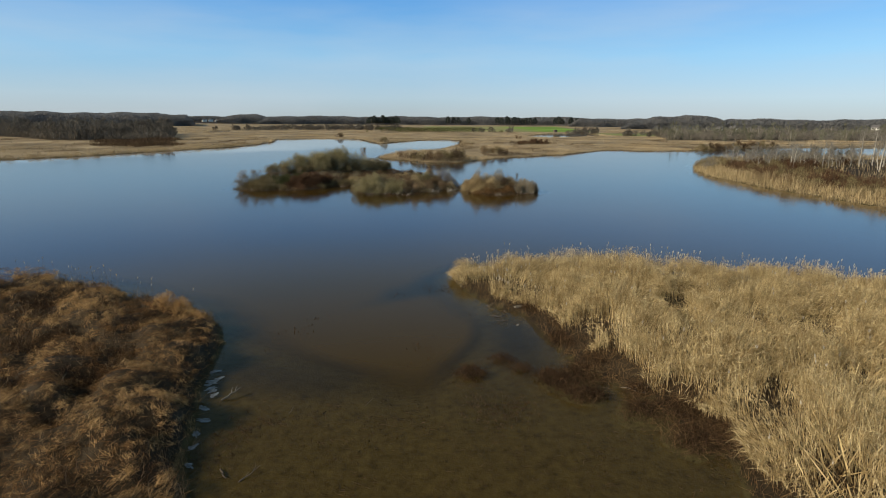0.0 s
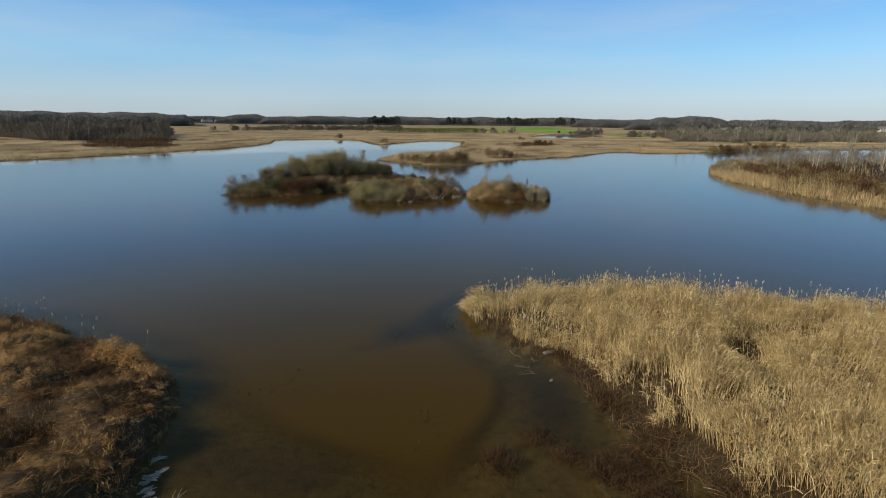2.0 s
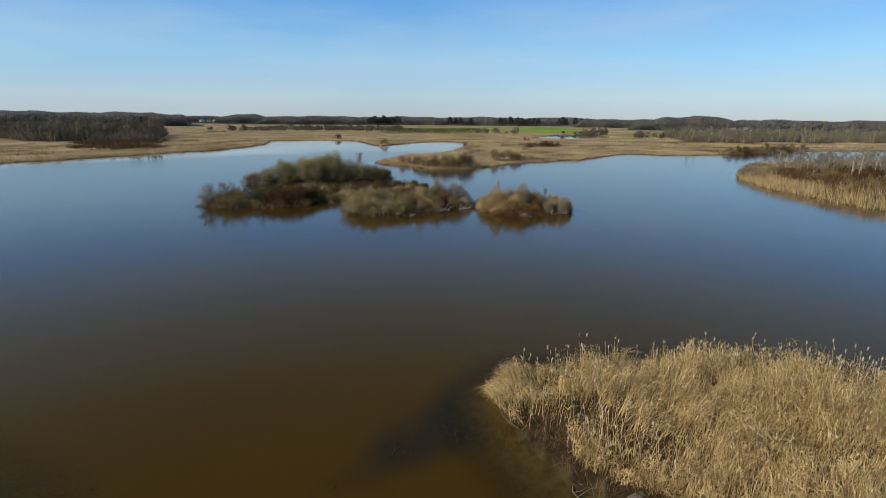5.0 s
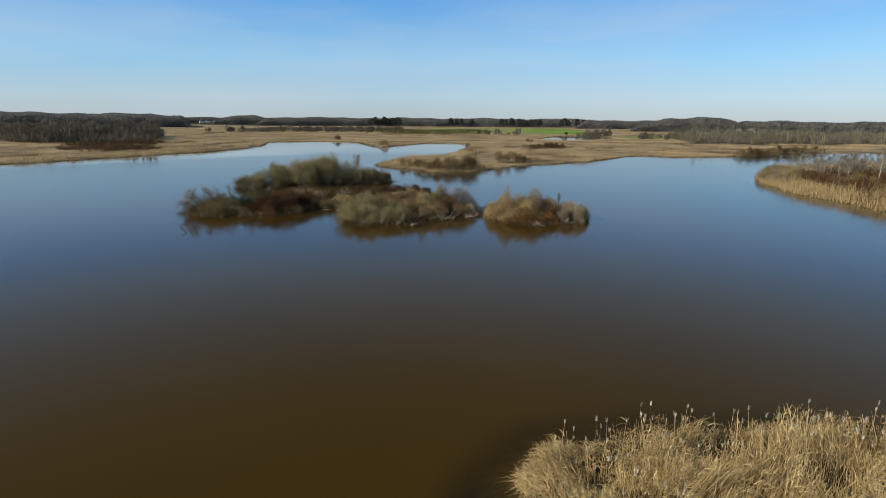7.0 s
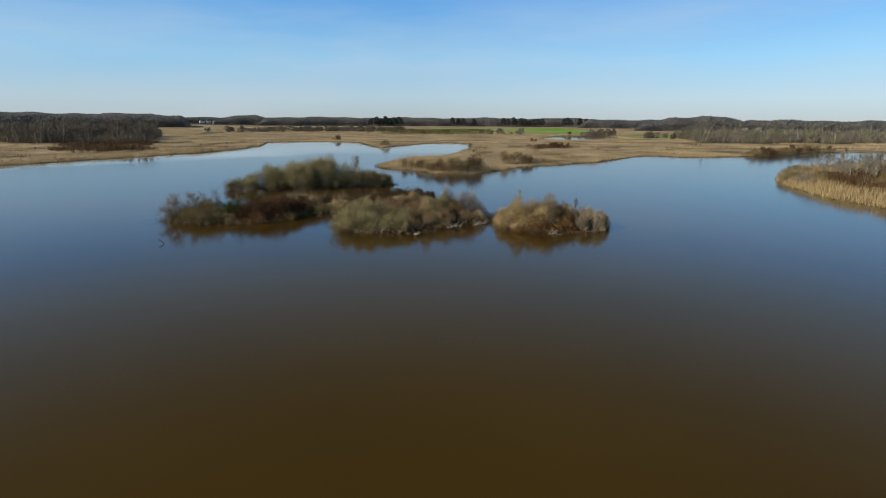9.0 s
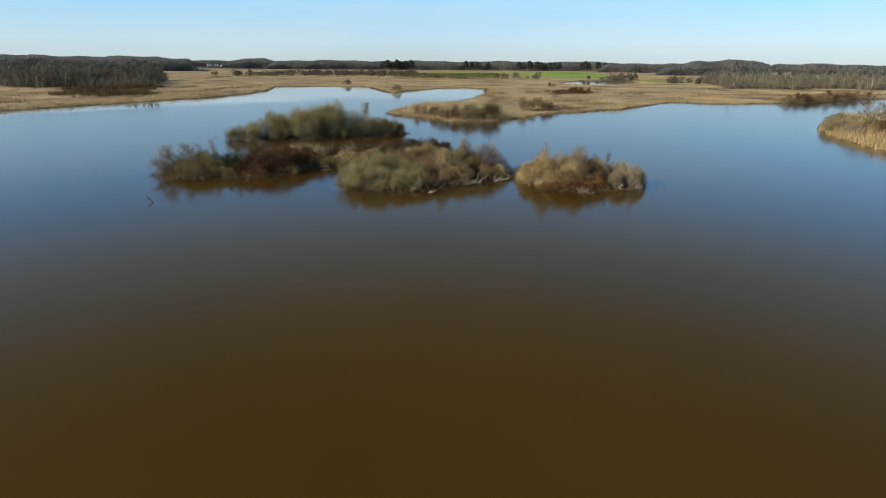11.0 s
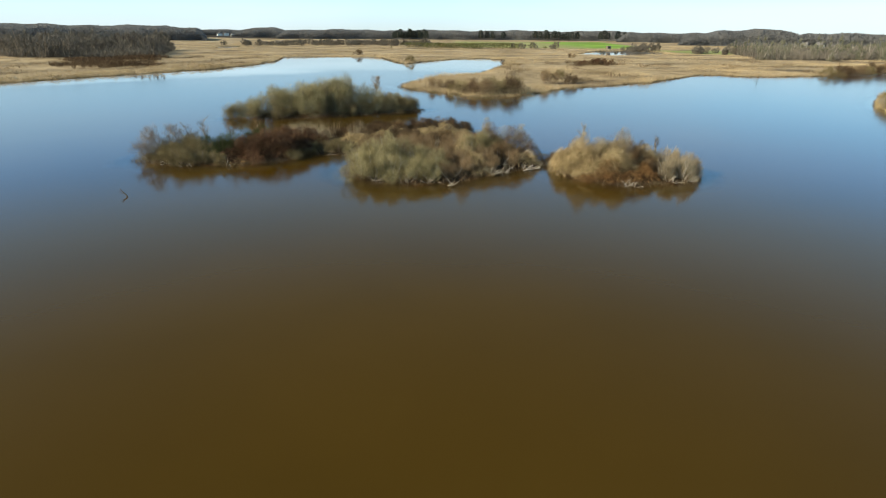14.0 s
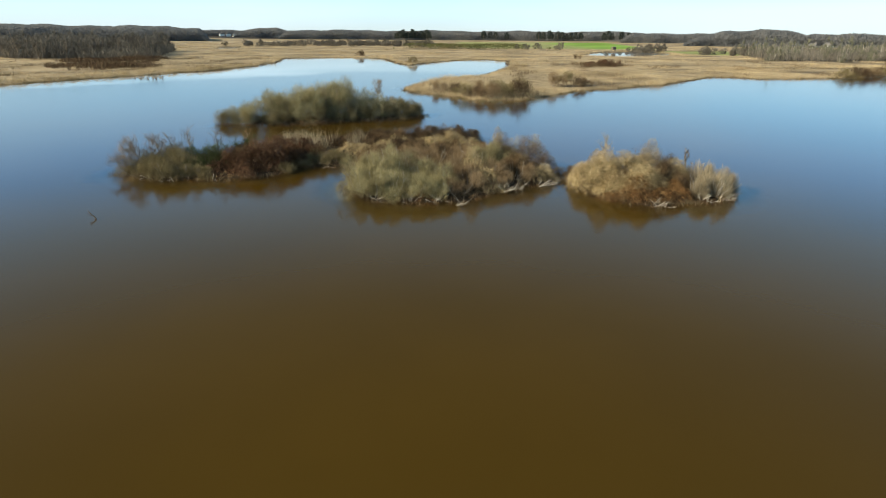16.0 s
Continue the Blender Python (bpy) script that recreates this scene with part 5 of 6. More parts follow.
    stuff("ridge_straw", thatch(rs, [(-0.6, 107.8, 1.6, 0.8, 0.9), (-3.4, 107.2, 1.6, 0.8, 0.8), (-6.4, 106.4, 1.5, 0.8, 0.8), (1.2, 108.4, 1.0, 0.9, 0.7), (-10.4, 101.4, 1.6, 1.1, 0.9), (-8.8, 100.6, 1.5, 1.0, 0.8), (-7.4, 103.2, 1.6, 1.0, 0.9), (-2.4, 105.2, 1.6, 1.0, 0.9)], 330, (0.35, 0.8), (0.018, 0.036), 0.5), PALESTRAW, "bleached straw and reeds between the island's shrubs", "grass")

    # olive willows of the middle point
    pr = kinds(3, 2.4, "willow_shrub", "rounded olive-grey willow shrub with pale bare stems at its foot", "shrub", 200, 1.7, 1.5, 2.4, OLIVE, GREYBARK, 6800, 0.015, 0.36, 14, 0.7, group="middle islet shrubs", lobes=16)
    set_down(pr, [(-8.0, 88.7, 2.1), (-6.7, 87.4, 2.3), (-5.2, 87.2, 2.2), (-3.5, 86.9, 1.9), (-1.9, 86.8, 1.7), (-7.0, 90.2, 2.8), (-5.2, 89.8, 2.7), (-3.2, 89.4, 2.3), (-6.0, 92.6, 2.9), (-8.2, 91.4, 2.4), (1.6, 93.6, 2.6), (-1.4, 89.0, 2.0), (2.8, 94.8, 2.6)], rs)
    pr = kinds(3, 1.8, "twig_shrub", "tangled grey-brown leafless shrub on the islet", "shrub", 220, 1.5, 1.3, 1.8, BRUSH, GREYBARK, 4800, 0.014, 0.34, 12, 0.6, group="middle islet shrubs", lobes=14)
    set_down(pr, [(-0.4, 87.4, 1.5), (0.4, 89.4, 1.8), (-1.0, 91.4, 2.1), (0.2, 93.0, 2.2), (-3.6, 92.4, 2.2), (-2.4, 94.6, 2.2), (-4.8, 95.2, 2.3), (-7.4, 94.4, 2.2), (-0.4, 96.0, 2.0), (-6.6, 97.6, 2.0), (-3.6, 98.0, 1.9), (1.2, 97.6, 1.8), (3.0, 90.4, 1.4), (4.4, 92.4, 2.0), (0.6, 100.2, 1.6), (-1.8, 101.4, 1.5), (2.4, 91.6, 1.9)], rs)
    # dark brown and straw mound at the gap
    dark = [(3.9, 95.6, 1.6, 1.5, 2.4), (5.6, 95.8, 1.5, 1.4, 2.4), (6.9, 95.4, 1.2, 1.3, 1.9), (4.6, 93.4, 1.4, 1.2, 1.6), (6.2, 93.6, 1.2, 1.0, 1.2), (7.7, 94.4, 0.9, 1.0, 1.7), (8.3, 93.6, 0.7, 0.9, 1.3), (9.0, 92.8, 0.6, 0.8, 1.0), (4.4, 97.6, 1.5, 1.3, 1.9), (-5.0, 99.6, 1.6, 1.2, 1.4), (2.2, 97.0, 1.5, 1.2, 1.7), (-0.4, 109.4, 1.8, 1.2, 1.4), (-3.0, 108.8, 1.8, 1.2, 1.3), (-5.8, 107.8, 1.8, 1.2, 1.3), (-8.6, 106.6, 1.8, 1.2, 1.2), (-11.4, 105.4, 1.6, 1.2, 1.1), (1.4, 110.0, 1.2, 1.0, 1.1), (-8.6, 97.0, 1.5, 1.3, 1.5), (-7.2, 100.0, 1.5, 1.2, 1.2), (-1.0, 103.6, 1.5, 1.2, 1.1)]
    stuff("brown_mounds", thatch(rs, dark, 420, (0.22, 0.6), (0.014, 0.028), 0.8, 0.48), BROWNMAT, "dark brown matted dead plants heaped on the islet", "dead plants")
    pale = [(4.9, 96.6, 0.9, 0.7, 2.8), (6.6, 96.4, 0.8, 0.7, 2.5), (7.0, 92.8, 0.9, 0.8, 1.1), (6.0, 92.2, 0.9, 0.7, 0.8), (1.9, 90.2, 0.9, 0.8, 1.3), (2.4, 88.9, 0.8, 0.5, 0.7), (0.8, 91.2, 0.9, 0.8, 1.8), (3.4, 96.6, 0.9, 0.8, 2.6), (7.9, 93.2, 0.6, 0.6, 0.8)]
    stuff("islet_straw", thatch(rs, pale, 520, (0.3, 0.75), (0.016, 0.032), 0.6), PALESTRAW, "tufts of bright bleached straw on the islet", "grass")
    # eastern islet: a heap of combed straw, then grey shrubs
    heap = [(9.5, 90.8, 0.9, 1.3, 1.8), (10.0, 89.8, 1.2, 1.6, 2.1), (11.2, 89.6, 1.5, 1.7, 2.6), (12.6, 89.8, 1.6, 1.7, 2.5), (11.4, 87.9, 1.4, 1.2, 1.7), (13.2, 88.0, 1.5, 1.2, 2.0), (11.2, 92.0, 1.6, 1.4, 2.3), (13.4, 91.8, 1.6, 1.4, 2.3), (9.8, 91.6, 1.0, 1.2, 1.8), (15.0, 90.8, 1.4, 1.4, 2.3), (14.8, 88.6, 1.3, 1.2, 1.9), (16.6, 89.6, 1.3, 1.3, 1.6)]
    stuff("straw_heap", thatch(rs, heap, 470, (0.25, 0.75), (0.014, 0.030), 0.8, 0.42), PALESTRAW, "heap of combed-over dry straw-coloured grass on the eastern islet", "grass")
    stuff("straw_weeds", thatch(rs, [(10.6, 90.8, 1.2, 1.2, 2.0), (12.0, 88.8, 1.0, 0.9, 2.1), (13.8, 90.4, 1.2, 1.0, 2.3), (14.4, 87.6, 1.0, 0.7, 1.7), (15.8, 90.0, 1.2, 1.0, 2.2), (16.8, 88.8, 1.0, 0.8, 1.7)], 170, (0.25, 0.7), (0.014, 0.028), 0.5, 0.5), BROWNMAT, "brown dead weeds growing through the straw heap", "weeds")
    warm = [(12.0, 86.5, 1.1, 0.6, 0.8), (13.3, 86.4, 1.2, 0.6, 0.9), (12.9, 87.2, 1.0, 0.6, 1.4), (14.6, 86.6, 1.0, 0.7, 0.8), (16.0, 87.2, 1.0, 0.8, 0.9), (15.8, 88.2, 0.9, 0.8, 1.4), (10.8, 86.9, 0.8, 0.5, 0.6)]
    stuff("rust_grass", thatch(rs, warm, 620, (0.22, 0.6), (0.016, 0.030), 0.6, 0.34), TANGLE, "orange-brown dead grass at the foot of the straw heap", "grass")
    pr = kinds(3, 2.5, "twig_shrub", "straw-grey twiggy shrub on the eastern islet", "shrub", 240, 1.5, 1.4, 2.5, GREYTWIG, GREYBARK, 4800, 0.015, 0.42, 18, group="eastern islet shrubs", fan=True, jitter=0.42)
    set_down(pr, [(17.8, 87.6, 2.2), (19.2, 87.6, 2.4), (18.6, 89.4, 2.8), (20.2, 89.0, 2.5), (14.8, 91.2, 2.9), (16.6, 91.0, 2.5), (17.4, 90.6, 2.3), (19.8, 90.8, 2.1)], rs)
    pr = kinds(2, 2.0, "brown_shrub", "brown leafless shrub on the eastern islet", "shrub", 250, 1.2, 1.1, 2.0, DARKTWIG, DEADWOOD, 2800, 0.014, 0.34, 12, 0.6, group="eastern islet shrubs", lobes=14)
    set_down(pr, [(15.6, 89.6, 2.3), (16.8, 88.6, 1.8), (17.3, 92.0, 2.3), (12.4, 93.6, 1.9), (9.4, 93.4, 1.3)], rs)
    t = bare_tree("bare_sapling", "slim grey sapling above the straw of the eastern islet", 195, 3.8, 0.7, GREYTWIG, BARK, 10, 200, 0.010, 0.4, "tree", "island saplings", 0.6)
    t.matrix_basis = pose(11.6, 92.6, 0.2, 0, -2, 10)
    t = bare_tree("bare_sapling", "thin dark-budded sapling on the eastern islet", 196, 2.9, 0.6, DARKTWIG, BARK, 9, 110, 0.03, 0.2, "tree", "island saplings", 0.6)
    t.matrix_basis = pose(18.4, 91.4, 0.2, 0, 4, 70)
    # pale stems leaning over the water
    for i, (x, y, c, l, to) in enumerate([(3.2, 89.0, 9, 1.8, -60), (4.4, 89.6, 7, 1.6, -40), (14.2, 85.3, 12, 1.3, -90), (17.9, 86.5, 9, 1.5, -80), (19.6, 87.0, 9, 1.6, -40), (-4.0, 86.0, 9, 1.2, -90), (-2.2, 85.9, 8, 1.2, -90),
                                          (-6.4, 86.3, 7, 1.1, -100), (-24.2, 91.7, 5, 1.0, -90), (-26.6, 92.3, 6, 1.3, -120), (-12.4, 97.0, 4, 1.4, -60), (-28.4, 93.2, 6, 2.0, -160), (6.6, 91.2, 6, 1.2, -50), (-20.6, 91.9, 4, 0.9, -80)]):
        stool("dead shrub of pale bare stems leaning over the island's waterline", 560 + i, x, y, c, 0.62 * l, GREYBARK if i % 3 else PALEBARK, to, "stems at the water's edge")
    # low weeds and litter closing the ground between
    def low(x, y):
        m = np.maximum(np.maximum(poly_distance(x, y, ISLE_MAIN), poly_distance(x, y, ISLE_EAST)), poly_distance(x, y, ISLE_WILLOW))
        return np.where(m > -0.1, np.clip(0.6 + 0.5 * rough_field(x, y, 0.3, 1.5), 0.15, 1), 0)
    cx, cy = spread_out(*scatter(rs, 4600, (-31, 84, 22, 134), low), 0.8)
    m = len(cx)
    tall = rs.uniform(0.15, 0.7, m) * smooth(-0.2, 1.4, land(cx, cy))
    tone = rough_field(cx + 11, cy, 0.3, 1.4) + rs.normal(0, 0.4, m)
    for sel, mat, name, label in ((tone > 0.55, PALESTRAW, "island_straw", "low dry straw-coloured grass on the islands"),
                                  ((tone <= 0.55) & (tone > -0.2), RUSTGRASS, "island_rust_grass", "low rust-brown dead grass on the islands"),
                                  (tone <= -0.2, DARKTWIG, "island_weeds", "low dark brown dead weeds on the islands")):
        stuff(name, [tussocks(rs, cx[sel], cy[sel], np.full(sel.sum(), 44), rs.uniform(0.5, 1.0, sel.sum()), tall[sel], (0.25, 0.7), (0.016, 0.032))], mat, label, "grass")
    # roots and broken pale twigs along the waterline
    x, y = scatter(rs, 90000, (-32, 84, 23, 135), lambda x, y: (np.abs(land(x, y) - 0.1) < 0.55) & (y > 60))
    n = len(x)
    out = up_dirs(rs, n, 1.1)
    ok = rs.uniform(0, 1, n) < 0.22
    b = np.stack([x, y, np.maximum(height(x, y), 0) - 0.03], 1)
    stuff("waterline_twigs", [blades(rs, b[ok], rs.uniform(0.25, 0.8, ok.sum()), rs.uniform(0.012, 0.028, ok.sum()), out[ok], 0.3, 2, 0.3)], GREYTWIG, "pale bare twigs hanging over the islands' waterline", "twigs")
    stuff("waterline_brush", [blades(rs, b[~ok], rs.uniform(0.2, 0.6, (~ok).sum()), rs.uniform(0.02, 0.04, (~ok).sum()), out[~ok], 0.3, 2, 0.3)], STUBBLE, "dark wet roots and dead plants along the islands' edge", "roots")


island()


# ---- marsh around the lake ----
def build_marsh():
    rs = np.random.RandomState(31)
    # reed fringes and tussocks, thinning with distance
    def keep(x, y):
        s = land(x, y)
        fringe = np.exp(-np.clip(s, 0, 99) / 5.0)
        patchy = np.clip(0.40 + 0.6 * rough_field(x, y, 0.08, 0.8), 0.05, 1)
        return (s > 0.9) * (np.abs(x - 6) < 0.86 * y + 12) * np.clip(fringe + 0.6 * patchy, 0, 1) * (lawn_field(x, y) < 0.3) * (wooded(x, y) < 0.4)
    for box, count, wide in (((-60, 140, 130, 260), 210000, 0.055), ((-175, 140, -60, 262), 90000, 0.07), ((-130, 260, 300, 420), 150000, 0.13), ((-260, 420, 300, 640), 60000, 0.26)):
        x, y = scatter(rs, count, box, keep)
        n = len(x)
        s = land(x, y)
        h = np.where(s < 4, 1.1, 0.5 + wide) * (1 + 0.6 * np.clip(rough_field(x, y, 0.1, 0.9), -1, 1)) * rs.uniform(0.6, 1.2, n)
        stuff("marsh_grass", [blades(rs, np.stack([x, y, height(x, y) - 0.03], 1), np.maximum(h, 0.25), wide * rs.uniform(0.5, 1.4, n), up_dirs(rs, n, 0.8), 0.4, 1, 0.25, 0.2)],
              MARSH, "straw-coloured marsh grass and reeds along the far shores", "marsh grass")
    # dark wet edge under the far reeds
    x, y = scatter(rs, 160000, (-130, 140, 200, 330), lambda x, y: (np.abs(land(x, y) - 0.35) < 0.75) * (np.abs(x - 6) < 0.86 * y + 12) * (y > 140))
    n = len(x)
    stuff("shore_edge", [blades(rs, np.stack([x, y, np.maximum(height(x, y), 0) - 0.03], 1), rs.uniform(0.2, 0.65, n), rs.uniform(0.05, 0.12, n), up_dirs(rs, n, 0.8), 0.4, 1, 0.3)], STUBBLE, "dark wet roots and mud along the far shores", "roots")
    # dark weeds and rushes in patches over the marsh
    x, y = scatter(rs, 140000, (-210, 148, 140, 330), lambda x, y: (land(x, y) > 1.2) * (np.abs(x - 6) < 0.86 * y + 12) * (wooded(x, y) < 0.4) * np.clip(1.8 * (rough_field(x * 0.8 + 17, y * 0.5, 0.25, 2.0) - 0.55), 0, 1))
    n = len(x)
    stuff("marsh_weeds", [blades(rs, np.stack([x, y, height(x, y) - 0.03], 1), rs.uniform(0.5, 1.25, n), rs.uniform(0.04, 0.09, n), up_dirs(rs, n, 0.5), 0.4, 1, 0.3)], THICKET, "brown dead weeds in patches over the marsh", "weeds")
    # bleached tufts along the western shore
    cx, cy = spread_out(*scatter(rs, 1500, (-125, 150, -60, 262), lambda x, y: (land(x, y) > 0.8) & (land(x, y) < 7)), 1.6)
    m = len(cx)
    stuff("shore_tufts", [tussocks(rs, cx, cy, np.full(m, 46), rs.uniform(0.6, 1.2, m), rs.uniform(0.5, 1.3, m), (0.5, 1.0), (0.05, 0.10))], PALESTRAW, "bleached straw tufts along the western shore", "grass")
    # reeds on the right bank
    x, y = scatter(rs, 210000, (58, 48, 150, 172), lambda x, y: (land(x, y) > 0) * np.where(land(x, y) < 6.5, 1.0, 0.04) * (x < 0.9 * y + 14))
    n = len(x)
    h = 1.75 * (0.45 + 0.55 * smooth(0, 2.5, land(x, y))) * (1 + 0.22 * rough_field(x, y, 0.2, 1.2) + 0.15 * rough_field(x, y, 1.2, 3.0)) * rs.uniform(0.5, 1.12, n)
    stuff("bank_reeds", [blades(rs, np.stack([x, y, height(x, y)], 1), h, rs.uniform(0.022, 0.05, n), up_dirs(rs, n, 0.22), 0.25, 1, 0.4)],
          PALESTRAW, "pale straw-coloured reeds fringing a wooded bank across the water", "reeds")


build_marsh()


def spots_in(rs, n, box, keep, apart):
    x, y = scatter(rs, n * 40, box, keep)
    out = []
    for p in zip(x.tolist(), y.tolist()):
        if all((p[0] - q[0]) ** 2 + (p[1] - q[1]) ** 2 > apart * apart for q in out):
            out.append(p)
            if len(out) == n:
                break
    return out


def woods():
    rs = np.random.RandomState(41)
    # right bank: rust shrubs with bleached bare trees
    pr = [shrub("rust_shrub", "rust-brown leafless shrub behind the reeds", "shrub", 300 + i, 2.2, 2.0, 1.5 + 0.3 * i, (RUST, OLIVEBROWN, RUST)[i], BARK, 1000, 0.045, 0.45, 4, 0.5, "bank shrubs", lobes=12) for i in range(3)]
    place(pr, spots_in(rs, 150, (66, 50, 150, 165), lambda x, y: (land(x, y) > 5.0) & (land(x, y) < 26) & (y < 146) & (x < 0.86 * y + 14), 2.1), rs, 0.75, 1.15)
    pr = [bare_tree("bare_tree", "bleached leafless tree on the marshy bank", 320 + i, 7.6 + 0.8 * i, 2.4, ASHTWIG, ASHBARK, 13, 420, 0.03, 0.8, "tree", "bank trees", 0.45) for i in range(4)]
    place(pr, [(86.7, 120.4), (91.5, 128.0), (102.5, 131.8), (116.4, 137.1), (132.5, 150.7), (118, 130), (108, 121), (124, 142), (112, 126), (121, 135), (104, 114)], rs, 0.8, 1.15)
    pr = [bare_tree("grey_sapling", "slim grey leafless sapling in the thicket", 330 + i, 3.9, 1.3, ASHTWIG, GREYBARK, 8, 260, 0.04, 0.6, "tree", "bank saplings", 0.25) for i in range(3)]
    place(pr, spots_in(rs, 85, (70, 112, 128, 168), lambda x, y: (land(x, y) > 6.0) & (x + 0.55 * (y - 130) > 84) & (y > 128 + 0.1 * (x - 90)) & (x < 0.86 * y + 14), 2.0), rs, 0.7, 1.3)
    pr = [shrub("twig_shrub", "grey-olive leafless shrub hanging over the point of the bank", "shrub", 335 + i, 2.0, 1.8, 2.6, (OLIVEBROWN, ASHTWIG)[i], BARK, 1900, 0.032, 0.5, 10, 0.6, "point shrubs", lobes=14) for i in range(2)]
    place(pr, [(72.6, 134.4), (73.8, 137.0), (75.8, 139.6), (73.0, 131.6), (76.0, 135.4), (78.8, 142.4), (81.2, 145.2), (77.8, 138.2), (84.0, 149.0), (87.4, 153.0), (81.6, 141.8), (72.2, 128.6), (75.0, 129.0)], rs, 0.7, 1.1)
    # left wood
    def inwood(x, y):
        return (x < -126 - 0.38 * (y - 300)) & (y > 296 - 0.85 * (x + 184) * (x < -184)) & (x > -0.84 * y - 12)
    L = "leafless grey-brown tree at the edge of a winter wood"
    pr = [shrub("woodland_tree", L, "tree", 340 + i, 4.2, 4.0, 8.0 + 0.7 * i, WOODTWIG, BARK, 950, 0.12, 1.0, 8, 0.6, "western wood", fan=True, jitter=0.5, puff=16, thick=2.6) for i in range(4)]
    place(pr, spots_in(rs, 125, (-330, 290, -128, 420), inwood, 5.2), rs, 0.95, 1.45)
    # scrub trees strung along the back of the marsh
    pr = [shrub("scrub_tree", "low bare scrub tree at the back of the marsh", "tree", 345 + i, 3.4, 3.2, 4.6 + 0.8 * i, WOODTWIG, BARK, 620, 0.16, 0.9, 5, 0.6, "marsh scrub", fan=True, jitter=0.6, puff=14, thick=2.0) for i in range(3)]
    def ring(az, r):
        return r * math.sin(math.radians(az)), r * math.cos(math.radians(az))
    spots = [ring(az, r) for az, r in zip(-17.5 + 16.5 * rs.uniform(0, 1, 105) ** 0.8, rs.uniform(560, 625, 105))]
    spots += [ring(az + rs.normal(0, 0.2), rs.uniform(590, 630)) for az in np.linspace(-9.5, -1.5, 26)]
    spots += [ring(rs.uniform(15.5, 18.4), rs.uniform(480, 510)) for i in range(16)] + [ring(rs.uniform(20.4, 25.5), rs.uniform(425, 460)) for i in range(20)]
    spots += [ring(az, rs.uniform(500, 520)) for az in (6.2, 7.0, 7.8, 8.2, 9.6, 9.9)] + [ring(rs.uniform(-30, -18), rs.uniform(540, 640)) for i in range(8)]
    place(pr, spots, rs, 0.75, 1.25)
    # rust brush between the wood and the shore
    fringe = [(-128, 234), (-112, 224), (-100, 236), (-112, 268), (-126, 303), (-162, 299), (-140, 262)]
    def shore_brush(x, y):
        return (poly_distance(x, y, fringe) > -2 + 3 * rough_field(x, y, 0.2, 0.8)) * np.clip(0.75 + 0.5 * rough_field(x, y, 0.08, 0.6), 0, 1)
    for mat, count, name, label in ((THICKET, 26000, "shore_brush", "dark brown leafless brush between shore and wood"), (STUBBLE, 16000, "shore_undergrowth", "dark brown undergrowth between shore and wood")):
        x, y = scatter(rs, count, (-170, 215, -95, 310), shore_brush)
        n = len(x)
        hh = 2.2 * (0.75 + 0.45 * rough_field(x + 60, y, 0.1, 0.8)) * rs.uniform(0.4, 1.2, n)
        stuff(name, [blades(rs, np.stack([x, y, height(x, y) - 0.05], 1), np.maximum(hh, 0.5), rs.uniform(0.06, 0.14, n), up_dirs(rs, n, 0.6), 0.4, 2, 0.3, 0.2)], mat, label, "brush")
    # right wood
    def eastwood(x, y):
        return (x > 148 + 0.35 * (y - 320)) & (x < 0.95 * y + 20) & (y > 318 + 6 * rough_field(x, y, 0.08, 0.4))
    L = "tall slim leafless tree with grey-green lichened bark"
    pr = [shrub("slim_tree", L, "tree", 360 + i, 3.0, 3.0, 8.6 + 0.7 * i, (MOSSTWIG, MOSSTWIG, ASHTWIG, MOSSTWIG)[i % 4], GREYBARK, 680, 0.11, 1.5, 7, 0.6, "eastern wood", fan=True, jitter=0.30, puff=6, thick=2.4) for i in range(4)]
    place(pr, spots_in(rs, 165, (146, 312, 420, 450), eastwood, 4.6), rs, 0.75, 1.2)
    def thicket(name, n, box, keep, h, mat, label):
        x, y = scatter(rs, n, box, keep)
        n = len(x)
        b = np.stack([x, y, height(x, y) - 0.2], 1)
        hh = h * rs.uniform(0.35, 1.0, n) * (1 + 0.2 * rough_field(x, y, 0.1, 0.6))
        d = up_dirs(rs, n, 0.35)
        u = d / np.linalg.norm(d, axis=1, keepdims=True)
        ch = [blades(rs, b, hh, 0.13, d, 0.1, 1, 0.3)]
        for k in range(3):
            ch.append(blades(rs, b + u * (hh * rs.uniform(0.3, 1.0, n))[:, None], rs.uniform(0.8, 2.0, n), rs.uniform(0.10, 0.22, n), up_dirs(rs, n, 1.2), 0.3, 1, 0.3))
        stuff(name, ch, mat, label, "thicket")
    thicket("wood_thicket", 34000, (-330, 285, -120, 420), lambda x, y: inwood(x, y) * 0.8, 5.0, WOODTWIG, "dense grey-brown leafless thicket filling the wood")
    thicket("wood_thicket", 34000, (146, 312, 420, 440), lambda x, y: eastwood(x, y) * 0.5, 4.5, WOODTWIG, "dense leafless thicket of slim grey-green stems")
    # dark upright cedars in the marsh
    pr = [shrub("marsh_shrub", "dark rust-brown upright shrub in the marsh", "shrub", 380 + i, 0.9, 0.9, 2.6, RUST, BARK, 300, 0.12, 0.6, 8, 1.2, "marsh shrubs") for i in range(2)]
    place(pr, spots_in(rs, 9, (50, 258, 68, 280), lambda x, y: np.ones_like(x), 2.0), rs, 0.8, 1.3)
    x, y = scatter(rs, 16000, (36, 250, 80, 300), lambda x, y: np.clip(1.6 * np.exp(-(((x - 56) / 14) ** 2 + ((y - 272) / 11) ** 2)) * (1 + 0.8 * rough_field(x, y, 0.2, 1.5)) - 0.5, 0, 1))
    n = len(x)
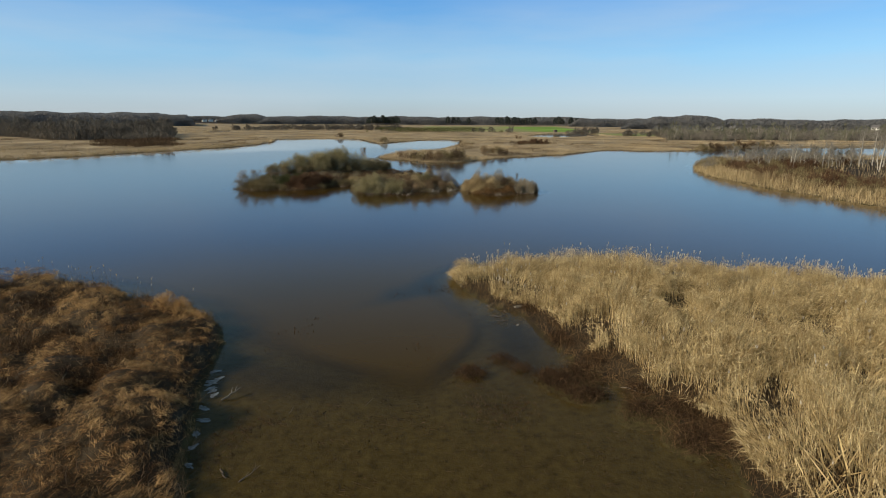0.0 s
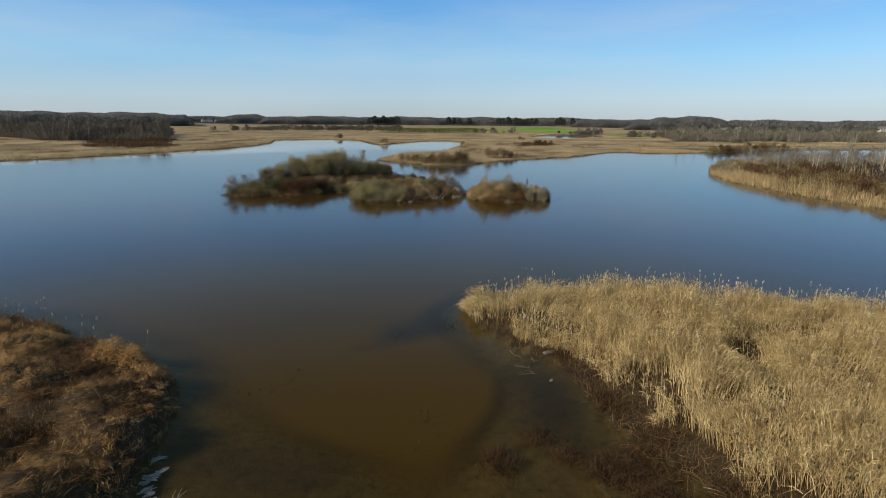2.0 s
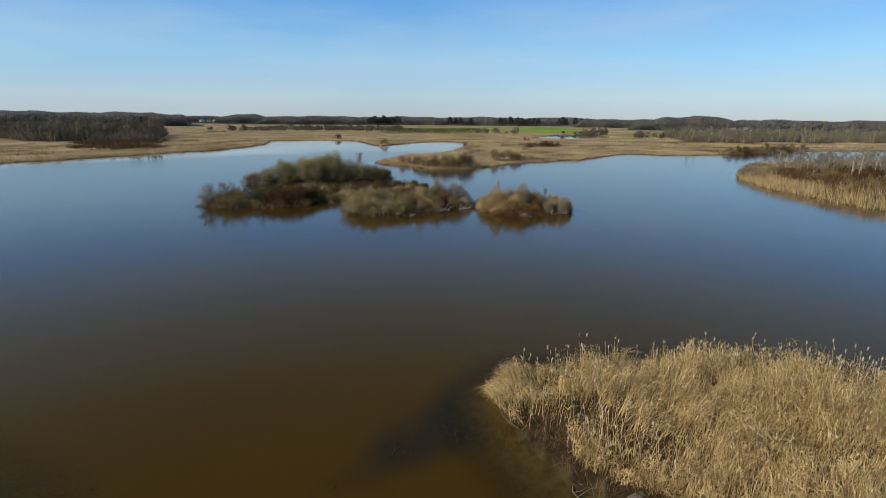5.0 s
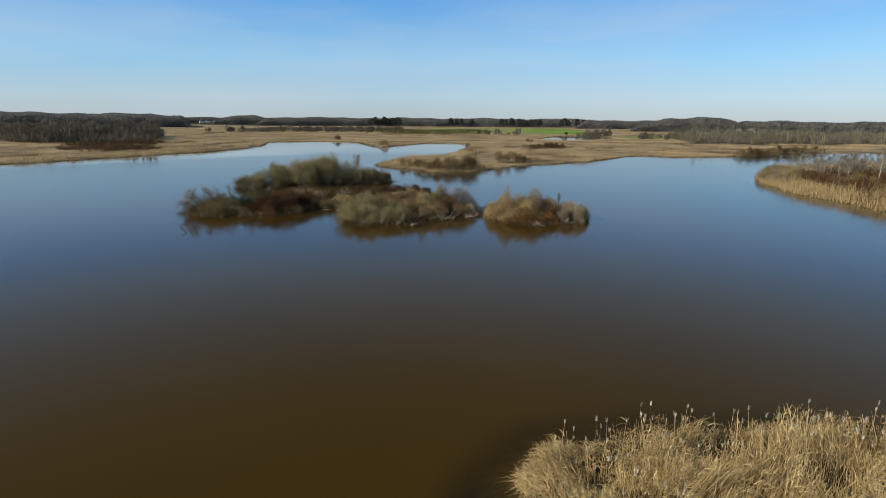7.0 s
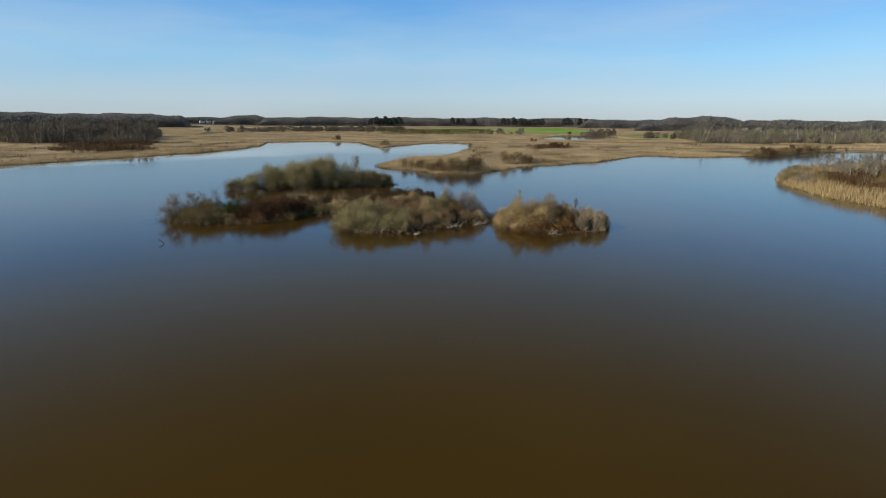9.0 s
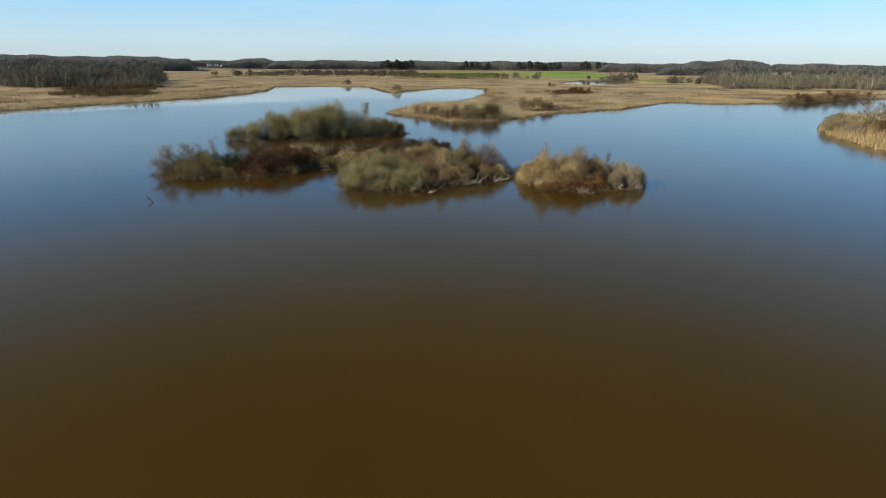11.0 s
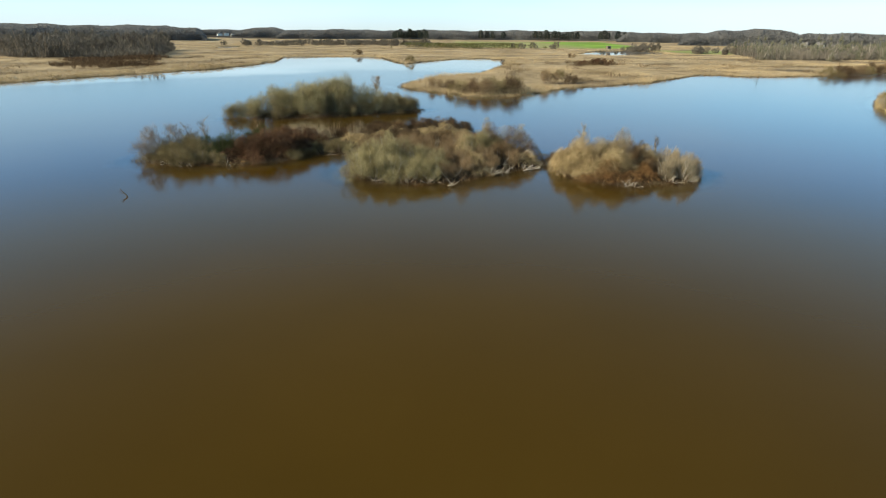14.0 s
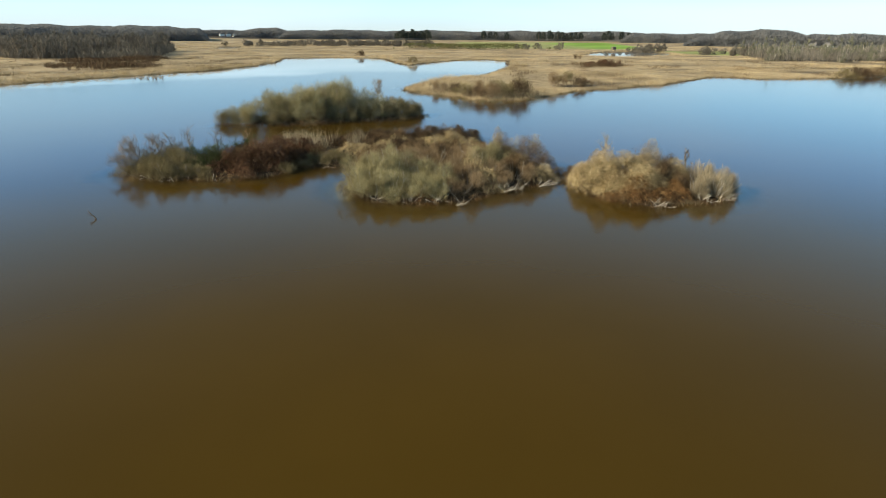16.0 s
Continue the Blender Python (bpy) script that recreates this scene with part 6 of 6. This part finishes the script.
    stuff("marsh_scrub", [blades(rs, np.stack([x, y, height(x, y) - 0.05], 1), rs.uniform(0.5, 1.5, n), rs.uniform(0.06, 0.14, n), up_dirs(rs, n, 0.6), 0.4, 1, 0.3)], THICKET, "low rust-brown scrub out on the marsh", "scrub")
    pr = [shrub("shore_shrub", "brown leafless shrub on the reedy shore", "shrub", 390 + i, 2.2, 2.0, 2.6, (OLIVEBROWN, DARKTWIG, BRUSH)[i], BARK, 1700, 0.040, 0.5, 10, 0.6, "shore shrubs", lobes=14) for i in range(3)]
    place(pr, [(2.5, 158), (4.8, 155.5), (7.4, 154.6), (10.2, 155.8), (12.6, 157.2), (5.6, 160), (9.0, 161.4), (1.0, 164), (-3.0, 168), (13.8, 163), (29.4, 180.5), (31.6, 182.4), (118, 217), (124, 220), (130, 224), (136, 228), (142, 231), (148, 234), (154, 238), (128, 228), (139, 236), (117, 219), (122, 222), (126, 222), (133, 230), (140, 233), (146, 235), (152, 238), (160, 240), (24, 180), (30, 195), (-45, 352), (62, 330), (-14.0, 283)], rs, 0.8, 1.3)


woods()


def far_woods():
    """Wooded ridges closing the view: many small uneven crowns."""
    rs = np.random.RandomState(51)
    def clumps(name, n, box, keep, hh, spread, mat, label, relief=0.045, roll=1.2):
        """Fine clumps of twigs heaped from the ground up to a softly rolling canopy."""
        x, y = scatter(rs, n, box, keep)
        n = len(x)
        az = np.degrees(np.arctan2(x, y))
        ends = np.percentile(az, [0.2, 99.8])
        taper = np.clip(np.minimum(az - ends[0], ends[1] - az) / roll, 0, 1) ** 0.6
        top = hh * (0.35 + 0.65 * taper) * (0.97 + 0.05 * np.sin(az * 0.8 + hh) + 0.03 * np.sin(az * 2.3 + 2 * hh) + relief * rough_field(x, y, 0.3, 1.2))
        f = rs.uniform(0, 1, n) ** 0.55
        b = np.stack([x, y, height(x, y) + top * f - spread * 0.3], 1)
        d = rs.normal(0, 1, (n, 3)) + [0, 0, 0.3]
        V, F = blades(rs, b, rs.uniform(0.4, 0.9, n) * spread, rs.uniform(0.3, 0.7, n) * spread, d, 0.2, 1, 0.6)
        tagged(new(name, mesh_from(name, V, F, mat)), label, "woodland", "", "stuff")
    def belt(name, a, b, r0, r1, hh, label, roll=1.2):
        """A closed winter canopy: crowns heaped into a soft, uneven mass with a steep wooded edge and twigs along its top."""
        az, dr = np.arange(a, b, 0.055), np.concatenate([[0, 0.5, 1.2, 2.2, 3.5, 5, 7, 9, 11.5, 14], np.arange(17, r1 - r0, 3.5), [r1 - r0]])
        A, D = np.meshgrid(az, dr, indexing="ij")
        wob = 3 * np.sin(A * 0.9 + hh) + 2 * np.sin(A * 2.3)
        R = r0 + D + wob
        x, y = R * np.sin(np.radians(A)), R * np.cos(np.radians(A))
        taper = np.clip(np.minimum(A - a, b - A) / roll, 0, 1) ** 0.6
        edge = np.clip(D / 9.0, 0, 1) ** 0.5 * (0.80 + 0.20 * np.clip(D / 40.0, 0, 1)) * np.clip((r1 - r0 - D) / 12.0, 0, 1)
        crown = 0.5 * rough_field(x, y, 0.30, 0.62) + 0.5 * rough_field(x + 31, y, 0.6, 1.6)
        top = hh * taper * (0.97 + 0.05 * np.sin(A * 0.8 + hh) + 0.035 * np.sin(A * 2.3 + 2 * hh)) 
        z = height(x, y) - 0.9 + 0.94 * np.maximum(top, 0) * edge + 0.75 * crown * taper * np.clip(D / 3, 0, 1)
        na, nd = A.shape
        i, j = np.meshgrid(np.arange(na - 1), np.arange(nd - 1), indexing="ij")
        F = np.stack([i * nd + j, (i + 1) * nd + j, (i + 1) * nd + j + 1, i * nd + j + 1], -1).reshape(-1, 4)
        V = np.stack([x.ravel(), y.ravel(), z.ravel()], 1)
        k = rs.randint(0, len(V), len(V) // 2)
        k = k[(edge.ravel()[k] > 0.4) & (top.ravel()[k] > 3)]
        n = len(k)
        tw = blades(rs, V[k] + rs.normal(0, 0.6, (n, 3)) * [1, 1, 0] - [0, 0, 0.4], rs.uniform(0.6, 1.7, n), rs.uniform(0.25, 0.6, n), up_dirs(rs, n, 1.0), 0.2, 1, 0.5)
        # trunks and boughs standing along the near edge
        nf = int((b - a) * 1250)
        az2, d2 = rs.uniform(a, b, nf), rs.uniform(0, 1, nf) ** 1.6 * 26 - 1.5
        r2 = r0 + d2 + 3 * np.sin(az2 * 0.9 + hh) + 2 * np.sin(az2 * 2.3)
        x2, y2 = r2 * np.sin(np.radians(az2)), r2 * np.cos(np.radians(az2))
        top2 = hh * np.clip(np.minimum(az2 - a, b - az2) / roll, 0, 1) ** 0.6 * (0.90 + 0.05 * np.sin(az2 * 0.8 + hh) + 0.035 * np.sin(az2 * 2.3 + 2 * hh) + 0.05 * rough_field(x2, y2, 0.05, 0.4)) * (0.62 + 0.38 * np.clip(d2 / 9, 0, 1) ** 0.6)
        b2 = np.stack([x2, y2, height(x2, y2) + top2 * rs.uniform(0, 0.92, nf)], 1)
        bough = blades(rs, b2, rs.uniform(0.8, 2.0, nf), rs.uniform(0.35, 0.9, nf), up_dirs(rs, nf, 1.3), 0.2, 1, 0.6)
        me_v, me_f = gather([(V, F), tw, bough])
        tagged(new(name, mesh_from(name, me_v, me_f, HAZY_FARWOOD, True)), label, "woodland", "", "stuff")
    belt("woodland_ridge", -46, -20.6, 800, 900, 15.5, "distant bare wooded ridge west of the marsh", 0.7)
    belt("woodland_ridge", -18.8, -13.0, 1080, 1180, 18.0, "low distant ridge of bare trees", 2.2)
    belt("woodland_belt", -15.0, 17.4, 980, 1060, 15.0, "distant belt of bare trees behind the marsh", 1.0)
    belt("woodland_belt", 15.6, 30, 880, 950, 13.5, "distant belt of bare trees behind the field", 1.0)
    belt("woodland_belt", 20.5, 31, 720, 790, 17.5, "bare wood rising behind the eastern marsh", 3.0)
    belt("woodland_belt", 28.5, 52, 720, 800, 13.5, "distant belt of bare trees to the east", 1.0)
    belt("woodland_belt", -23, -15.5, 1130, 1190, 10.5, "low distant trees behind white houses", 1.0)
    def pine(seed, h):
        """An old pine: bare trunk, then flat-topped layers of needles."""
        r = np.random.RandomState(seed)
        root = tagged(new("pine_tree"), "tall dark pine standing above the far wood", "tree", "far pines")
        part("trunk", *tube([[0, 0, -0.5], [0.3, 0.1, h * 0.5], [0.1, 0.3, h * 0.92]], [0.35, 0.26, 0.08], 6), BARK, root)
        n = 1100
        lay = r.randint(0, 7, n)
        a, q = r.uniform(0, 2 * np.pi, n), np.sqrt(r.uniform(0, 1, n))
        wide = h * np.array([0.26, 0.30, 0.31, 0.29, 0.25, 0.20, 0.12])[lay] * r.uniform(0.75, 1.1, 7)[lay]
        p = np.stack([np.cos(a) * q * wide + r.normal(0, 0.8, 7)[lay], np.sin(a) * q * wide, h * (0.26 + 0.10 * lay) + (1 - q) * 0.07 * h + r.normal(0, 0.25, n)], 1)
        d = np.stack([np.cos(a), np.sin(a), r.uniform(-0.2, 0.7, n)], 1)
        part("crown", *blades(r, p, r.uniform(0.7, 1.6, n), r.uniform(0.35, 0.8, n), d, 0.2, 1, 0.5), PINE, root)
        return root
    pines = [pine(470 + i, 14.0 + i) for i in range(3)]
    spots = [(math.radians(az + rs.normal(0, 0.06)), r) for az, r in zip(np.linspace(-4.5, -1.5, 12), rs.uniform(905, 940, 12))]
    spots += [(math.radians(az + rs.normal(0, 0.12)), r) for az, r in zip(np.linspace(8.6, 12.2, 10), rs.uniform(930, 965, 10))]
    spots += [(math.radians(az), r) for az, r in ((14.5, 905), (14.85, 915), (14.2, 920), (15.7, 930), (16.3, 925), (3.5, 940), (4.1, 945), (4.6, 935), (5.6, 950))]
    place(pines, [(r * math.sin(az), r * math.cos(az)) for az, r in spots], rs, 0.8, 1.05)
    clumps("hedgerow", 14000, (-40, 480, 80, 530), lambda x, y: (y > 490 + 0.05 * x) & (y < 515 + 0.05 * x) & (rough_field(x, y, 0.05, 0.3) > -0.3), 4.2, 1.1, HEDGE, "low green-brown hedge along the field edge")


far_woods()


# ---- driftwood, ice, far buildings ----
PALEWOOD = bark_material("weathered_pale_wood", (0.10, 0.085, 0.065), (0.27, 0.24, 0.20), 12.0)


def branch(name, label, seed, length, forks, mat, lift=0.2, thick=0.04, group=""):
    """A broken branch: a crooked main stem and tapering forks, each fork its own part."""
    rs = np.random.RandomState(seed)
    root = tagged(new(name), label, "branch", group)
    t = np.linspace(0, 1, 7)
    main = np.stack([length * t, 0.10 * length * np.cumsum(rs.normal(0, 0.5, 7)) / 2, lift * length * t + rs.normal(0, 0.02 * length, 7)], 1)
    part("stem", *tube(main, thick * (1 - 0.75 * t), 7), mat, root)
    for i in range(forks):
        k = rs.randint(1, 6)
        l = length * rs.uniform(0.2, 0.5)
        a, e = rs.uniform(-1.3, 1.3), rs.uniform(0.1, 1.2)
        d = np.array([math.cos(a), math.sin(a), e]) * l / math.hypot(1, e)
        q = [main[k], main[k] + d * 0.5 + rs.normal(0, 0.06 * l, 3), main[k] + d]
        part("fork", *tube(q, [thick * 0.5, thick * 0.32, thick * 0.12], 5), mat, root)
    return root


def at(ob, x, y, z, yaw=0.0, pitch=0.0, roll=0.0):
    ob.matrix_basis = pose(x, y, z, roll, pitch, yaw)
    return ob


at(branch("dead_branch", "dark forked dead branch standing in the water", 601, 0.75, 3, DEADWOOD, 0.9, 0.05), -24.2, 81.3, -0.12, 160)
at(branch("dead_branch", "bleached forked branch lying in the water off the islet", 602, 1.3, 8, PALEBARK, 0.35, 0.035), -0.6, 85.3, -0.05, -60)
at(branch("dead_branch", "bleached forked branch lying in the water off the islet", 603, 1.0, 5, GREYBARK, 0.9, 0.03), -0.3, 85.6, -0.05, -120)
at(branch("dead_branch", "bleached branches lying at the waterline between two islets", 604, 1.7, 8, PALEBARK, 0.12, 0.04), 6.2, 90.5, 0.0, 15)
at(branch("dead_branch", "thin dark broken branch on wet mud by the reeds", 605, 1.5, 3, DEADWOOD, 0.1, 0.035, "sticks by the reeds"), 5.4, 31.6, 0.0, -85)
at(branch("dead_branch", "thin dark broken branch on wet mud by the reeds", 606, 0.9, 2, DEADWOOD, 0.2, 0.03, "sticks by the reeds"), 6.3, 30.5, 0.0, -100)
at(branch("dead_branch", "thin dark broken branch on wet mud by the reeds", 607, 1.0, 2, DEADWOOD, 0.1, 0.03, "sticks by the reeds"), 5.3, 29.6, 0.0, -30)
at(branch("dead_branch", "grey dead twigs standing at the reeds' edge", 615, 0.8, 8, BARK, 0.7, 0.02, "sticks by the reeds"), 4.3, 35.2, -0.02, 160)
at(branch("dead_branch", "thin dark broken branch on wet mud by the reeds", 616, 1.1, 4, DEADWOOD, 0.12, 0.025, "sticks by the reeds"), 6.2, 28.7, 0.0, 200)
at(branch("dead_branch", "dark broken stick half sunk in shallow mud", 608, 0.7, 1, DEADWOOD, 0.1, 0.04, "sticks on the mud"), -6.1, 14.6, -0.02, -60)
at(branch("dead_branch", "dark broken stick half sunk in shallow mud", 609, 0.8, 3, DEADWOOD, 0.3, 0.03, "sticks on the mud"), -5.3, 13.9, -0.02, 40)
at(branch("dead_branch", "pale reed stems fallen on the mud", 610, 1.3, 2, PALEWOOD, 0.05, 0.018, "fallen reed stems"), 9.9, 20.0, 0.05, -40)
at(branch("dead_branch", "thin dark stick standing in shallow water", 612, 0.28, 1, DEADWOOD, 1.2, 0.012, "sticks on the mud"), -4.6, 18.3, -0.05, 30)
at(branch("dead_branch", "thin dark stick standing in shallow water", 613, 0.35, 2, DEADWOOD, 0.8, 0.012, "sticks on the mud"), -1.5, 18.9, -0.05, 10)


def driftwood(label, seed, sx, sy, sz, mat):
    """A worn, splintered chunk of wood."""
    rs = np.random.RandomState(seed)
    bm = bmesh.new()
    bmesh.ops.create_cube(bm, size=1.0)
    bmesh.ops.subdivide_edges(bm, edges=bm.edges[:], cuts=3, use_grid_fill=True)
    for v in bm.verts:
        v.co = v.co.normalized().lerp(v.co * 1.4, 0.55)
        v.co += Vector(rs.normal(0, 0.05, 3))
        v.co = Vector((v.co.x * sx, v.co.y * sy, v.co.z * sz))
    me = bpy.data.meshes.new("driftwood")
    bm.to_mesh(me)
    bm.free()
    me.materials.append(mat)
    return tagged(new("driftwood", me), label, "driftwood")


at(driftwood("pale weathered chunk of wood lying on the muddy bank", 620, 0.40, 0.20, 0.10, PALEWOOD), 7.3, 30.9, 0.10, 25)
at(driftwood("small pale chip of wood on wet mud", 621, 0.13, 0.08, 0.04, PALEWOOD), 6.7, 27.9, 0.03, 60)
at(branch("dead_branch", "pale splintered branch at the foot of the bank", 622, 0.9, 5, PALEWOOD, 0.35, 0.05), -7.7, 19.5, 0.0, 40)



def ice_plate(seed, r):
    """A thin broken plate of shore ice with an uneven rim."""
    rs = np.random.RandomState(seed)
    bm = bmesh.new()
    n = 17
    rim = [Vector((math.cos(i * 2 * math.pi / n) * r * rs.uniform(0.35, 1.2), math.sin(i * 2 * math.pi / n) * r * 0.5 * rs.uniform(0.35, 1.2), rs.uniform(-0.006, 0.006))) for i in range(n)]
    f = bm.faces.new([bm.verts.new(v) for v in rim])
    up = bmesh.ops.extrude_face_region(bm, geom=[f])
    for v in up["geom"]:
        if isinstance(v, bmesh.types.BMVert):
            v.co = Vector((v.co.x * 0.9, v.co.y * 0.9, v.co.z + 0.012))
    bmesh.ops.recalc_face_normals(bm, faces=bm.faces[:])
    me = bpy.data.meshes.new("ice_plate")
    bm.to_mesh(me)
    bm.free()
    me.materials.append(PALESCUM)
    return tagged(new("ice_plate", me), "thin pale broken plate of shore ice along the bank", "ice", "shore ice")


ice_rs = np.random.RandomState(630)
for i, (x, y, r) in enumerate([(-8.95, 22.4, 0.42), (-8.7, 21.3, 0.48), (-8.5, 20.6, 0.36), (-8.2, 20.0, 0.3), (-8.3, 18.9, 0.42), (-7.9, 17.9, 0.34), (-7.8, 16.9, 0.30),
                               (-7.6, 16.0, 0.34), (-7.3, 14.9, 0.30), (-8.55, 21.6, 0.3), (-8.35, 20.4, 0.28), (-8.8, 21.0, 0.3)]):
    at(ice_plate(640 + i, r), x, y, 0.0, ice_rs.uniform(0, 360))


def box_part(name, x0, y0, z0, x1, y1, z1, mat, parent, bevel=0.03):
    bm = bmesh.new()
    bmesh.ops.create_cube(bm, size=1.0)
    for v in bm.verts:
        v.co = Vector(((x0 + x1) / 2 + v.co.x * (x1 - x0), (y0 + y1) / 2 + v.co.y * (y1 - y0), (z0 + z1) / 2 + v.co.z * (z1 - z0)))
    bmesh.ops.bevel(bm, geom=bm.edges[:], offset=bevel, segments=1, affect="EDGES")
    me = bpy.data.meshes.new(name)
    bm.to_mesh(me)
    bm.free()
    me.materials.append(mat)
    ob = new(name, me)
    ob.parent = parent
    return ob


def gable_roof(w, d, z0, rise, over, mat, parent):
    x, y = w / 2 + over, d / 2 + over
    V = [(-x, -y, z0), (x, -y, z0), (x, y, z0), (-x, y, z0), (-x, 0, z0 + rise), (x, 0, z0 + rise)]
    me = bpy.data.meshes.new("roof")
    me.from_pydata(V, [], [(0, 1, 5, 4), (3, 4, 5, 2), (0, 4, 3), (1, 2, 5), (0, 3, 2, 1)])
    me.materials.append(mat)
    ob = new("roof", me)
    ob.parent = parent
    return ob


GLASS = plain_material("dark_window_glass", (0.03, 0.035, 0.04), 0.1)


def house(label, w, d, h):
    root = tagged(new("house"), label, "house", "far houses")
    box_part("wall", -w / 2, -d / 2, 0, w / 2, d / 2, h, WHITE, root)
    gable_roof(w, d, h, h * 0.45, 0.4, ROOF, root)
    box_part("chimney", w * 0.2, -0.4, h * 1.15, w * 0.2 + 0.8, 0.4, h * 1.6, ROOF, root)
    for fl in range(2):
        for k in range(3):
            x = -w / 2 + (k + 0.5) * w / 3
            box_part("window", x - 0.55, -d / 2 - 0.06, 0.9 + fl * h / 2, x + 0.55, -d / 2 + 0.05, 2.3 + fl * h / 2, GLASS, root, 0.02)
    return root


for x, y, w, h, a in ((-374, 1040, 4.6, 3.8, -48), (-365, 1046, 5, 4.2, -56), (-350, 1036, 4.2, 3.6, -42), (-342, 1044, 5, 4.0, -50), (262, 470, 3.6, 4.4, -40), (281, 482, 4.2, 4.6, -50), (452, 530, 6, 5.0, -45)):
    ob = house("small white house among bare trees far away", w, 8.0, h)
    at(ob, x, y, float(height(x, y)) - 0.1, a)

blind = tagged(new("hunting_blind"), "small weathered wooden blind on posts beside the far pond", "hut")
box_part("cabin", -1.3, -1.1, 0.9, 1.3, 1.1, 2.7, BARK, blind)
box_part("roof", -1.5, -1.3, 2.7, 1.5, 1.3, 2.85, ROOF, blind)
box_part("window", -0.8, -1.16, 1.7, 0.8, -1.09, 2.2, GLASS, blind, 0.01)
for px, py in ((-1.1, -0.9), (1.1, -0.9), (-1.1, 0.9), (1.1, 0.9)):
    box_part("post", px - 0.09, py - 0.09, -0.8, px + 0.09, py + 0.09, 0.9, BARK, blind, 0.02)
at(blind, 121, 474, float(height(121, 474)) + 0.3, 15)
